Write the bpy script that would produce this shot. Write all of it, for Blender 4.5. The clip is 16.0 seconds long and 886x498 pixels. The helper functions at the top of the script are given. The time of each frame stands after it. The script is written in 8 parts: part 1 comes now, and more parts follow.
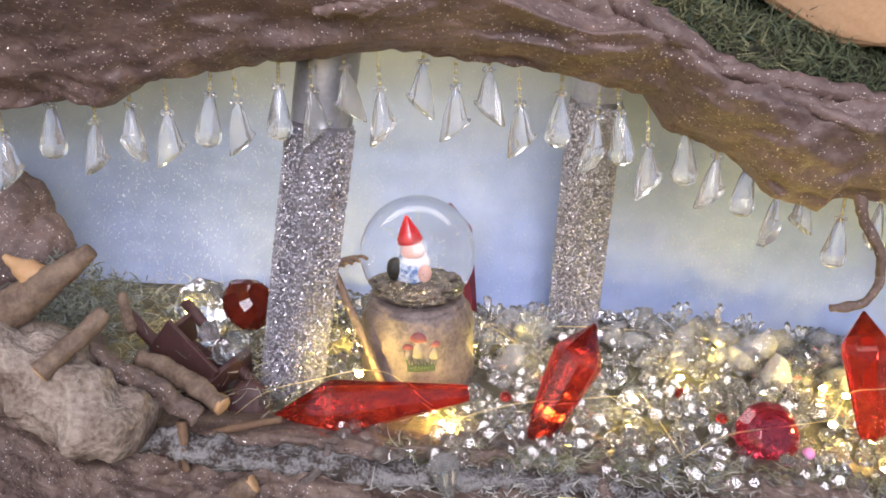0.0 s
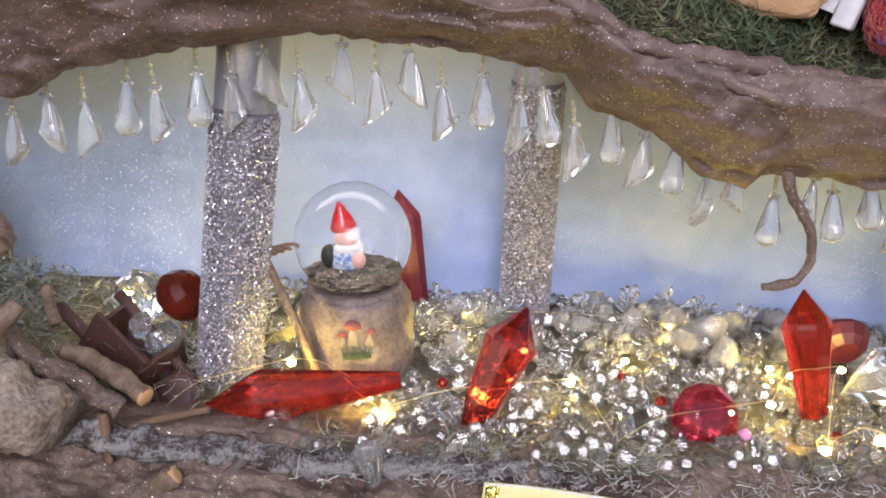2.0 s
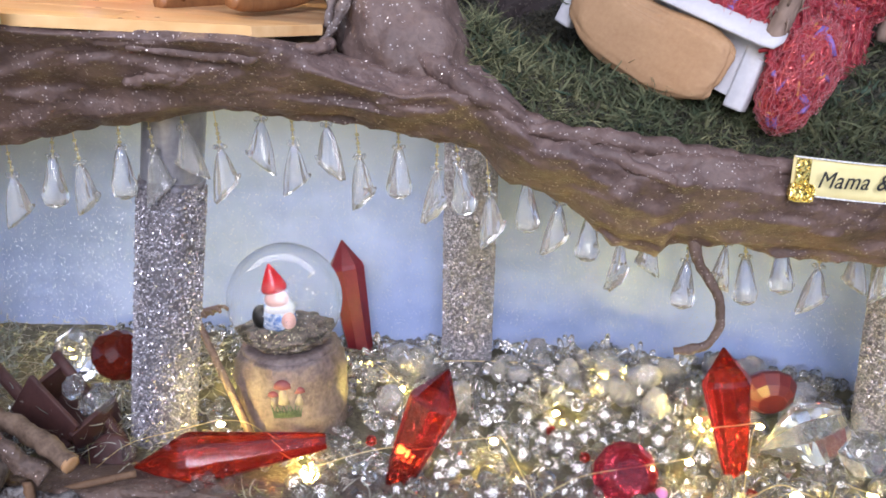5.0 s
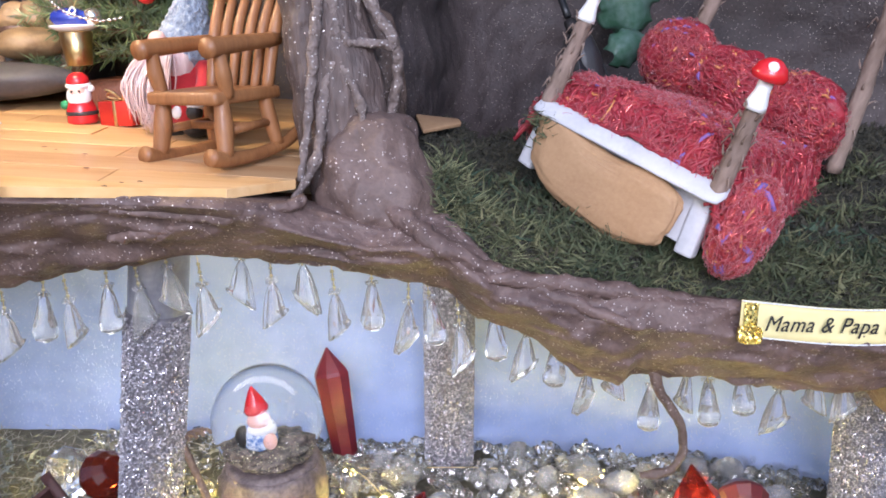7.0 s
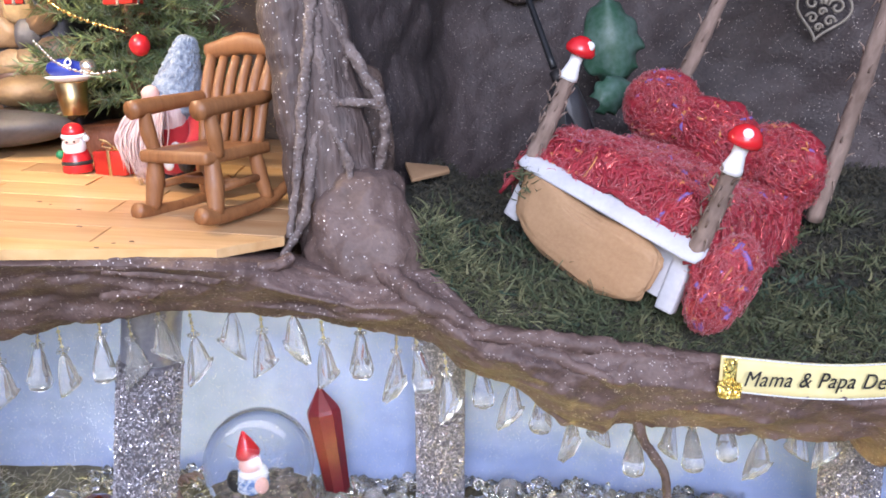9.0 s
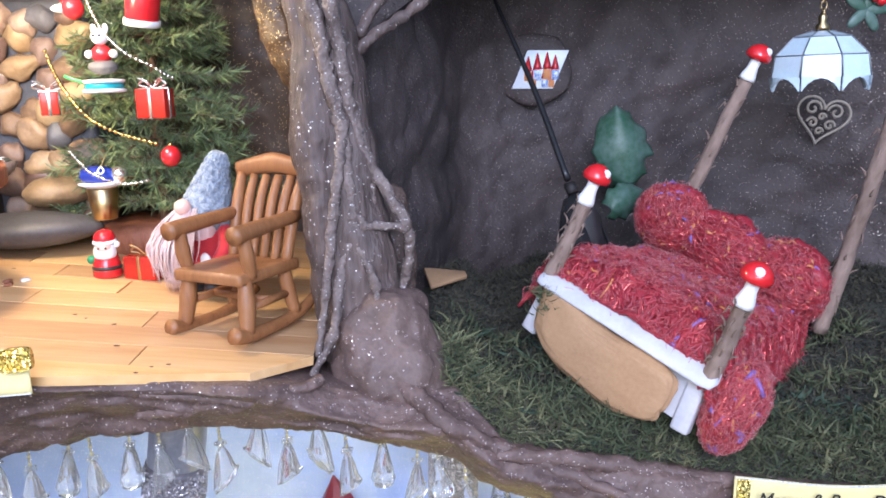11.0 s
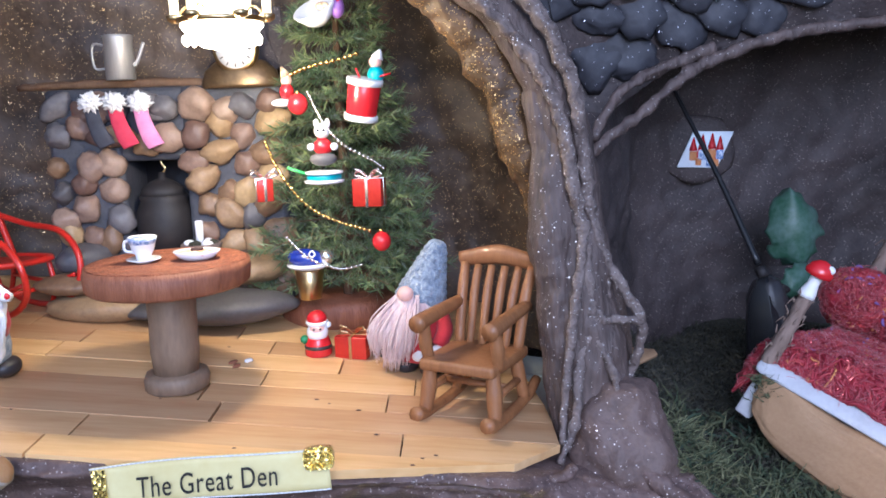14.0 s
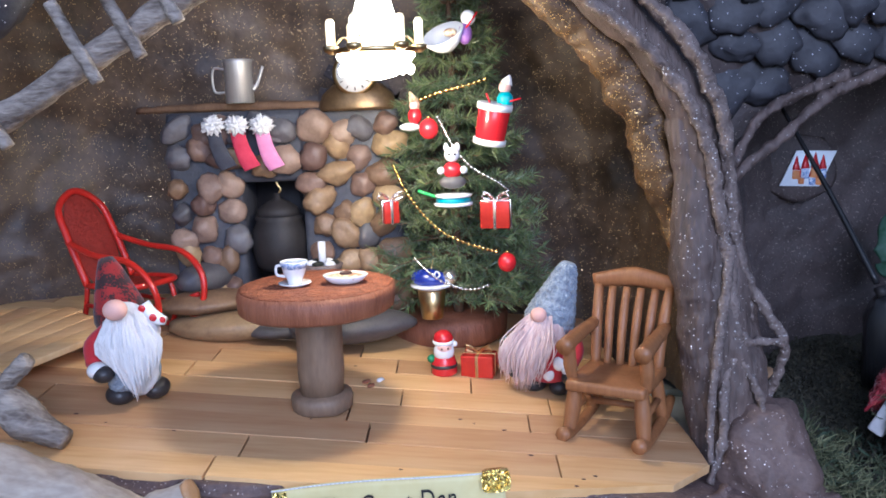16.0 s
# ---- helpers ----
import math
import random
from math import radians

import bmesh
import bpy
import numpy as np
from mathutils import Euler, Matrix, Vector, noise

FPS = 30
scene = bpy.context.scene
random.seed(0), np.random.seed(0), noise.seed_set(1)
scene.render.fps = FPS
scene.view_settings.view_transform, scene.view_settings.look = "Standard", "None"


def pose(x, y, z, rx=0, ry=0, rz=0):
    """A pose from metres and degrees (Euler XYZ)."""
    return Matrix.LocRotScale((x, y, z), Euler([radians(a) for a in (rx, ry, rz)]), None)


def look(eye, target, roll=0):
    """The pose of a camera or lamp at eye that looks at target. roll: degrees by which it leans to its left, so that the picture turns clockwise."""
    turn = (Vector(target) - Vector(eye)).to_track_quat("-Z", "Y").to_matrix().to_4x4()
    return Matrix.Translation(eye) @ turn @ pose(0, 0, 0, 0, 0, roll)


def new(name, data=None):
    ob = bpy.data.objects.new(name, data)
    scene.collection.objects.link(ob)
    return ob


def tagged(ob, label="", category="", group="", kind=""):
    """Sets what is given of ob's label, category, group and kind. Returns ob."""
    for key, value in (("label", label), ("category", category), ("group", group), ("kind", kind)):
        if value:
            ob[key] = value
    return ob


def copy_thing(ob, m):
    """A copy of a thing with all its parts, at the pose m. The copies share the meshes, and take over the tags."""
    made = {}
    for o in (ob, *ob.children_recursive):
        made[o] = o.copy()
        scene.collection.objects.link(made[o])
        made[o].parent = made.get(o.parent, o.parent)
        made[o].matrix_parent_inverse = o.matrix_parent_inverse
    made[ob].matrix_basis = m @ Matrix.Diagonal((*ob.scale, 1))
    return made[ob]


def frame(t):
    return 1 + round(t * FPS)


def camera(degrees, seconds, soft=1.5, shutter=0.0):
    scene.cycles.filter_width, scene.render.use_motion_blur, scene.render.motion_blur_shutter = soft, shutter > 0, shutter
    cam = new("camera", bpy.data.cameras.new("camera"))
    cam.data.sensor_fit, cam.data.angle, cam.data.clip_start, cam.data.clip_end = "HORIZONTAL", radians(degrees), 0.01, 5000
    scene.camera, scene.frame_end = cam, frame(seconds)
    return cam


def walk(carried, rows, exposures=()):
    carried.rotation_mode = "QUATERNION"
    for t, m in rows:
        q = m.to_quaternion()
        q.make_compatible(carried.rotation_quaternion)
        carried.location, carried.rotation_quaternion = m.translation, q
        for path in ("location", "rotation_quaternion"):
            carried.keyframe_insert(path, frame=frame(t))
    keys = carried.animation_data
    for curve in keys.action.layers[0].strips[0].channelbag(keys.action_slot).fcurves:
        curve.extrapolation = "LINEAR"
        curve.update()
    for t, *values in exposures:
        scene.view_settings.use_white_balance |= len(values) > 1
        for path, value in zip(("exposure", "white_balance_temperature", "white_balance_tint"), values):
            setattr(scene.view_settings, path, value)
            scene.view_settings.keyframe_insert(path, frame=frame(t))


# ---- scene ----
cam = camera(56.4, 16.0, soft=1.7)
METRES, EYE, TILT, LEAN, TURN = 0.37, 0.14, -18.0, 0.0, 0.0
ROWS = [
    (0.0, 0.0, 0.0, 0.0, -0.0, 0.0, -0.0),
    (0.5, 0.0219, 0.0047, -0.0061, 0.15, -0.37, 0.48),
    (1.0, 0.0432, 0.0063, -0.0047, 0.2, -0.57, 0.74),
    (1.5, 0.063, 0.0091, -0.0064, 0.22, -0.64, 0.85),
    (2.0, 0.0911, 0.0124, -0.008, 0.32, -0.62, 1.1),
    (2.5, 0.1245, 0.0116, -0.0029, 0.39, -0.62, 1.29),
    (3.0, 0.1474, 0.0112, 0.0029, 0.33, -0.6, 1.32),
    (3.5, 0.1634, 0.0086, 0.0147, 0.37, -0.57, 1.35),
    (6.0, 0.2057, -0.0339, 0.1099, 0.37, 0.88, 1.55),
    (6.5, 0.2196, -0.0481, 0.1392, 0.49, 2.19, 1.69),
    (7.0, 0.2333, -0.0585, 0.1613, 0.75, 3.04, 2.09),
    (7.5, 0.2399, -0.0636, 0.1722, 0.86, 3.35, 2.28),
    (8.0, 0.2439, -0.0691, 0.1843, 0.84, 3.48, 2.3),
    (8.5, 0.2463, -0.0741, 0.1962, 0.78, 3.6, 2.22),
    (9.0, 0.2514, -0.0802, 0.2099, 0.77, 3.73, 2.2),
    (11.5, 0.1952, -0.143, 0.3219, 0.39, 7.04, 1.79),
    (12.0, 0.1414, -0.1572, 0.3393, 0.52, 7.32, 1.74),
    (12.5, 0.0889, -0.1689, 0.3529, 0.64, 7.46, 1.71),
    (13.0, 0.0452, -0.1804, 0.3681, 0.73, 7.66, 1.7),
    (13.5, -0.0037, -0.1894, 0.3775, 0.86, 7.99, 1.66),
    (14.0, -0.054, -0.1996, 0.3876, 1.04, 8.09, 1.68),
    (14.5, -0.0921, -0.2088, 0.3972, 1.16, 8.22, 1.74),
    (15.0, -0.141, -0.2181, 0.4067, 1.32, 8.2, 1.76),
    (15.5, -0.1854, -0.2245, 0.4106, 1.34, 8.33, 1.82),
    (16.0, -0.2338, -0.2312, 0.4155, 1.42, 8.35, 1.77),
]
EXPOSURES = [(0.0, 0.15, 6600, 12), (2.0, 0.03, 6550, 12), (3.5, -0.02, 6400, 12), (6.0, 0.13, 5950, 12), (9.0, 0.20, 5850, 12), (11.5, 0.22, 5500, 10), (13.0, 0.0, 5450, 10), (14.0, -0.33, 5080, 10), (14.5, -0.44, 5020, 10), (16.0, -0.60, 4980, 10)]
walk(cam, [(t, pose(0, 0, EYE, TILT, LEAN, TURN) @ pose(METRES * x, METRES * y, METRES * z, 90 + pitch, roll, yaw)) for t, x, y, z, yaw, pitch, roll in ROWS], EXPOSURES)

# ---- light: a cool room with a window behind the camera ----
world = bpy.data.worlds.new("room_daylight")
scene.world = world
world.use_nodes = True
wn, wl = world.node_tree.nodes, world.node_tree.links
sky = wn.new("ShaderNodeTexSky")
sky.sky_type, sky.sun_disc = "NISHITA", False
sky.sun_elevation, sky.sun_rotation = radians(40), radians(200)
wl.new(sky.outputs[0], wn["Background"].inputs["Color"])
wn["Background"].inputs["Strength"].default_value = 0.17


def area_lamp(name, eye, target, size, power, colour):
    data = bpy.data.lights.new(name, "AREA")
    data.size, data.energy, data.color = size, power, colour
    ob = new(name, data)
    ob.matrix_world = look(eye, target)
    return ob


def point_lamp(name, eye, radius, power, colour):
    data = bpy.data.lights.new(name, "POINT")
    data.shadow_soft_size, data.energy, data.color = radius, power, colour
    ob = new(name, data)
    ob.location = eye
    return ob


area_lamp("window_light", (0.12, -0.75, 0.62), (0.0, 0.4, 0.1), 0.60, 17.0, (0.88, 0.86, 1.0))
point_lamp("chandelier_light", (-0.1225, 0.361, 0.3170), 0.009, 1.02, (1.0, 0.74, 0.44))
strip = area_lamp("cave_light_strip", (0.05, 0.405, 0.098), (0.05, 0.425, 0.0), 0.36, 0.22, (0.94, 0.93, 1.0))
strip.data.shape, strip.data.size_y = "RECTANGLE", 0.03

# ---- materials ----
def mat(name, base, rough=0.6, metal=0.0, other=None, scale=60.0, fine=None, bump=0.0, stretch=(1, 1, 1), glitter=None, clear=0.0, ior=1.46,
        coat=0.0, sheen=0.0, vary=0.0, glow=None, wave=None, contrast=0.35, depth=0.001, upper=None, island=0.0):
    """A procedural surface: two scales of noise between base and other, relief, and, if asked for, glitter flakes (size, share, colour, tilt)."""
    m = bpy.data.materials.new(name)
    m.use_nodes = True
    n, l = m.node_tree.nodes, m.node_tree.links
    b = n["Principled BSDF"]
    b.inputs["Roughness"].default_value, b.inputs["Metallic"].default_value = rough, metal
    b.inputs["Transmission Weight"].default_value, b.inputs["IOR"].default_value = clear, ior
    b.inputs["Coat Weight"].default_value, b.inputs["Sheen Weight"].default_value = coat, sheen
    tc, mp = n.new("ShaderNodeTexCoord"), n.new("ShaderNodeMapping")
    mp.inputs["Scale"].default_value = stretch
    l.new(tc.outputs["Object"], mp.inputs["Vector"])

    def noise_at(s, detail=5.0):
        t = n.new("ShaderNodeTexNoise")
        t.inputs["Scale"].default_value, t.inputs["Detail"].default_value = s, detail
        l.new(mp.outputs[0], t.inputs["Vector"])
        return t.outputs["Fac"]

    def blend(fac, a, c, kind="MIX"):
        x = n.new("ShaderNodeMix")
        x.data_type, x.blend_type = "RGBA", kind
        for socket, v in ((x.inputs[0], fac), (x.inputs[6], a), (x.inputs[7], c)):
            if isinstance(v, (float, int)):
                socket.default_value = v
            elif isinstance(v, tuple):
                socket.default_value = (*v, 1)
            else:
                l.new(v, socket)
        return x.outputs[2]

    def calc(op, a, c=0.0):
        x = n.new("ShaderNodeMath")
        x.operation = op
        for socket, v in zip(x.inputs, (a, c)):
            if isinstance(v, (float, int)):
                socket.default_value = v
            else:
                l.new(v, socket)
        return x.outputs[0]

    other = other or tuple(min(1, c * 0.6) for c in base)
    big, small = noise_at(scale), noise_at(fine or scale * 7)
    spread = n.new("ShaderNodeMapRange")
    spread.inputs[1].default_value, spread.inputs[2].default_value = 0.5 - contrast / 2, 0.5 + contrast / 2
    l.new(calc("ADD", calc("MULTIPLY", big, 0.62), calc("MULTIPLY", small, 0.38)), spread.inputs[0])
    colour = blend(spread.outputs[0], other, base)
    if wave:
        w = n.new("ShaderNodeTexWave")
        w.wave_type, w.rings_direction = "RINGS", "Z"
        w.inputs["Scale"].default_value, w.inputs["Distortion"].default_value = wave
        w.inputs["Detail Scale"].default_value = 2.0
        l.new(mp.outputs[0], w.inputs["Vector"])
        colour = blend(calc("MULTIPLY", w.outputs["Fac"], 0.55), colour, other)
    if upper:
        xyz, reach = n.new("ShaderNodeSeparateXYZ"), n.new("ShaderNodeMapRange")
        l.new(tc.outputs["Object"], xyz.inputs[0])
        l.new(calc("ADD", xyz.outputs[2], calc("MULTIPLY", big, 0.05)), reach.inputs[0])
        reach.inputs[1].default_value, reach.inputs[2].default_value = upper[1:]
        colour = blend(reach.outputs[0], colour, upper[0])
    if island:
        each = n.new("ShaderNodeNewGeometry")
        colour = blend(calc("MULTIPLY", each.outputs["Random Per Island"], island), colour, other)
    if vary:
        info, hsv = n.new("ShaderNodeObjectInfo"), n.new("ShaderNodeHueSaturation")
        l.new(calc("ADD", calc("MULTIPLY", info.outputs["Random"], vary * 1.6), 1.0 - vary * 0.8), hsv.inputs["Value"])
        l.new(calc("ADD", calc("MULTIPLY", info.outputs["Random"], vary * 0.05), 0.5 - vary * 0.02), hsv.inputs["Hue"])
        l.new(colour, hsv.inputs["Color"])
        colour = hsv.outputs[0]
    normal = None
    if bump:
        bp = n.new("ShaderNodeBump")
        bp.inputs["Strength"].default_value, bp.inputs["Distance"].default_value = min(1.0, bump), depth
        l.new(calc("ADD", big, calc("MULTIPLY", small, 0.5)), bp.inputs["Height"])
        normal = bp.outputs[0]
    if glitter:
        size, share, flake, tilt = glitter
        v = n.new("ShaderNodeTexVoronoi")
        v.inputs["Scale"].default_value = 1.0 / size
        l.new(tc.outputs["Object"], v.inputs["Vector"])
        sep = n.new("ShaderNodeSeparateColor")
        l.new(v.outputs["Color"], sep.inputs[0])
        mask = calc("MULTIPLY", calc("GREATER_THAN", sep.outputs[0], 1.0 - share), calc("LESS_THAN", v.outputs["Distance"], 0.36 if share < 0.9 else 0.75))
        colour = blend(mask, colour, flake)
        l.new(calc("MAXIMUM", calc("MULTIPLY", mask, 0.45 if share < 0.9 else 0.85), metal), b.inputs["Metallic"])
        l.new(calc("SUBTRACT", rough, calc("MULTIPLY", mask, rough - 0.22)), b.inputs["Roughness"])
        geo = n.new("ShaderNodeNewGeometry")
        add, off, sc, nm = (n.new("ShaderNodeVectorMath") for _ in range(4))
        off.operation, sc.operation, add.operation, nm.operation = "SUBTRACT", "SCALE", "ADD", "NORMALIZE"
        l.new(v.outputs["Color"], off.inputs[0])
        off.inputs[1].default_value = (0.5, 0.5, 0.5)
        l.new(off.outputs[0], sc.inputs[0])
        l.new(calc("MULTIPLY", mask, tilt), sc.inputs["Scale"])
        l.new(normal or geo.outputs["Normal"], add.inputs[0])
        l.new(sc.outputs[0], add.inputs[1])
        l.new(add.outputs[0], nm.inputs[0])
        normal = nm.outputs[0]
    if normal:
        l.new(normal, b.inputs["Normal"])
    l.new(colour, b.inputs["Base Color"])
    if glow:
        b.inputs["Emission Color"].default_value = (*glow[0], 1)
        b.inputs["Emission Strength"].default_value = glow[1]
    return m


FLAKE = (0.85, 0.72, 0.66)
BARK = mat("brown_bark", (0.178, 0.118, 0.100), 0.6, other=(0.074, 0.048, 0.042), scale=55, fine=420, bump=1.0, depth=0.0015, glitter=(0.0009, 0.13, FLAKE, 1.1))
TRUNK = mat("grey_brown_bark", (0.140, 0.100, 0.087), 0.6, other=(0.048, 0.034, 0.030), scale=90, fine=480, bump=1.0, depth=0.0025, stretch=(1, 1, 0.22), glitter=(0.0009, 0.07, (0.75, 0.68, 0.63), 0.9))
ROPE = mat("crusted_grey_root", (0.225, 0.175, 0.155), 0.6, other=(0.075, 0.054, 0.047), scale=110, fine=520, bump=1.0, depth=0.0025, glitter=(0.0010, 0.17, (0.80, 0.74, 0.70), 1.0))
DARKBARK = mat("dark_brown_bark", (0.19, 0.128, 0.098), 0.62, other=(0.062, 0.040, 0.031), scale=60, fine=420, bump=1.0, depth=0.0025, glitter=(0.0008, 0.08, FLAKE, 0.9))
KNOLL = mat("brown_knoll_bark", (0.178, 0.120, 0.100), 0.62, other=(0.090, 0.060, 0.051), scale=60, fine=420, bump=1.0, depth=0.0012, glitter=(0.0009, 0.07, FLAKE, 0.9))
FROST = mat("frosted_dark_branch", (0.23, 0.215, 0.205), 0.8, other=(0.046, 0.032, 0.026), scale=150, fine=700, bump=1.0, depth=0.003, contrast=0.15)
DUSTY = mat("dusty_brown_root", (0.17, 0.135, 0.12), 0.8, other=(0.060, 0.042, 0.035), scale=90, fine=600, bump=1.0, depth=0.003)
# golden flake colour stands for warm lamplight on the den wall's glitter
DENWALL = mat("brown_den_plaster", (0.15, 0.100, 0.062), 0.5, other=(0.055, 0.039, 0.030), scale=22, fine=180, bump=0.8, glitter=(0.0009, 0.13, (0.90, 0.62, 0.28), 1.0))
# dark bark with the chandelier's golden light in base and flake colour
LAMPLIT = mat("lamplit_dark_bark", (0.15, 0.085, 0.036), 0.5, other=(0.045, 0.026, 0.013), scale=60, fine=300, bump=1.0, depth=0.002, glitter=(0.0009, 0.28, (0.95, 0.62, 0.22), 1.0))
CAVE = mat("dark_cave_plaster", (0.082, 0.062, 0.058), 0.62, other=(0.036, 0.028, 0.028), scale=26, fine=520, bump=1.0, depth=0.0014, glitter=(0.0009, 0.09, (0.62, 0.54, 0.46), 1.0))
ROCK = mat("painted_dark_rock", (0.052, 0.052, 0.062), 0.62, other=(0.022, 0.021, 0.026), scale=40, fine=250, bump=0.9, glitter=(0.0011, 0.05, (0.6, 0.6, 0.66), 1.0))
# blue below, fading by height to a paler grey-green
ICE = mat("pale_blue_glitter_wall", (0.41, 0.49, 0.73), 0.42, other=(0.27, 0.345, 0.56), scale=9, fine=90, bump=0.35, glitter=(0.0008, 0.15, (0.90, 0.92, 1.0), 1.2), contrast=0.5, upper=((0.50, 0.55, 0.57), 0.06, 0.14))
SILVER = mat("silver_glitter", (0.20, 0.185, 0.20), 0.45, other=(0.10, 0.095, 0.105), scale=300, bump=0.3, metal=0.5)
GRAIN = mat("silver_glitter_grain", (0.95, 0.91, 0.95), 0.2, other=(0.26, 0.245, 0.265), scale=900, metal=0.5, island=1.0)
TUBE = mat("grey_tube", (0.42, 0.42, 0.45), 0.28, metal=0.55, other=(0.26, 0.26, 0.29), scale=60, bump=0.25)
ACRYL = mat("clear_acrylic", (0.97, 0.97, 0.96), 0.03, other=(0.95, 0.94, 0.91), clear=0.95, ior=1.42)
BEADGLASS = mat("clear_bead_acrylic", (0.97, 0.95, 0.91), 0.02, other=(0.94, 0.90, 0.84), scale=120, clear=0.955, ior=1.53, vary=0.1)
SHARD = mat("cloudy_glass_chunk", (0.80, 0.78, 0.77), 0.16, other=(0.66, 0.64, 0.64), scale=140, clear=0.75, ior=1.48, bump=0.4)
BEADSOIL = mat("mossy_brown_soil", (0.19, 0.17, 0.115), 0.9, other=(0.075, 0.066, 0.044), scale=90, fine=500, bump=1.0, depth=0.002)
CREAM = mat("cream_seed_bead", (0.86, 0.80, 0.52), 0.15, other=(0.8, 0.72, 0.42), clear=0.5)
REDGEM = mat("red_acrylic", (0.76, 0.085, 0.052), 0.05, other=(0.50, 0.034, 0.028), scale=45, clear=0.92, ior=1.48)
RASPBERRY = mat("raspberry_acrylic", (0.66, 0.060, 0.090), 0.06, other=(0.50, 0.035, 0.060), scale=60, clear=0.85, ior=1.48)
WINE = mat("wine_red_acrylic", (0.17, 0.012, 0.020), 0.42, other=(0.11, 0.008, 0.013), scale=60)
DARKGEM = mat("dark_garnet_acrylic", (0.11, 0.020, 0.026), 0.35, other=(0.08, 0.012, 0.018), scale=60, clear=0.2)
PRISM = mat("milky_ribbed_acrylic", (0.92, 0.92, 0.90), 0.06, other=(0.86, 0.86, 0.84), clear=0.92, ior=1.45)
LIPPED = mat("milky_ribbed_pendant", (0.92, 0.92, 0.90), 0.10, other=(0.86, 0.85, 0.82), scale=90, clear=0.87, ior=1.42)
DROP = mat("milky_pendant_acrylic", (0.93, 0.93, 0.92), 0.08, other=(0.88, 0.88, 0.86), scale=90, clear=0.88, ior=1.40)
PINE = mat("pine_plank", (0.70, 0.455, 0.225), 0.45, other=(0.54, 0.29, 0.115), scale=24, fine=190, bump=0.2, stretch=(0.22, 2.2, 1), vary=0.30, coat=0.15)
PINE_EDGE = mat("raw_plank_edge", (0.72, 0.55, 0.36), 0.7, other=(0.5, 0.33, 0.2), scale=200, bump=0.3)
REDWOOD = mat("red_brown_slice", (0.40, 0.14, 0.06), 0.7, other=(0.13, 0.035, 0.018), scale=160, fine=800, bump=1.0, depth=0.003, wave=(120.0, 9.0))
REDEDGE = mat("red_brown_slice_edge", (0.34, 0.135, 0.07), 0.55, other=(0.19, 0.065, 0.032), scale=160, stretch=(1, 1, 0.15), bump=0.8, depth=0.0015)
LEGWOOD = mat("grey_brown_leg", (0.25, 0.17, 0.11), 0.55, other=(0.15, 0.10, 0.065), scale=80, stretch=(1, 1, 0.25), bump=0.4)
OAK = mat("varnished_oak", (0.325, 0.145, 0.054), 0.5, other=(0.19, 0.076, 0.027), scale=70, fine=420, bump=0.4, stretch=(1.6, 1.6, 0.3), coat=0.12)
STONE = mat("river_stone", (0.36, 0.235, 0.125), 0.45, other=(0.20, 0.125, 0.07), scale=70, fine=420, bump=0.6, vary=0.5)
GREYSTONE = mat("grey_river_stone", (0.145, 0.135, 0.14), 0.5, other=(0.085, 0.08, 0.085), scale=70, fine=420, bump=0.4, vary=0.4)
PINKSTONE = mat("pink_river_stone", (0.34, 0.235, 0.175), 0.5, other=(0.22, 0.145, 0.105), scale=90, fine=500, bump=0.5, vary=0.3)
REDSTONE = mat("red_brown_river_stone", (0.19, 0.115, 0.085), 0.45, other=(0.11, 0.065, 0.05), scale=70, fine=420, bump=0.5, vary=0.3)
MORTAR = mat("dark_grout", (0.080, 0.082, 0.098), 0.5, other=(0.040, 0.041, 0.050), scale=60, fine=400, bump=0.8)
HEARTHBLACK = mat("hearth_black", (0.018, 0.016, 0.018), 0.6, scale=60, bump=0.5)
IRON = mat("dark_iron_pot", (0.030, 0.026, 0.026), 0.6, metal=0.2, scale=60, bump=0.2)
NEEDLE = mat("green_needles", (0.31, 0.345, 0.125), 0.38, other=(0.060, 0.112, 0.046), scale=90, sheen=0.2, island=0.8)
TWIG = mat("brown_twig", (0.19, 0.11, 0.06), 0.75, other=(0.10, 0.055, 0.03), scale=150, bump=0.7, stretch=(1, 1, 0.4))
GOLD = mat("gold_bead", (0.85, 0.62, 0.22), 0.16, metal=1.0, other=(0.75, 0.52, 0.18))
PEARL = mat("silver_garland", (0.85, 0.84, 0.80), 0.15, metal=0.9, other=(0.7, 0.7, 0.68))
RED = mat("red_paint", (0.62, 0.02, 0.025), 0.25, other=(0.50, 0.014, 0.02), scale=50, coat=0.4)
REDWIRE = mat("red_lacquered_wire", (0.60, 0.025, 0.012), 0.3, other=(0.42, 0.015, 0.01), scale=60, coat=0.3)
WICKER = mat("red_wicker", (0.36, 0.03, 0.015), 0.6, other=(0.20, 0.015, 0.01), scale=420, bump=1.0)
WHITE = mat("white_paint", (0.80, 0.79, 0.77), 0.4, other=(0.70, 0.69, 0.68), scale=60, bump=0.1)
CHINA = mat("white_porcelain", (0.82, 0.82, 0.83), 0.14, other=(0.74, 0.74, 0.76), coat=0.5)
BLUEPRINT = mat("blue_glaze", (0.12, 0.20, 0.42), 0.2, other=(0.55, 0.6, 0.7), scale=500, contrast=0.1)
FOOD = mat("cream_and_brown_food", (0.75, 0.62, 0.40), 0.5, other=(0.35, 0.16, 0.10), scale=330, bump=0.7, contrast=0.12)
STEEL = mat("brushed_tin", (0.62, 0.60, 0.57), 0.5, metal=0.7, other=(0.42, 0.40, 0.38), scale=100, stretch=(1, 1, 0.1))
BLACKWOOD = mat("black_paint", (0.02, 0.02, 0.022), 0.35, scale=60)
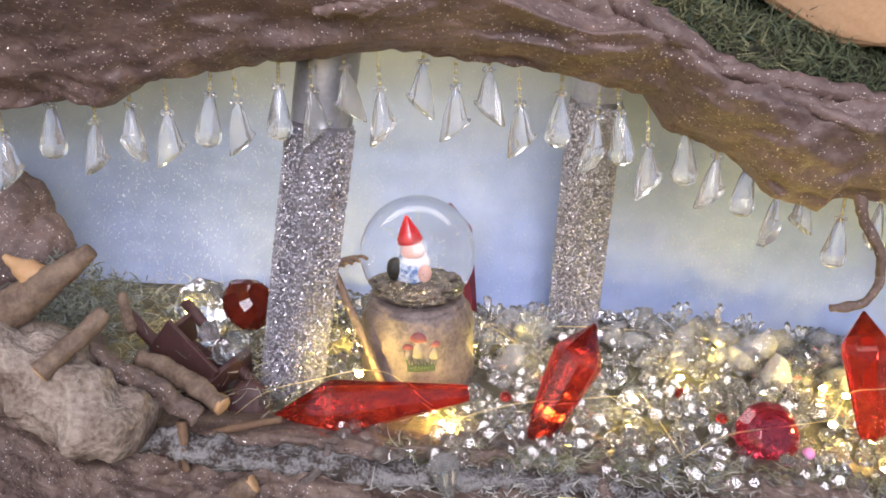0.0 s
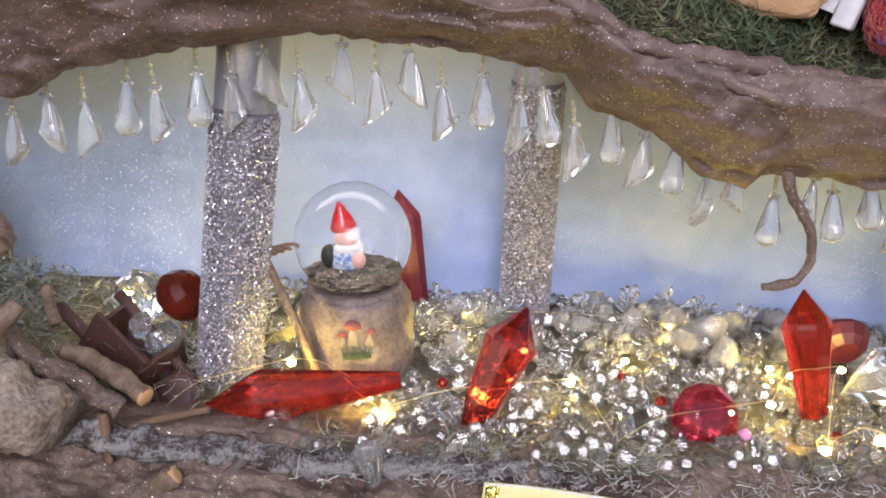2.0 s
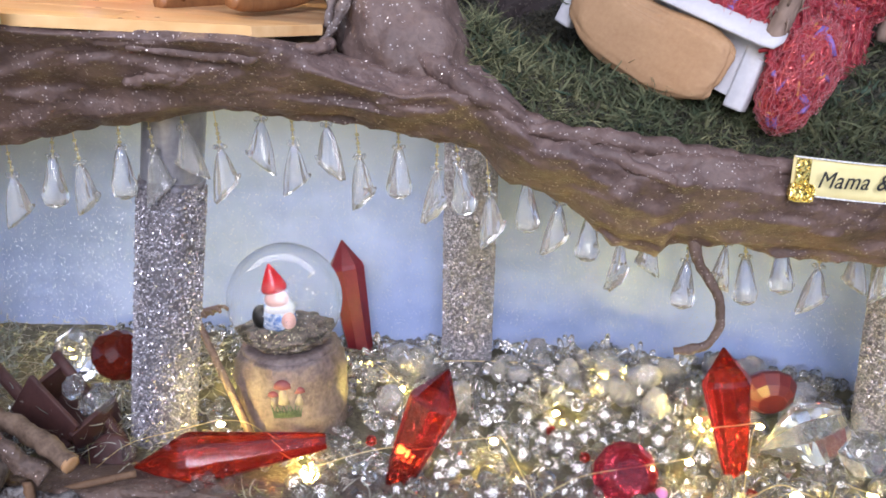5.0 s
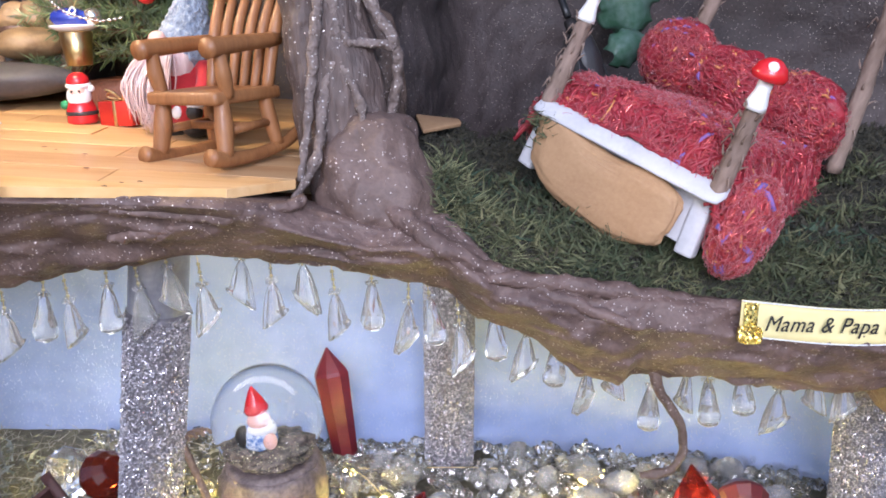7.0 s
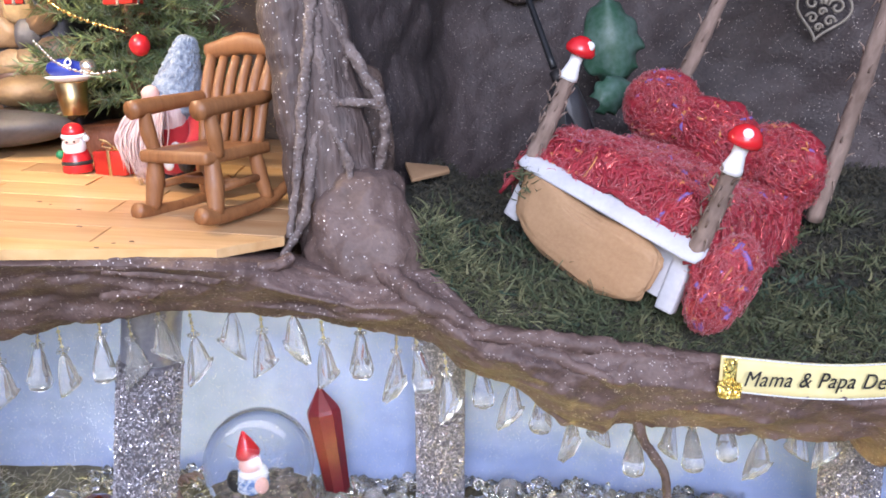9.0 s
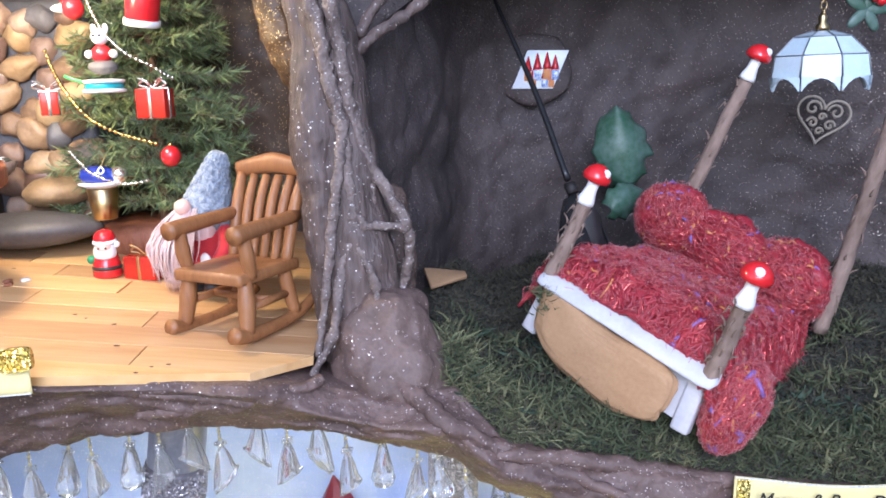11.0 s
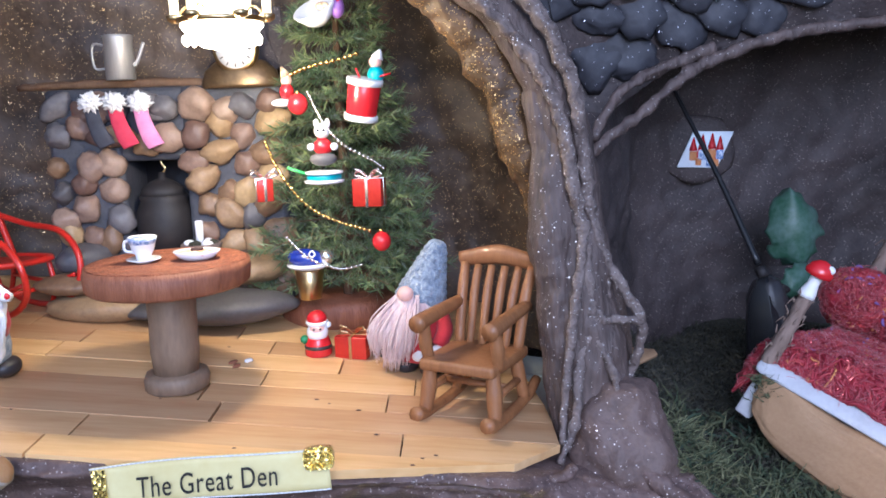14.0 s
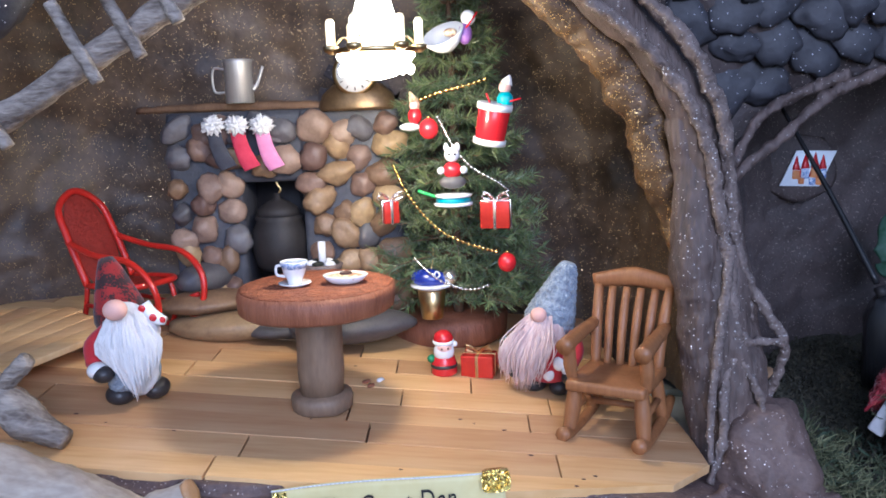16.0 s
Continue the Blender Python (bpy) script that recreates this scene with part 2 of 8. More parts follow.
BLACKBOOT = mat("black_boot", (0.022, 0.020, 0.022), 0.4, other=(0.04, 0.035, 0.035), scale=120, bump=0.2)
SKIN = mat("pink_felt", (0.74, 0.46, 0.38), 0.65, other=(0.66, 0.38, 0.32), scale=200)
BEARD = mat("white_fleece", (0.80, 0.78, 0.77), 0.85, other=(0.62, 0.60, 0.60), scale=150, stretch=(3, 3, 0.3), bump=0.9, sheen=0.4)
PINKBEARD = mat("pinkish_fleece", (0.82, 0.68, 0.64), 0.85, other=(0.62, 0.40, 0.38), scale=150, stretch=(3, 3, 0.3), bump=0.9, sheen=0.4)
KNIT = mat("grey_blue_knit", (0.36, 0.42, 0.50), 0.9, other=(0.17, 0.21, 0.28), scale=330, fine=1000, bump=1.0, depth=0.003, sheen=0.3, contrast=0.2)
PLAID = mat("red_black_plaid_felt", (0.27, 0.014, 0.014), 0.85, other=(0.022, 0.009, 0.011), scale=130, contrast=0.06, sheen=0.2)
FELTRED = mat("red_felt", (0.48, 0.022, 0.03), 0.85, other=(0.36, 0.014, 0.02), scale=200, bump=0.4, sheen=0.2)
YARN = mat("red_mixed_yarn", (0.43, 0.036, 0.050), 0.42, other=(0.18, 0.010, 0.020), scale=120, fine=700, bump=0.8, island=0.9)
YARN_BLUE = mat("blue_violet_yarn", (0.16, 0.13, 0.40), 0.55, other=(0.24, 0.10, 0.30), scale=260, bump=0.8)
YARN_GOLD = mat("orange_yarn", (0.62, 0.30, 0.10), 0.5, other=(0.5, 0.16, 0.06), scale=260, bump=0.8)
YARN_SHINE = mat("shiny_red_thread", (0.85, 0.22, 0.19), 0.12, metal=0.5, other=(0.60, 0.06, 0.07))
MOHAIR = mat("pale_red_mohair", (0.52, 0.085, 0.095), 0.7, other=(0.36, 0.035, 0.05), scale=90, sheen=0.5, island=0.8)
CLAY = mat("tan_clay", (0.41, 0.255, 0.135), 0.75, other=(0.32, 0.185, 0.095), scale=40, fine=500, bump=0.5)
SOIL = mat("dark_mossy_soil", (0.044, 0.043, 0.029), 0.9, other=(0.023, 0.022, 0.016), scale=60, bump=1.0)
MOSS = mat("dark_green_moss", (0.092, 0.076, 0.044), 0.85, other=(0.019, 0.020, 0.012), scale=55, sheen=0.1, island=0.9)
PALEMOSS = mat("pale_lichen_moss", (0.30, 0.29, 0.15), 0.8, other=(0.11, 0.125, 0.055), scale=60)
OLIVEMOSS = mat("olive_brown_moss", (0.19, 0.175, 0.085), 0.85, other=(0.040, 0.058, 0.028), scale=45, island=0.9)
FERN = mat("dark_green_cloth_fern", (0.055, 0.088, 0.050), 0.7, other=(0.018, 0.032, 0.020), scale=80, bump=0.3)
GREYMOSS = mat("grey_lichen_fibre", (0.50, 0.47, 0.40), 0.85, other=(0.24, 0.23, 0.18), scale=60, island=0.7)
WHITELICHEN = mat("bleached_lichen_fibre", (0.60, 0.57, 0.52), 0.85, other=(0.26, 0.24, 0.21), scale=60, island=0.7)
LEAF = mat("green_cloth_leaf", (0.095, 0.150, 0.128), 0.45, other=(0.030, 0.080, 0.046), scale=40, bump=0.2, contrast=0.2)
DRIFT = mat("pale_driftwood", (0.40, 0.345, 0.29), 0.8, other=(0.10, 0.075, 0.06), scale=80, fine=420, bump=1.0, depth=0.003, stretch=(0.4, 1.3, 1.3), contrast=0.26)
TANLOG = mat("tan_gnarled_bark", (0.36, 0.29, 0.23), 0.8, other=(0.10, 0.062, 0.042), scale=48, fine=420, bump=1.0, depth=0.004, contrast=0.26)
TANTWIG = mat("tan_smooth_twig", (0.205, 0.140, 0.094), 0.75, other=(0.095, 0.060, 0.040), scale=120, fine=600, bump=0.7, contrast=0.25)
SAGE = mat("blue_green_lichen", (0.31, 0.315, 0.265), 0.85, other=(0.125, 0.135, 0.105), scale=60, island=0.8)
PALELOG = mat("pale_peeled_wood", (0.52, 0.44, 0.35), 0.75, other=(0.28, 0.22, 0.17), scale=50, fine=400, bump=0.9, stretch=(0.4, 1, 1))
CUTWOOD = mat("fresh_cut_wood", (0.46, 0.29, 0.155), 0.7, other=(0.42, 0.22, 0.09), scale=150, bump=0.5)
ENDBARK = mat("flaky_brown_bark", (0.31, 0.225, 0.18), 0.85, other=(0.12, 0.080, 0.060), scale=60, fine=400, bump=1.0, stretch=(1, 1, 0.4))
DARKWOOD = mat("dark_stained_wood", (0.075, 0.030, 0.026), 0.55, other=(0.045, 0.018, 0.016), scale=80, bump=0.3)
PAPER = mat("yellowed_paper", (0.74, 0.66, 0.34), 0.55, other=(0.66, 0.55, 0.24), scale=30)
INK = mat("black_ink", (0.018, 0.016, 0.016), 0.5)
GOLDGLIT = mat("gold_glitter", (0.62, 0.45, 0.10), 0.4, other=(0.45, 0.3, 0.06), scale=300, glitter=(0.0008, 1.0, (0.85, 0.66, 0.2), 1.5))
CARD = mat("bright_picture_card", (0.75, 0.78, 0.82), 0.35, other=(0.6, 0.66, 0.75), scale=60)
BRASS = mat("brass", (0.62, 0.46, 0.23), 0.3, metal=1.0, other=(0.46, 0.33, 0.16))
BRONZE = mat("dark_bronze", (0.26, 0.17, 0.085), 0.38, metal=0.7, other=(0.12, 0.08, 0.045), scale=60, bump=0.2)
BEDWHITE = mat("chalky_white_stick", (0.56, 0.55, 0.57), 0.6, other=(0.44, 0.43, 0.45), scale=90, fine=500, bump=0.3)
PEWTER = mat("tarnished_filigree", (0.36, 0.32, 0.27), 0.55, metal=0.4, other=(0.3, 0.26, 0.2), scale=200)
SHELL = mat("white_shell_glass", (0.60, 0.72, 0.78), 0.25, other=(0.50, 0.62, 0.70), scale=90, coat=0.4)
LEAD = mat("grey_lead_came", (0.30, 0.32, 0.34), 0.4, metal=0.6)
BULB = mat("warm_fairy_bulb", (1.0, 0.9, 0.6), 0.3, glow=((1.0, 0.77, 0.19), 1250.0))
HOT = mat("lit_chandelier_glass", (1.0, 0.9, 0.7), 0.3, glow=((1.0, 0.82, 0.50), 26.0))
FLAME = mat("lit_candle_bulb", (1.0, 0.9, 0.7), 0.3, glow=((1.0, 0.80, 0.45), 3.0))
WIRE = mat("gold_fairy_wire", (0.72, 0.58, 0.30), 0.3, metal=0.8, other=(0.6, 0.45, 0.2))
RESIN = mat("taupe_resin", (0.24, 0.185, 0.168), 0.62, other=(0.075, 0.055, 0.052), scale=110, fine=500, bump=1.0)
BLUE = mat("royal_blue_paint", (0.025, 0.05, 0.36), 0.2, other=(0.02, 0.035, 0.26), coat=0.5)
TEAL = mat("teal_paint", (0.03, 0.35, 0.40), 0.3, other=(0.02, 0.25, 0.3))
PURPLE = mat("purple_paint", (0.30, 0.14, 0.45), 0.3)
PINKFELT = mat("pink_felt_stocking", (0.74, 0.30, 0.50), 0.85, other=(0.64, 0.22, 0.42), scale=200, bump=0.4)
CRIMSONFELT = mat("crimson_felt_stocking", (0.58, 0.05, 0.10), 0.85, other=(0.48, 0.03, 0.07), scale=200, bump=0.4)
DARKFELT = mat("charcoal_felt_stocking", (0.06, 0.065, 0.085), 0.85, other=(0.04, 0.04, 0.055), scale=200, bump=0.4)
FOILRED = mat("red_foil_paper", (0.62, 0.05, 0.03), 0.25, metal=0.45, other=(0.45, 0.025, 0.02), scale=60)


# ---- mesh helpers ----
def thing(name, at, label, category, group="", turn=0.0, kind=""):
    ob = new(name)
    ob.empty_display_size = 0.01
    ob.matrix_world = pose(*at, 0, 0, turn)
    return tagged(ob, label, category, group, kind)


def mesh_of(bm, name, *materials, smooth=True):
    bmesh.ops.recalc_face_normals(bm, faces=bm.faces)
    me = bpy.data.meshes.new(name)
    bm.to_mesh(me)
    bm.free()
    for m in materials:
        me.materials.append(m)
    me.polygons.foreach_set("use_smooth", [smooth] * len(me.polygons))
    return me


def part(name, bm, material, parent, label="", smooth=True):
    ob = new(name, mesh_of(bm, name, *(material if isinstance(material, tuple) else (material,)), smooth=smooth))
    ob.parent = parent
    return tagged(ob, label)


def solid(name, bm, material, label, category, group="", kind="", smooth=True, at=None):
    ob = new(name, mesh_of(bm, name, *(material if isinstance(material, tuple) else (material,)), smooth=smooth))
    if at is not None:
        ob.matrix_world = at
    return tagged(ob, label, category, group, kind)


def box(size, at=(0, 0, 0), bevel=0.0, turn=None, bm=None, mi=0):
    bm = bm or bmesh.new()
    m = Matrix.Translation(at) @ (turn or Matrix()) @ Matrix.Diagonal((*size, 1))
    made = bmesh.ops.create_cube(bm, size=1, matrix=m)["verts"]
    if bevel:
        edges = list({e for v in made for e in v.link_edges})
        out = bmesh.ops.bevel(bm, geom=edges, offset=bevel, segments=2, affect="EDGES", profile=0.6)
        for f in out["faces"]:
            f.material_index = mi
    for v in made:
        if v.is_valid:
            for f in v.link_faces:
                f.material_index = mi
    return bm


def lathe(profile, n=20, at=(0, 0, 0), turn=None, bm=None, mi=0, wobble=0.0):
    """A turned body from (radius, height) rows, closed at both ends."""
    bm = bm or bmesh.new()
    m = Matrix.Translation(at) @ (turn or Matrix())
    rings = []
    for r, z in profile:
        ring = []
        for i in range(n):
            a = 2 * math.pi * i / n
            k = r * (1 + wobble * noise.noise((math.cos(a) * 1.7 + at[0] * 50, math.sin(a) * 1.7, z * 60)))
            ring.append(bm.verts.new(m @ Vector((k * math.cos(a), k * math.sin(a), z))))
        rings.append(ring)
    faces = []
    for a, c in zip(rings, rings[1:]):
        for i in range(n):
            faces.append(bm.faces.new((a[i], a[(i + 1) % n], c[(i + 1) % n], c[i])))
    faces.append(bm.faces.new(rings[0][::-1]))
    faces.append(bm.faces.new(rings[-1]))
    for f in faces:
        f.material_index = mi
    return bm


def glide(points, steps=6):
    """A smooth line through the points (Catmull-Rom)."""
    p = [Vector(q) for q in points]
    p = [2 * p[0] - p[1], *p, 2 * p[-1] - p[-2]]
    out = []
    for i in range(1, len(p) - 2):
        for k in range(steps):
            t = k / steps
            out.append(0.5 * (2 * p[i] + (p[i + 1] - p[i - 1]) * t + (2 * p[i - 1] - 5 * p[i] + 4 * p[i + 1] - p[i + 2]) * t * t
                              + (3 * p[i] - 3 * p[i + 1] + p[i + 2] - p[i - 1]) * t ** 3))
    return [*out, p[-2]]


def tube(points, radius, n=8, steps=6, bm=None, mi=0, rough=0.0, soft=True, seed=0.0):
    """A round bar along a smooth line; radius is one number or one a point."""
    bm = bm or bmesh.new()
    line = glide(points, steps) if soft and len(points) > 2 else [Vector(q) for q in points]
    radii = [radius] * len(line) if isinstance(radius, (int, float)) else list(np.interp(np.linspace(0, 1, len(line)), np.linspace(0, 1, len(radius)), radius))
    rings, side = [], None
    for i, q in enumerate(line):
        way = (line[min(i + 1, len(line) - 1)] - line[max(i - 1, 0)]).normalized()
        if side is None:
            side = way.orthogonal().normalized()
        side = (side - way * side.dot(way)).normalized()
        up = way.cross(side)
        ring = []
        for k in range(n):
            a = 2 * math.pi * k / n
            d = side * math.cos(a) + up * math.sin(a)
            r = radii[i]
            if rough:
                base = max(radii[0], radii[len(radii) // 2], 1e-4)
                at = (q + d * r) * (0.6 / base) + Vector((seed, seed, 0))
                r *= 1 + rough * (noise.noise(at) + 0.45 * noise.noise(at * 2.7) + (0.22 * noise.noise(at * 6.5) if n > 14 else 0))
            ring.append(bm.verts.new(q + d * r))
        rings.append(ring)
    faces = [bm.faces.new((a[k], a[(k + 1) % n], c[(k + 1) % n], c[k])) for a, c in zip(rings, rings[1:]) for k in range(n)]
    faces += [bm.faces.new(rings[0][::-1]), bm.faces.new(rings[-1])]
    for f in faces:
        f.material_index = mi
    return bm


def ball(radius, at=(0, 0, 0), detail=2, squash=(1, 1, 1), turn=None, lumps=0.0, freq=1.2, seed=0.0, bm=None, mi=0):
    bm = bm or bmesh.new()
    m = Matrix.Translation(at) @ (turn or Matrix()) @ Matrix.Diagonal((*squash, 1))
    made = bmesh.ops.create_icosphere(bm, subdivisions=detail, radius=radius)["verts"]
    for v in made:
        if lumps:
            v.co *= 1 + lumps * noise.fractal(v.co / radius * freq + Vector((seed, seed * 0.7, -seed)), 1.0, 2.0, 3)
        v.co = m @ v.co
        for f in v.link_faces:
            f.material_index = mi
    return bm


def sheet(name, nu, nv, where):
    """A grid of points where(u, v), u and v from 0 to 1."""
    me = bpy.data.meshes.new(name)
    verts = [where(i / (nu - 1), j / (nv - 1)) for j in range(nv) for i in range(nu)]
    faces = [(j * nu + i, j * nu + i + 1, (j + 1) * nu + i + 1, (j + 1) * nu + i) for j in range(nv - 1) for i in range(nu - 1)]
    me.from_pydata(verts, [], faces)
    me.polygons.foreach_set("use_smooth", [True] * len(faces))
    return me


def placed(name, me, material, label, category, kind=""):
    me.materials.append(material)
    return tagged(new(name, me), label, category, kind=kind)


def curve_at(x, rows, k=1):
    """Straight-line table look-up in rows of (x, a, b...)."""
    return float(np.interp(x, [r[0] for r in rows], [r[k] for r in rows]))


def rugged(p, size, strength, octaves=4):
    return strength * noise.fractal(Vector(p) / size, 0.9, 2.1, octaves)


def wrinkle(p, size, strength):
    """Long folds, like draped clay."""
    q = Vector(p) / size
    q += 0.6 * Vector((noise.noise(q * 0.7), noise.noise(q * 0.7 + Vector((9, 2, 4))), 0))
    return strength * (1 - 2 * abs(noise.noise(q)))


# ---- structure ----
def den_floor(x, y):
    return 0.161 - 0.10 * (x + 0.1) + 0.05 * (y - 0.352)


def bead_ground(x, y):
    return -0.0585 - 0.09 * (x - 0.05) - 0.035 * (y - 0.34)


def moss_ground(x, y):
    d = y - curve_at(x, LIP, 1)
    return curve_at(x, LIP, 2) + 0.010 * min(1.0, max(0.0, d / 0.012)) + float(np.interp(x, [0.085, 0.12, 0.155, 0.2], [0.10, 0.16, 0.30, 0.35])) * min(0.12, max(0.0, d)) + 0.004 * noise.noise((x * 60, y * 60, 0)) + 0.003 * noise.noise((x * 140, y * 140, 3))


ARCH = [(-0.42, 0.070), (-0.25, 0.082), (-0.187, 0.089), (-0.153, 0.094), (-0.139, 0.090), (-0.123, 0.100), (-0.078, 0.1075), (-0.02, 0.113), (0.03, 0.1085),
        (0.063, 0.101), (0.083, 0.096), (0.093, 0.081), (0.120, 0.0705), (0.128, 0.064), (0.139, 0.053), (0.158, 0.047), (0.162, 0.054), (0.19, 0.050), (0.216, 0.045),
        (0.255, 0.041), (0.270, 0.043), (0.279, 0.028), (0.30, 0.022), (0.42, 0.020)]
LIP = [(-0.42, 0.288, 0.186), (-0.10, 0.287, 0.155), (0.0, 0.298, 0.145), (0.02, 0.312, 0.140), (0.035, 0.322, 0.134), (0.055, 0.325, 0.128), (0.072, 0.328, 0.130), (0.085, 0.330, 0.129), (0.105, 0.316, 0.109),
       (0.14, 0.314, 0.103), (0.20, 0.314, 0.092), (0.27, 0.310, 0.084), (0.42, 0.305, 0.075)]


def bark_band(u, v):
    x = -0.42 + 0.84 * u
    za, yl, zl = curve_at(x, ARCH), curve_at(x, LIP, 1), curve_at(x, LIP, 2)
    h = zl - za
    prof = [(0.395, za + 0.018), (0.365, za + 0.004), (0.352, za), (0.342, za + 0.03 * h), (0.326, za + 0.22 * h), (0.314, za + 0.48 * h), (min(0.306, yl + 0.012), za + 0.74 * h),
            (yl - 0.002, za + 0.93 * h), (yl + 0.002, zl), (yl + 0.02, zl - 0.001), (yl + 0.06, zl - 0.012)]
    s = v * (len(prof) - 1)
    y, z = np.interp(s, range(len(prof)), [p[0] for p in prof]), np.interp(s, range(len(prof)), [p[1] for p in prof])
    k = min(1.0, max(0.0, (s - 1.6) / 1.0)) * min(1.0, max(0.25, (9.0 - s)))
    p = Vector((x, y * 1.4, z * 1.5))
    fold = wrinkle((x * 0.7 + z * 0.25, z * 1.3 - x * 0.12, y), 0.034, 0.0066) + wrinkle((x * 0.9, z * 1.5, y), 0.016, 0.0018) + rugged(p, 0.012, 0.0022) + rugged(p, 0.0032, 0.0006, 2)
    rag = 0.0016 * noise.noise((x * 160, 0, 0)) if 1.0 < s < 3.2 else 0
    return (x, y - k * fold, z - 0.5 * k * fold * (0.4 if s < 4 else -0.4) + rag)


placed("wall_bark_lip", sheet("wall_bark_lip", 520, 84, bark_band), BARK, "brown glitter-flecked sculpted bark lip over the crystal cave", "bark wall", "structure")


def ledge(u, v):
    x = -0.42 + 0.84 * u
    left = max(0.0, min(1.0, (-0.125 - x) / 0.06))
    left = left * left * (3 - 2 * left)
    zt = bead_ground(x, 0.305) + 0.001 + left * 0.028
    yt = 0.312 - 0.012 * left
    prof = [(yt + 0.05, zt - 0.010), (yt + 0.012, zt - 0.001), (yt, zt - 0.004), (yt - 0.010, zt - 0.014), (yt - 0.022, zt - 0.021 + 0.004 * left), (yt - 0.040 - 0.01 * left, zt - 0.030 + 0.004 * left), (yt - 0.055 - 0.02 * left, zt - 0.07), (yt - 0.05, zt - 0.16)]
    s = v * (len(prof) - 1)
    y, z = np.interp(s, range(len(prof)), [p[0] for p in prof]), np.interp(s, range(len(prof)), [p[1] for p in prof])
    k = min(1.0, max(0.0, s - 0.8))
    fold = wrinkle((x * 0.6, z * 1.4, y), 0.024, 0.0080) + wrinkle((x, z * 2, y * 2), 0.011, 0.0042) + rugged((x, y, z), 0.008, 0.0022)
    return (x, y - k * fold * 0.8, z + k * fold * 0.7)


placed("wall_bark_ledge", sheet("wall_bark_ledge", 480, 70, ledge), DARKBARK, "brown sculpted bark ledge below the bead bed", "bark wall", "structure")


def ice_wall(u, v):
    x = -0.34 + 0.76 * u
    z = -0.10 + 0.225 * v
    edge = max(0.0, (abs(x - 0.03) - 0.20) / 0.18)
    y = 0.505 - 0.11 * edge ** 2 - 0.16 * max(0, v - 0.78) ** 1.5 - 0.05 * max(0, 0.45 - v) ** 2
    return (x, y - rugged((x, 0, z), 0.05, 0.003) - rugged((x, 0, z), 0.012, 0.0006), z)


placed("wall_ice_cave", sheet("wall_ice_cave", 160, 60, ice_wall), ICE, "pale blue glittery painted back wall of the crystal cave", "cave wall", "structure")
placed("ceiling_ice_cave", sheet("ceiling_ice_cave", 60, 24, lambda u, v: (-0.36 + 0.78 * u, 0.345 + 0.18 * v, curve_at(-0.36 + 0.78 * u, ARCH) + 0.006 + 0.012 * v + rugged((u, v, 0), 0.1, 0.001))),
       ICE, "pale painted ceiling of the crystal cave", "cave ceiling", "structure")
placed("ground_bead_bed", sheet("ground_bead_bed", 120, 40, lambda u, v: (-0.36 + 0.78 * u, 0.30 + 0.22 * v, bead_ground(-0.36 + 0.78 * u, 0.30 + 0.22 * v) - 0.003 + rugged((u * 3, v, 0), 0.1, 0.002))),
       BEADSOIL, "mossy brown ground under the crystal beads", "ground", "structure")


def dome(plan, centre, foot, z1, bend, name, label):
    line = glide([(p[0], p[1], 0) for p in plan], 16)

    def where(u, v):
        s = u * (len(line) - 1)
        i = min(int(s), len(line) - 2)
        q = line[i].lerp(line[i + 1], s - i)
        k = max(0.0, (v - bend) / (1 - bend))
        shrink = math.sqrt(max(0.0, 1 - k * k)) * 0.96 + 0.04
        p = Vector((centre[0] + (q.x - centre[0]) * shrink, centre[1] + (q.y - centre[1]) * shrink, foot(q) + (z1 - foot(q)) * (v if v < bend else bend + (1 - bend) * math.sin(k * math.pi / 2))))
        if name == "wall_bedroom" and p.z > 0.27:
            p.y = max(p.y, min(0.414, 0.378 + (p.z - 0.27)))
        out = Vector((p.x - centre[0], p.y - centre[1], 0)).normalized()
        return tuple(p + out * (rugged(p, 0.06, 0.006) + wrinkle(p, 0.03, 0.002) + rugged(p, 0.012, 0.0008)))

    placed(name, sheet(name, 240, 120, where), DENWALL if "den" in name else CAVE, label, "cave wall", "structure")


dome([(-0.46, 0.24), (-0.43, 0.40), (-0.36, 0.515), (-0.22, 0.545), (-0.06, 0.556), (0.025, 0.525), (0.046, 0.45), (0.036, 0.385)], (-0.17, 0.34), lambda q: 0.135, 0.47, 0.45, "wall_great_den", "dark brown glittery cave wall behind the fireplace")
dome([(0.045, 0.375), (0.075, 0.44), (0.10, 0.505), (0.17, 0.53), (0.27, 0.54), (0.37, 0.51), (0.44, 0.40), (0.47, 0.24)], (0.24, 0.34), lambda q: moss_ground(q.x, q.y) - 0.012, 0.40, 0.5, "wall_bedroom", "dark brown glittery cave wall of the bedroom")
def moss_sheet(u, v):
    x = 0.05 + 0.40 * u
    y0 = curve_at(x, LIP, 1) - 0.001
    y = y0 + (0.56 - y0) * v
    return (x, y, moss_ground(x, y) - 0.001 - 0.004 * max(0.0, 0.02 - v) / 0.02)


placed("ground_moss_bed", sheet("ground_moss_bed", 140, 90, lambda u, v: moss_sheet(u, v)),
       SOIL, "dark mossy ground of the bedroom", "ground", "structure")


# plain board behind and below that carries the model
solid("backboard", box((1.0, 0.012, 0.74), (0.0, 0.59, 0.13), 0.002), CAVE, "plain dark board behind the model", "board", kind="structure")
solid("shelf", box((1.0, 0.50, 0.02), (0.0, 0.37, -0.24), 0.003), PINE_EDGE, "plain wooden shelf that carries the model", "shelf", kind="structure")


# ---- the tree trunk between the dens ----
trunk = thing("tree_trunk", (0.035, 0.345, 0.14), "grey-brown glittery sculpted tree trunk with twisted roots", "tree trunk")


